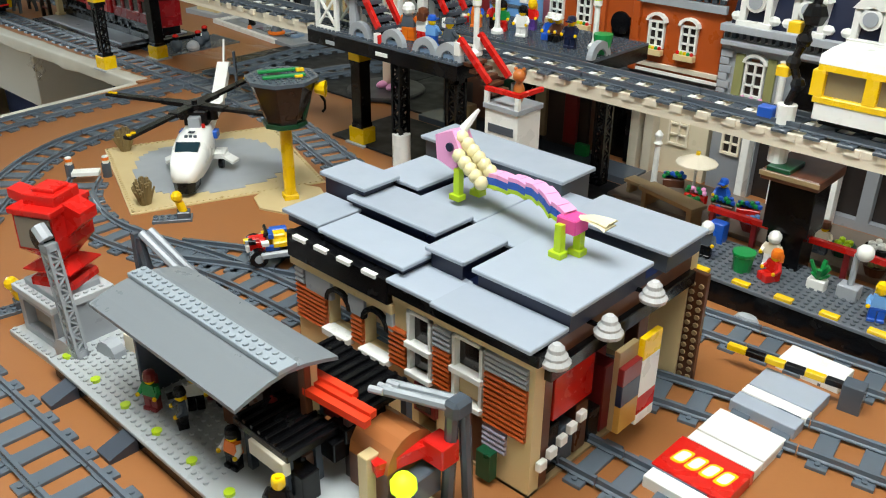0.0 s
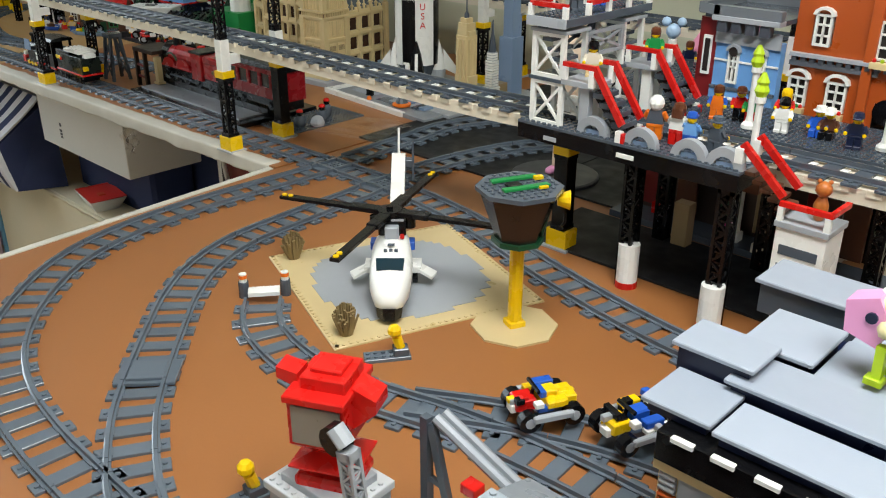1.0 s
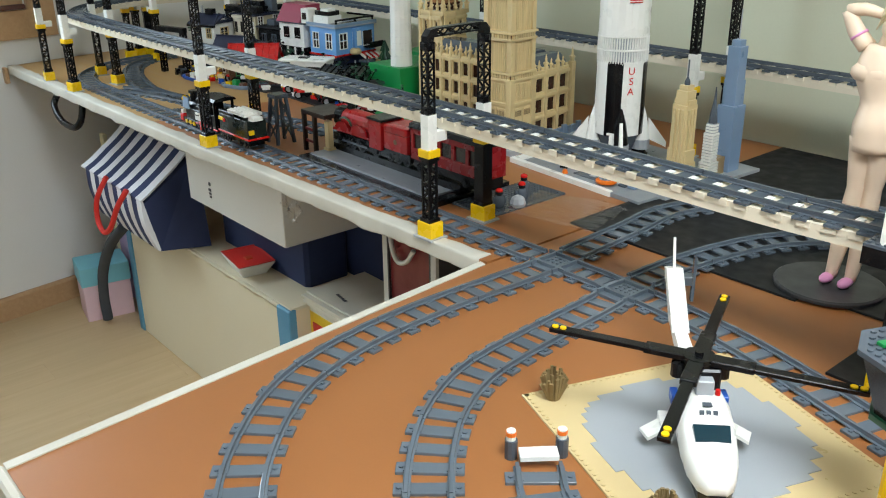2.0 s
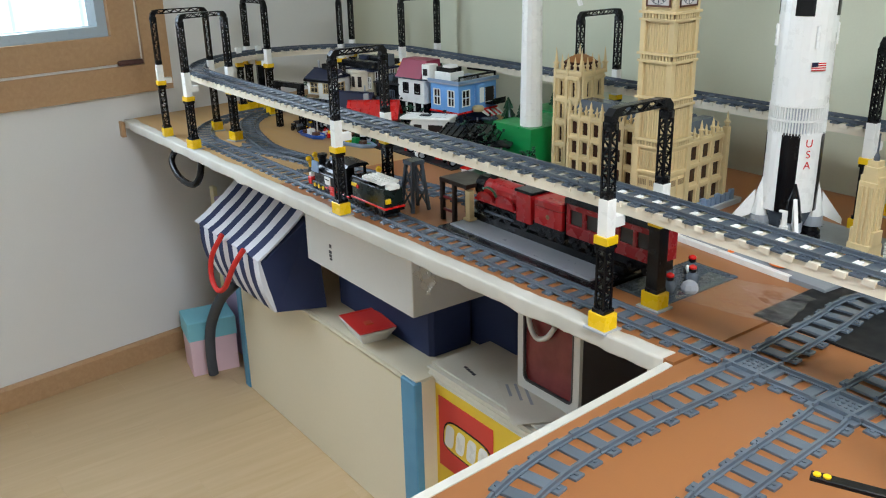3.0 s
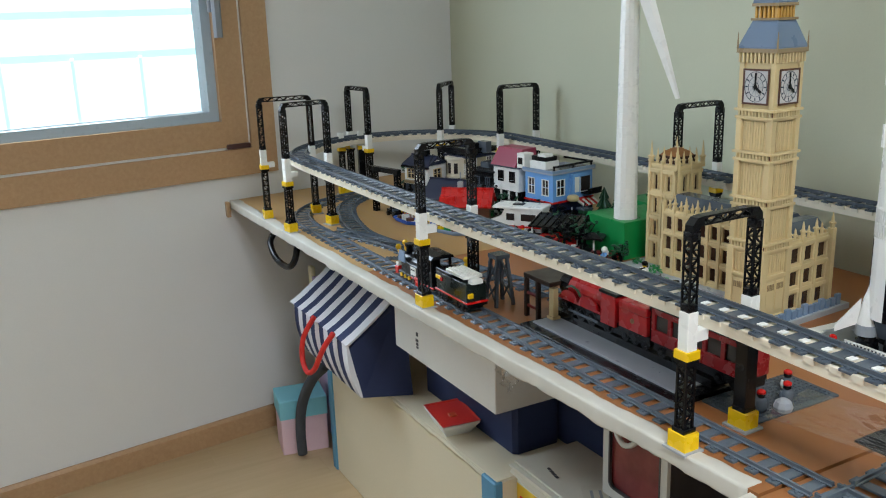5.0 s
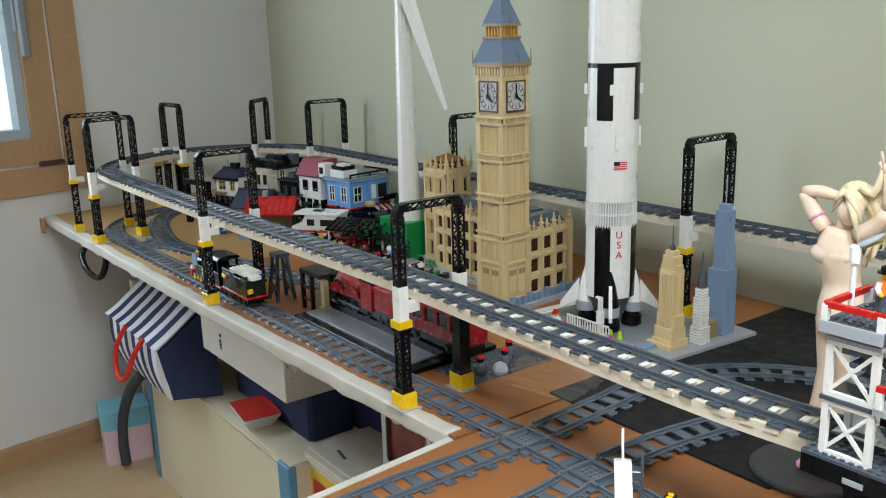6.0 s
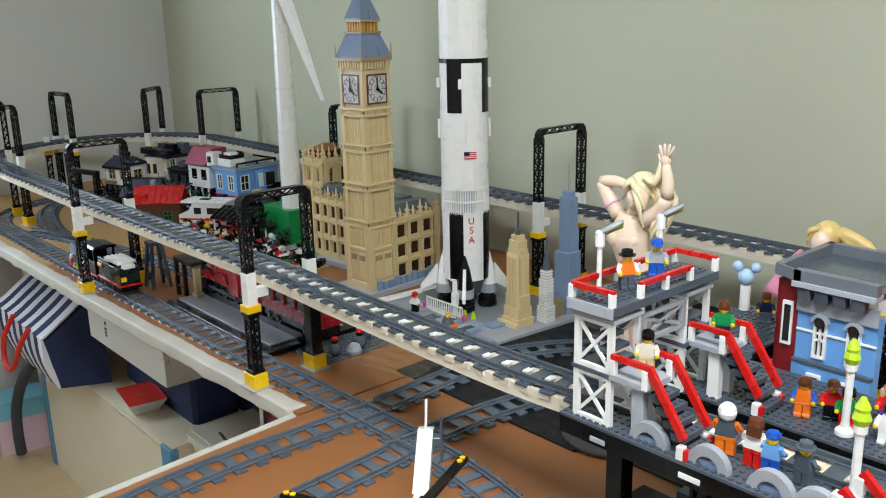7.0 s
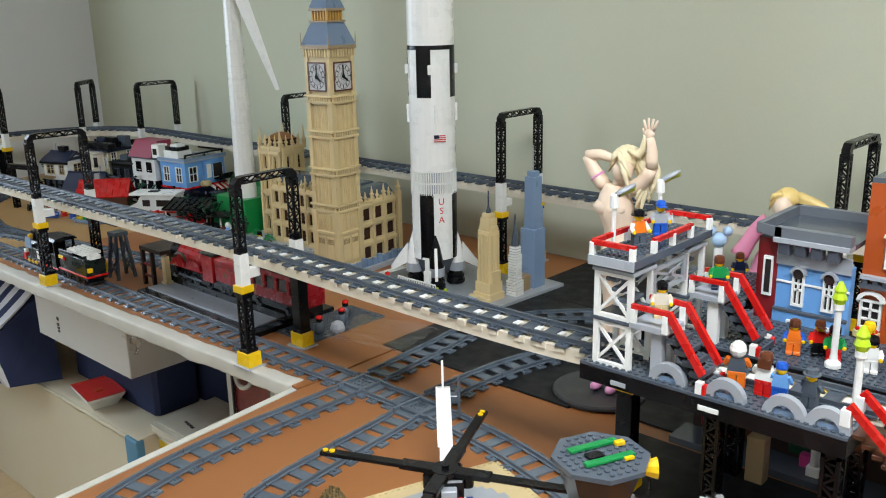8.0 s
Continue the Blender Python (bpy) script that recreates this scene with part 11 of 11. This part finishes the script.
def leafy_bush(x, y, z, s, seed):
    r = random.Random(seed)
    t = thing("green_bush", "bright green moulded leaf bush on a stem", "bush", at(x, y, z))
    part("stem", Mesh().cyl(0, 0, 0, s * 0.8, 0.003, 7), BROWN, t)
    c = Mesh()
    for k in range(70):
        a, b = r.uniform(0, 2 * math.pi), r.uniform(-0.4, 1.3)
        d = Vector((math.cos(a) * math.cos(b), math.sin(a) * math.cos(b), math.sin(b) * 0.8)) * s * r.uniform(0.55, 1.0)
        o = d + Vector((0, 0, s))
        q = s * 0.30
        u = Vector((r.uniform(-1, 1), r.uniform(-1, 1), r.uniform(-0.4, 1))).normalized() * q
        v = u.cross(d).normalized() * q * 0.6
        w = d.normalized() * q * 0.15
        c.loft([[tuple(o + p) for p in (u, v * 0.7, -u, -v * 0.7)], [tuple(o + w + p * 0.8) for p in (u, v * 0.7, -u, -v * 0.7)]])
    part("leaves", c, GREEN, t)


for k, (x, y, s) in enumerate(((-0.60, 0.33, 0.016), (-0.575, 0.35, 0.014), (-0.93, 0.555, 0.013), (-0.70, 0.50, 0.015), (-0.78, 0.52, 0.013))):
    leafy_bush(x, y, 0.0005, s, k)

# boats on the tan board
def rowing_boat(x, y, rz, hull, inner, load):
    t = thing("toy_boat", "blue toy boat with loaded deck on the board", "toy boat", at(x, y, 0.0005, rz), "toy boats")
    o = [(-0.06, 0), (-0.05, -0.016), (0.03, -0.020), (0.062, 0.0), (0.03, 0.020), (-0.05, 0.016)]
    part("hull", Mesh().loft([[(a * f, b * f, z) for a, b in o] for f, z in ((0.8, 0), (1.0, 0.008), (1.0, 0.011), (0.88, 0.011), (0.86, 0.006))]), hull, t)
    part("deck", Mesh().prism([(a * 0.85, b * 0.85) for a, b in o], 0.0062, 0.0075), inner, t)
    for k in range(3):
        part("load", Mesh().cbox(-0.04 + k * 0.024, -0.009, 0.0075, -0.024 + k * 0.024, 0.008, 0.016 + 0.006 * (k % 2), 0.001), load[k % len(load)], t)


rowing_boat(-1.475, 0.292, 5, BLUE, WHITE, (BROWN, WHITE, BROWN))
rowing_boat(-1.295, 0.330, 20, SANDBLUE, GREEN, (YELLOW, GREEN, BROWN))

# open cars and bikes near the palace
def open_car(x, y, rz, mat, trim):
    t = thing("toy_car", "small open brick car with round black wheels", "toy car", at(x, y, 0.0005, rz), "town vehicles")
    part("body", Mesh().cbox(-0.03, -0.012, 0.006, 0.03, 0.012, 0.013, 0.001).cbox(-0.03, -0.012, 0.013, -0.010, 0.012, 0.019, 0.001).cbox(0.016, -0.012, 0.013, 0.03, 0.012, 0.018, 0.001), mat, t)
    part("seat", Mesh().cbox(-0.002, -0.009, 0.013, 0.008, 0.009, 0.022, 0.001), trim, t)
    part("windscreen", Mesh().box(-0.0095, -0.010, 0.019, -0.0085, 0.010, 0.028), SMOKE, t)
    for dx in (-0.018, 0.020):
        for s in (-1, 1):
            part("wheel", Mesh().loft([[(dx + r * math.cos(2 * math.pi * i / 12), s * yy, 0.007 + r * math.sin(2 * math.pi * i / 12)) for i in range(12)] for r, yy in ((0.007, 0.010), (0.007, 0.016), (0.004, 0.0162))]), BLACK, t)


for x, y, rz, a, b in ((-0.80, 0.455, 25, WHITE, DKRED), (-0.735, 0.430, 10, WHITE, RED), (-0.655, 0.405, -15, RED, GREEN), (-0.63, 0.46, 30, BLACK, GREEN), (-0.87, 0.50, 60, DKRED, WHITE), (-1.57, 0.30, 0, BLACK, DKGREY)):
    open_car(x, y, rz, a, b)
solid("tan_plate", Mesh().cbox(-0.765, 0.40, 0.0002, -0.600, 0.49, 0.0004 + 0.0001, 0.0001), TAN, "thin tan plate under the toy cars", "plate")
for k, (x, y, rz, l, t, h, hk) in enumerate(((-0.905, 0.42, 30, BLACK, WHITE, BLACK, "hair"), (-0.95, 0.415, -40, BLUE, RED, BROWNHAIR, "hair"), (-1.12, 0.44, 0, DKGREY, YELLOW, RED, "cap"), (-1.16, 0.395, 60, RED, WHITE, BLACK, "bowler"), (-0.84, 0.475, -20, BLACK, MEDBLUE, WHITE, "helmet"), (-1.41, 0.335, 10, TAN, ORANGE, BLOND, "hair"), (-1.385, 0.325, 40, BLUE, TAN, BROWNHAIR, "hair"), (-1.01, 0.47, 80, WHITE, RED, RED, "cap"), (-0.70, 0.47, 15, BLACK, WHITE, BLACK, "hair"), (-1.53, 0.315, 0, RED, NAVY, BLACK, "cap"))):
    minifig(x, y, 0.0008, rz, l, t, h, hk, label="small brick figure standing among the town stalls")


def motorbike(x, y, rz, mat, trim, k=1.0):
    """Small brick motorbike leaning on its stand."""
    t = thing("toy_motorbike", "small brick motorbike with black tyres and coloured panels", "toy motorbike", at(x, y, 0.0034, rz, 6) @ Matrix.Scale(k, 4), "town vehicles")
    for wx in (-0.0155, 0.0165):
        w = part("tyre", Mesh().loft([[(wx + r * math.cos(2 * math.pi * i / 14), yy, 0.0085 + r * math.sin(2 * math.pi * i / 14)) for i in range(14)] for r, yy in ((0.0058, -0.0022), (0.0085, -0.0022), (0.0085, 0.0022), (0.0058, 0.0022), (0.0058, -0.0022))], caps=False), BLACK, t)
        part("rim", Mesh().loft([[(wx + 0.0058 * math.cos(2 * math.pi * i / 10), yy, 0.0085 + 0.0058 * math.sin(2 * math.pi * i / 10)) for i in range(10)] for yy in (-0.0008, 0.0008)]), WHITE if trim is WHITE else LTGREY, w)
    part("frame", Mesh().cbox(-0.012, -0.003, 0.007, 0.012, 0.003, 0.014, 0.0008).bar((0.0165, 0, 0.0085), (0.010, 0, 0.024), 0.002, 0.005), BLACK, t)
    part("tank", Mesh().cbox(-0.002, -0.0042, 0.014, 0.010, 0.0042, 0.0205, 0.0012), mat, t)
    part("seat", Mesh().cbox(-0.018, -0.0036, 0.014, -0.002, 0.0036, 0.0175, 0.001), trim, t)
    part("handlebar", Mesh().bar((0.009, -0.009, 0.0245), (0.009, 0.009, 0.0245), 0.0018, 0.0018), BLACK, t)


bikes = ((-1.120, 0.402, 40, RED, BLACK), (-1.085, 0.396, 15, BLACK, RED), (-1.050, 0.388, 60, WHITE, RED), (-1.012, 0.398, -20, BLACK, WHITE), (-0.975, 0.432, 30, RED, WHITE), (-0.945, 0.402, 75, BLACK, BLACK), (-0.915, 0.455, 10, DKRED, BLACK), (-0.885, 0.418, -35, WHITE, BLACK), (-0.855, 0.448, 20, RED, BLACK), (-1.150, 0.425, 70, BLACK, DKGREY), (-0.815, 0.412, 50, BLACK, RED), (-0.780, 0.392, 15, WHITE, DKRED), (-0.720, 0.392, 30, BLACK, GREEN), (-0.690, 0.445, -10, DKRED, WHITE), (-1.525, 0.365, 20, BLACK, DKGREY), (-1.495, 0.385, 70, BLACK, BLACK), (-1.355, 0.345, 10, BLACK, RED), (-1.315, 0.352, 45, WHITE, BLACK))
for x, y, rz, a, b in bikes:
    motorbike(x, y, rz, a, b, 1.25)


def dark_tree(x, y, h, seed):
    """Bare black toy tree: a trunk with forked twigs and small dark leaf tufts."""
    r = random.Random(seed)
    t = thing("dark_tree", "black bare-branched toy tree with small dark tufts", "tree", at(x, y, 0.0032), "dark town trees")
    part("trunk", Mesh().cyl(0, 0, 0, h * 0.5, 0.004, 7, r2=0.0028), BLACK, t)
    tuft = Mesh()
    for k in range(9):
        a, up = 2 * math.pi * k / 9 + r.uniform(-0.3, 0.3), r.uniform(0.35, 0.95)
        p, q = (0, 0, h * r.uniform(0.3, 0.5)), (h * 0.42 * math.cos(a) * (1.2 - up * 0.6), h * 0.42 * math.sin(a) * (1.2 - up * 0.6), h * up)
        part("limb", Mesh().tube(p, q, 0.0022, 5, r2=0.0012), BLACK, t)
        for j in range(4):
            o = [q[i] + r.uniform(-0.006, 0.006) for i in range(3)]
            tuft.ball(tuple(o), (r.uniform(0.003, 0.006), r.uniform(0.003, 0.006), 0.0025), 6)
    part("crown", tuft, BLACK if seed % 2 else DKGREEN, t, "dark leaf tufts")


for k, (x, y, h) in enumerate(((-1.555, 0.352, 0.062), (-1.485, 0.415, 0.085), (-1.400, 0.500, 0.120), (-1.262, 0.470, 0.070), (-0.985, 0.470, 0.075), (-0.935, 0.492, 0.085), (-1.120, 0.545, 0.075), (-0.800, 0.490, 0.055), (-1.640, 0.370, 0.100), (-1.672, 0.420, 0.120), (-1.530, 0.372, 0.090), (-1.455, 0.450, 0.115), (-1.590, 0.352, 0.075), (-1.300, 0.520, 0.110), (-1.205, 0.520, 0.080), (-1.02, 0.505, 0.095), (-0.965, 0.500, 0.100))):
    dark_tree(x, y, h, k + 3)
arch_t = thing("black_lattice_gate", "black lattice arch gate over the town street", "gate", at(-1.62, 0.30, 0.0005, 15))
for x in (-0.05, 0.05):
    part("post", lattice(0.012, 0.12, 0.0016), BLACK, arch_t, "black lattice post", at(x, 0, 0))
part("beam", Mesh().cbox(-0.06, -0.008, 0.12, 0.06, 0.008, 0.134, 0.001), BLACK, arch_t)
for k, (x, y, h, rz) in enumerate(((-1.52, 0.33, 0.055, 10), (-1.49, 0.47, 0.09, 30), (-1.17, 0.54, 0.05, 20), (-1.30, 0.50, 0.05, 0), (-0.91, 0.50, 0.05, 40))):
    par = thing("dark_parasol", "dark square parasol on a thin white post", "parasol", at(x, y, 0.0005, rz), "town parasols")
    part("post", Mesh().cyl(0, 0, 0, h, 0.0022, 7), WHITE, par)
    part("canopy", Mesh().loft([[(-r, -r, z), (r, -r, z), (r, r, z), (-r, r, z)] for r, z in ((0.026, h - 0.006), (0.026, h - 0.003), (0.004, h + 0.006))]), (BLACK, NAVY, DKGREEN, DKRED, BLACK)[k], par)
for k, (x, y, w, d, h, mt) in enumerate(((-1.50, 0.36, 0.03, 0.02, 0.03, BLACK), (-1.47, 0.35, 0.02, 0.02, 0.05, DKGREY), (-1.27, 0.50, 0.03, 0.02, 0.022, DKGREEN), (-1.25, 0.38, 0.025, 0.02, 0.02, DKRED), (-1.22, 0.37, 0.02, 0.015, 0.015, WHITE), (-0.97, 0.40, 0.025, 0.015, 0.018, DKRED), (-0.90, 0.39, 0.025, 0.02, 0.014, WHITE), (-0.85, 0.42, 0.02, 0.02, 0.02, BLACK), (-0.83, 0.40, 0.02, 0.015, 0.012, RED))):
    cr_ = thing("brick_stall", "small brick built street stall", "stall", at(x, y, 0.0005, 17 * k), "street stalls")
    part("counter", Mesh().cbox(-w / 2, -d / 2, 0, w / 2, d / 2, h * 0.6, 0.0008), mt, cr_)
    part("top", Mesh().cbox(-w / 2 - 0.002, -d / 2 - 0.002, h * 0.6, w / 2 + 0.002, d / 2 + 0.002, h * 0.6 + 0.0032, 0.0005).studs(-w / 2, -d / 2, -w / 2 + int(w / P) * P, -d / 2 + int(d / P) * P, h * 0.6 + 0.0032), (WHITE, BLACK, RED, DKGREY)[k % 4], cr_)

# ground plates of the town; black ones stand in for shade among the houses
for k, (x0, y0, x1, y1, mt) in enumerate(((-1.70, 0.345, -1.445, 0.60, MATBLK), (-1.443, 0.350, -1.188, 0.60, MATBLK), (-1.186, 0.365, -0.931, 0.60, MATBLK), (-0.929, 0.385, -0.674, 0.512, DKGREEN), (-1.443, 0.602, -1.188, 0.76, DKGREY), (-1.186, 0.602, -1.09, 0.76, DKGREEN))):
    solid("town_baseplate", Mesh().cbox(x0, y0, 0.0002, x1, y1, 0.0030, 0.0004), mt, "flat baseplate under the little town", "baseplate", group="town baseplates")
# roof clutter and small towers between the houses
for k, (x, y, h, mt) in enumerate(((-1.50, 0.44, 0.10, BLACK), (-1.475, 0.46, 0.12, DKGREY), (-1.40, 0.47, 0.115, BLACK), (-1.28, 0.475, 0.07, NAVY), (-1.255, 0.49, 0.085, BLACK), (-1.42, 0.62, 0.13, WHITE), (-1.40, 0.65, 0.12, NAVY), (-1.13, 0.60, 0.06, BLACK), (-1.10, 0.62, 0.075, DKGREEN), (-1.655, 0.47, 0.12, BLACK))):
    tw = thing("brick_kiosk", "narrow dark brick kiosk with a small flat roof", "kiosk", at(x, y, 0.0030, 12 * k), "town kiosks")
    part("body", Mesh().cbox(-0.012, -0.012, 0, 0.012, 0.012, h * 0.78, 0.0008), mt, tw)
    part("window_band", Mesh().cbox(-0.0125, -0.0125, h * 0.5, 0.0125, 0.0125, h * 0.66, 0.0004), (WHITE, TAN, SMOKE)[k % 3], tw, "pale window band")
    part("roof", Mesh().cbox(-0.016, -0.016, h * 0.78, 0.016, 0.016, h * 0.78 + 0.004, 0.0006).studs(-0.016, -0.016, 0.016, 0.016, h * 0.78 + 0.004), (NAVY, BLACK, DKGREY)[k % 3], tw)
    part("mast", Mesh().cyl(0.004, 0.004, h * 0.78 + 0.004, h, 0.0022, 7), (BLACK, LTGREY)[k % 2], tw)

minifig(-0.190, 0.412, 0.0090, 20, BLACK, WHITE, RED, "cap", label="small brick figure on the launch plate")

# ---- two dolls ----
def limb(m, pts, radii, slot=0):
    pts = smooth_path(pts, 0.008)
    n = len(pts)
    rr = [radii[0] + (radii[-1] - radii[0]) * i / (n - 1) if len(radii) == 2 else float(np.interp(i / (n - 1), np.linspace(0, 1, len(radii)), radii)) for i in range(n)]
    m.pipe(pts, rr, 10, slot)


def locks(m, start, ends, r, slot, bend):
    for k, e in enumerate(ends):
        s, e = Vector(start), Vector(e)
        mid = (s + e) / 2 + Vector(bend) * (1 + 0.3 * math.sin(k * 2.1))
        limb(m, [tuple(s), tuple(mid), tuple(e)], [r, r * 0.9, r * 0.15], slot)


disc = solid("doll_stand", Mesh().lathe(0.392, 0.285, [(0.070, 0.0036), (0.070, 0.0074), (0.067, 0.0094)], 32), plastic("stand_grey", "38393c", 0.35), "round dark grey doll stand on the black baseplate", "doll stand")
d = Mesh()
limb(d, [(0.396, 0.288, 0.010), (0.402, 0.290, 0.075), (0.407, 0.290, 0.125), (0.411, 0.292, 0.205)], [0.007, 0.0125, 0.011, 0.0215])
limb(d, [(0.420, 0.292, 0.010), (0.424, 0.296, 0.075), (0.426, 0.296, 0.125), (0.427, 0.294, 0.205)], [0.007, 0.0125, 0.011, 0.0215])
for x in (0.395, 0.420):
    d.ball((x, 0.280, 0.010), (0.008, 0.016, 0.007), 10, 2)
limb(d, [(0.419, 0.293, 0.190), (0.419, 0.293, 0.225), (0.415, 0.293, 0.258), (0.409, 0.291, 0.295), (0.411, 0.293, 0.320)], [0.027, 0.029, 0.0205, 0.027, 0.018])
limb(d, [(0.412, 0.293, 0.312), (0.418, 0.292, 0.338)], [0.011, 0.009])
d.ball((0.423, 0.285, 0.344), (0.0145, 0.0155, 0.0185), 14, 0)
limb(d, [(0.392, 0.291, 0.316), (0.376, 0.289, 0.335), (0.364, 0.288, 0.358)], [0.011, 0.010, 0.008])
limb(d, [(0.364, 0.288, 0.358), (0.382, 0.290, 0.361), (0.404, 0.298, 0.355)], [0.008, 0.0078, 0.0055])
limb(d, [(0.430, 0.292, 0.314), (0.452, 0.292, 0.330), (0.464, 0.290, 0.350)], [0.011, 0.0105, 0.0085])
limb(d, [(0.464, 0.290, 0.350), (0.464, 0.290, 0.372), (0.460, 0.290, 0.392)], [0.0085, 0.0075, 0.0052])
d.ball((0.459, 0.290, 0.397), (0.008, 0.004, 0.008), 8, 0)
for a in (-0.0065, -0.002, 0.0025, 0.0065):
    limb(d, [(0.459 + a * 0.8, 0.290, 0.401), (0.460 + a * 1.6, 0.290, 0.419 - abs(a) * 0.5)], [0.0021, 0.0014])
limb(d, [(0.453, 0.290, 0.395), (0.449, 0.289, 0.404)], [0.0022, 0.0015])
d.ball((0.4215, 0.2990, 0.3590), (0.0200, 0.0200, 0.0190), 14, 1)
d.ball((0.407, 0.280, 0.288), (0.0260, 0.0150, 0.0150), 14, 0)
locks(d, (0.430, 0.300, 0.368), [(0.462, 0.300, 0.330), (0.458, 0.296, 0.300), (0.450, 0.290, 0.285), (0.444, 0.286, 0.292), (0.462, 0.294, 0.312), (0.438, 0.300, 0.275), (0.446, 0.282, 0.305)], 0.0078, 1, (0.014, 0.006, 0.004))
locks(d, (0.418, 0.279, 0.369), [(0.404, 0.279, 0.340), (0.410, 0.272, 0.352), (0.430, 0.271, 0.353), (0.442, 0.276, 0.332), (0.442, 0.275, 0.306)], 0.0044, 1, (0.004, -0.006, 0.004))
limb(d, [(0.432, 0.285, 0.374), (0.446, 0.288, 0.366), (0.452, 0.290, 0.385), (0.452, 0.290, 0.396)], [0.004, 0.005, 0.004, 0.002], 1)
d.pipe([(0.3815, 0.2897, 0.3285), (0.3795, 0.2895, 0.3310)], [0.0112, 0.0112], 12, 2)
solid("doll", d, [SKINF, PALEHAIR, PINK, OLIVE], "pale cream doll with long fair hair and raised arms", "doll", at(-0.005, 0, 0.0064) @ Matrix.Diagonal((1, 1, 0.975, 1)), smooth=True)

e = Mesh()
prof = [(0.060, 0.001), (0.058, 0.05), (0.050, 0.12), (0.032, 0.19), (0.020, 0.215), (0.026, 0.235), (0.022, 0.25)]
e.lathe(0.556, 0.505, prof, 20, 0)
limb(e, [(0.538, 0.502, 0.248), (0.524, 0.496, 0.230), (0.512, 0.490, 0.205), (0.505, 0.486, 0.190)], [0.011, 0.011, 0.012, 0.0145], 0)
limb(e, [(0.576, 0.502, 0.248), (0.598, 0.498, 0.235), (0.606, 0.492, 0.205)], [0.011, 0.010, 0.009], 0)
limb(e, [(0.557, 0.503, 0.244), (0.560, 0.500, 0.262)], [0.010, 0.008], 1)
e.ball((0.563, 0.492, 0.272), (0.0145, 0.0155, 0.0185), 14, 1)
e.ball((0.564, 0.5035, 0.281), (0.0190, 0.0190, 0.0185), 14, 2)
locks(e, (0.578, 0.507, 0.286), [(0.634, 0.508, 0.250), (0.628, 0.507, 0.243), (0.616, 0.507, 0.240), (0.64, 0.510, 0.247), (0.60, 0.508, 0.235)], 0.0085, 2, (0.004, 0.002, 0.006))
locks(e, (0.560, 0.490, 0.290), [(0.545, 0.486, 0.266), (0.549, 0.480, 0.280), (0.582, 0.486, 0.258)], 0.0046, 2, (-0.002, -0.004, 0.003))
solid("doll", e, [plastic("pink_doll_dress", "d989a4", 0.5), SKINF, BLOND], "doll in a pink dress with long blond hair", "doll", smooth=True)
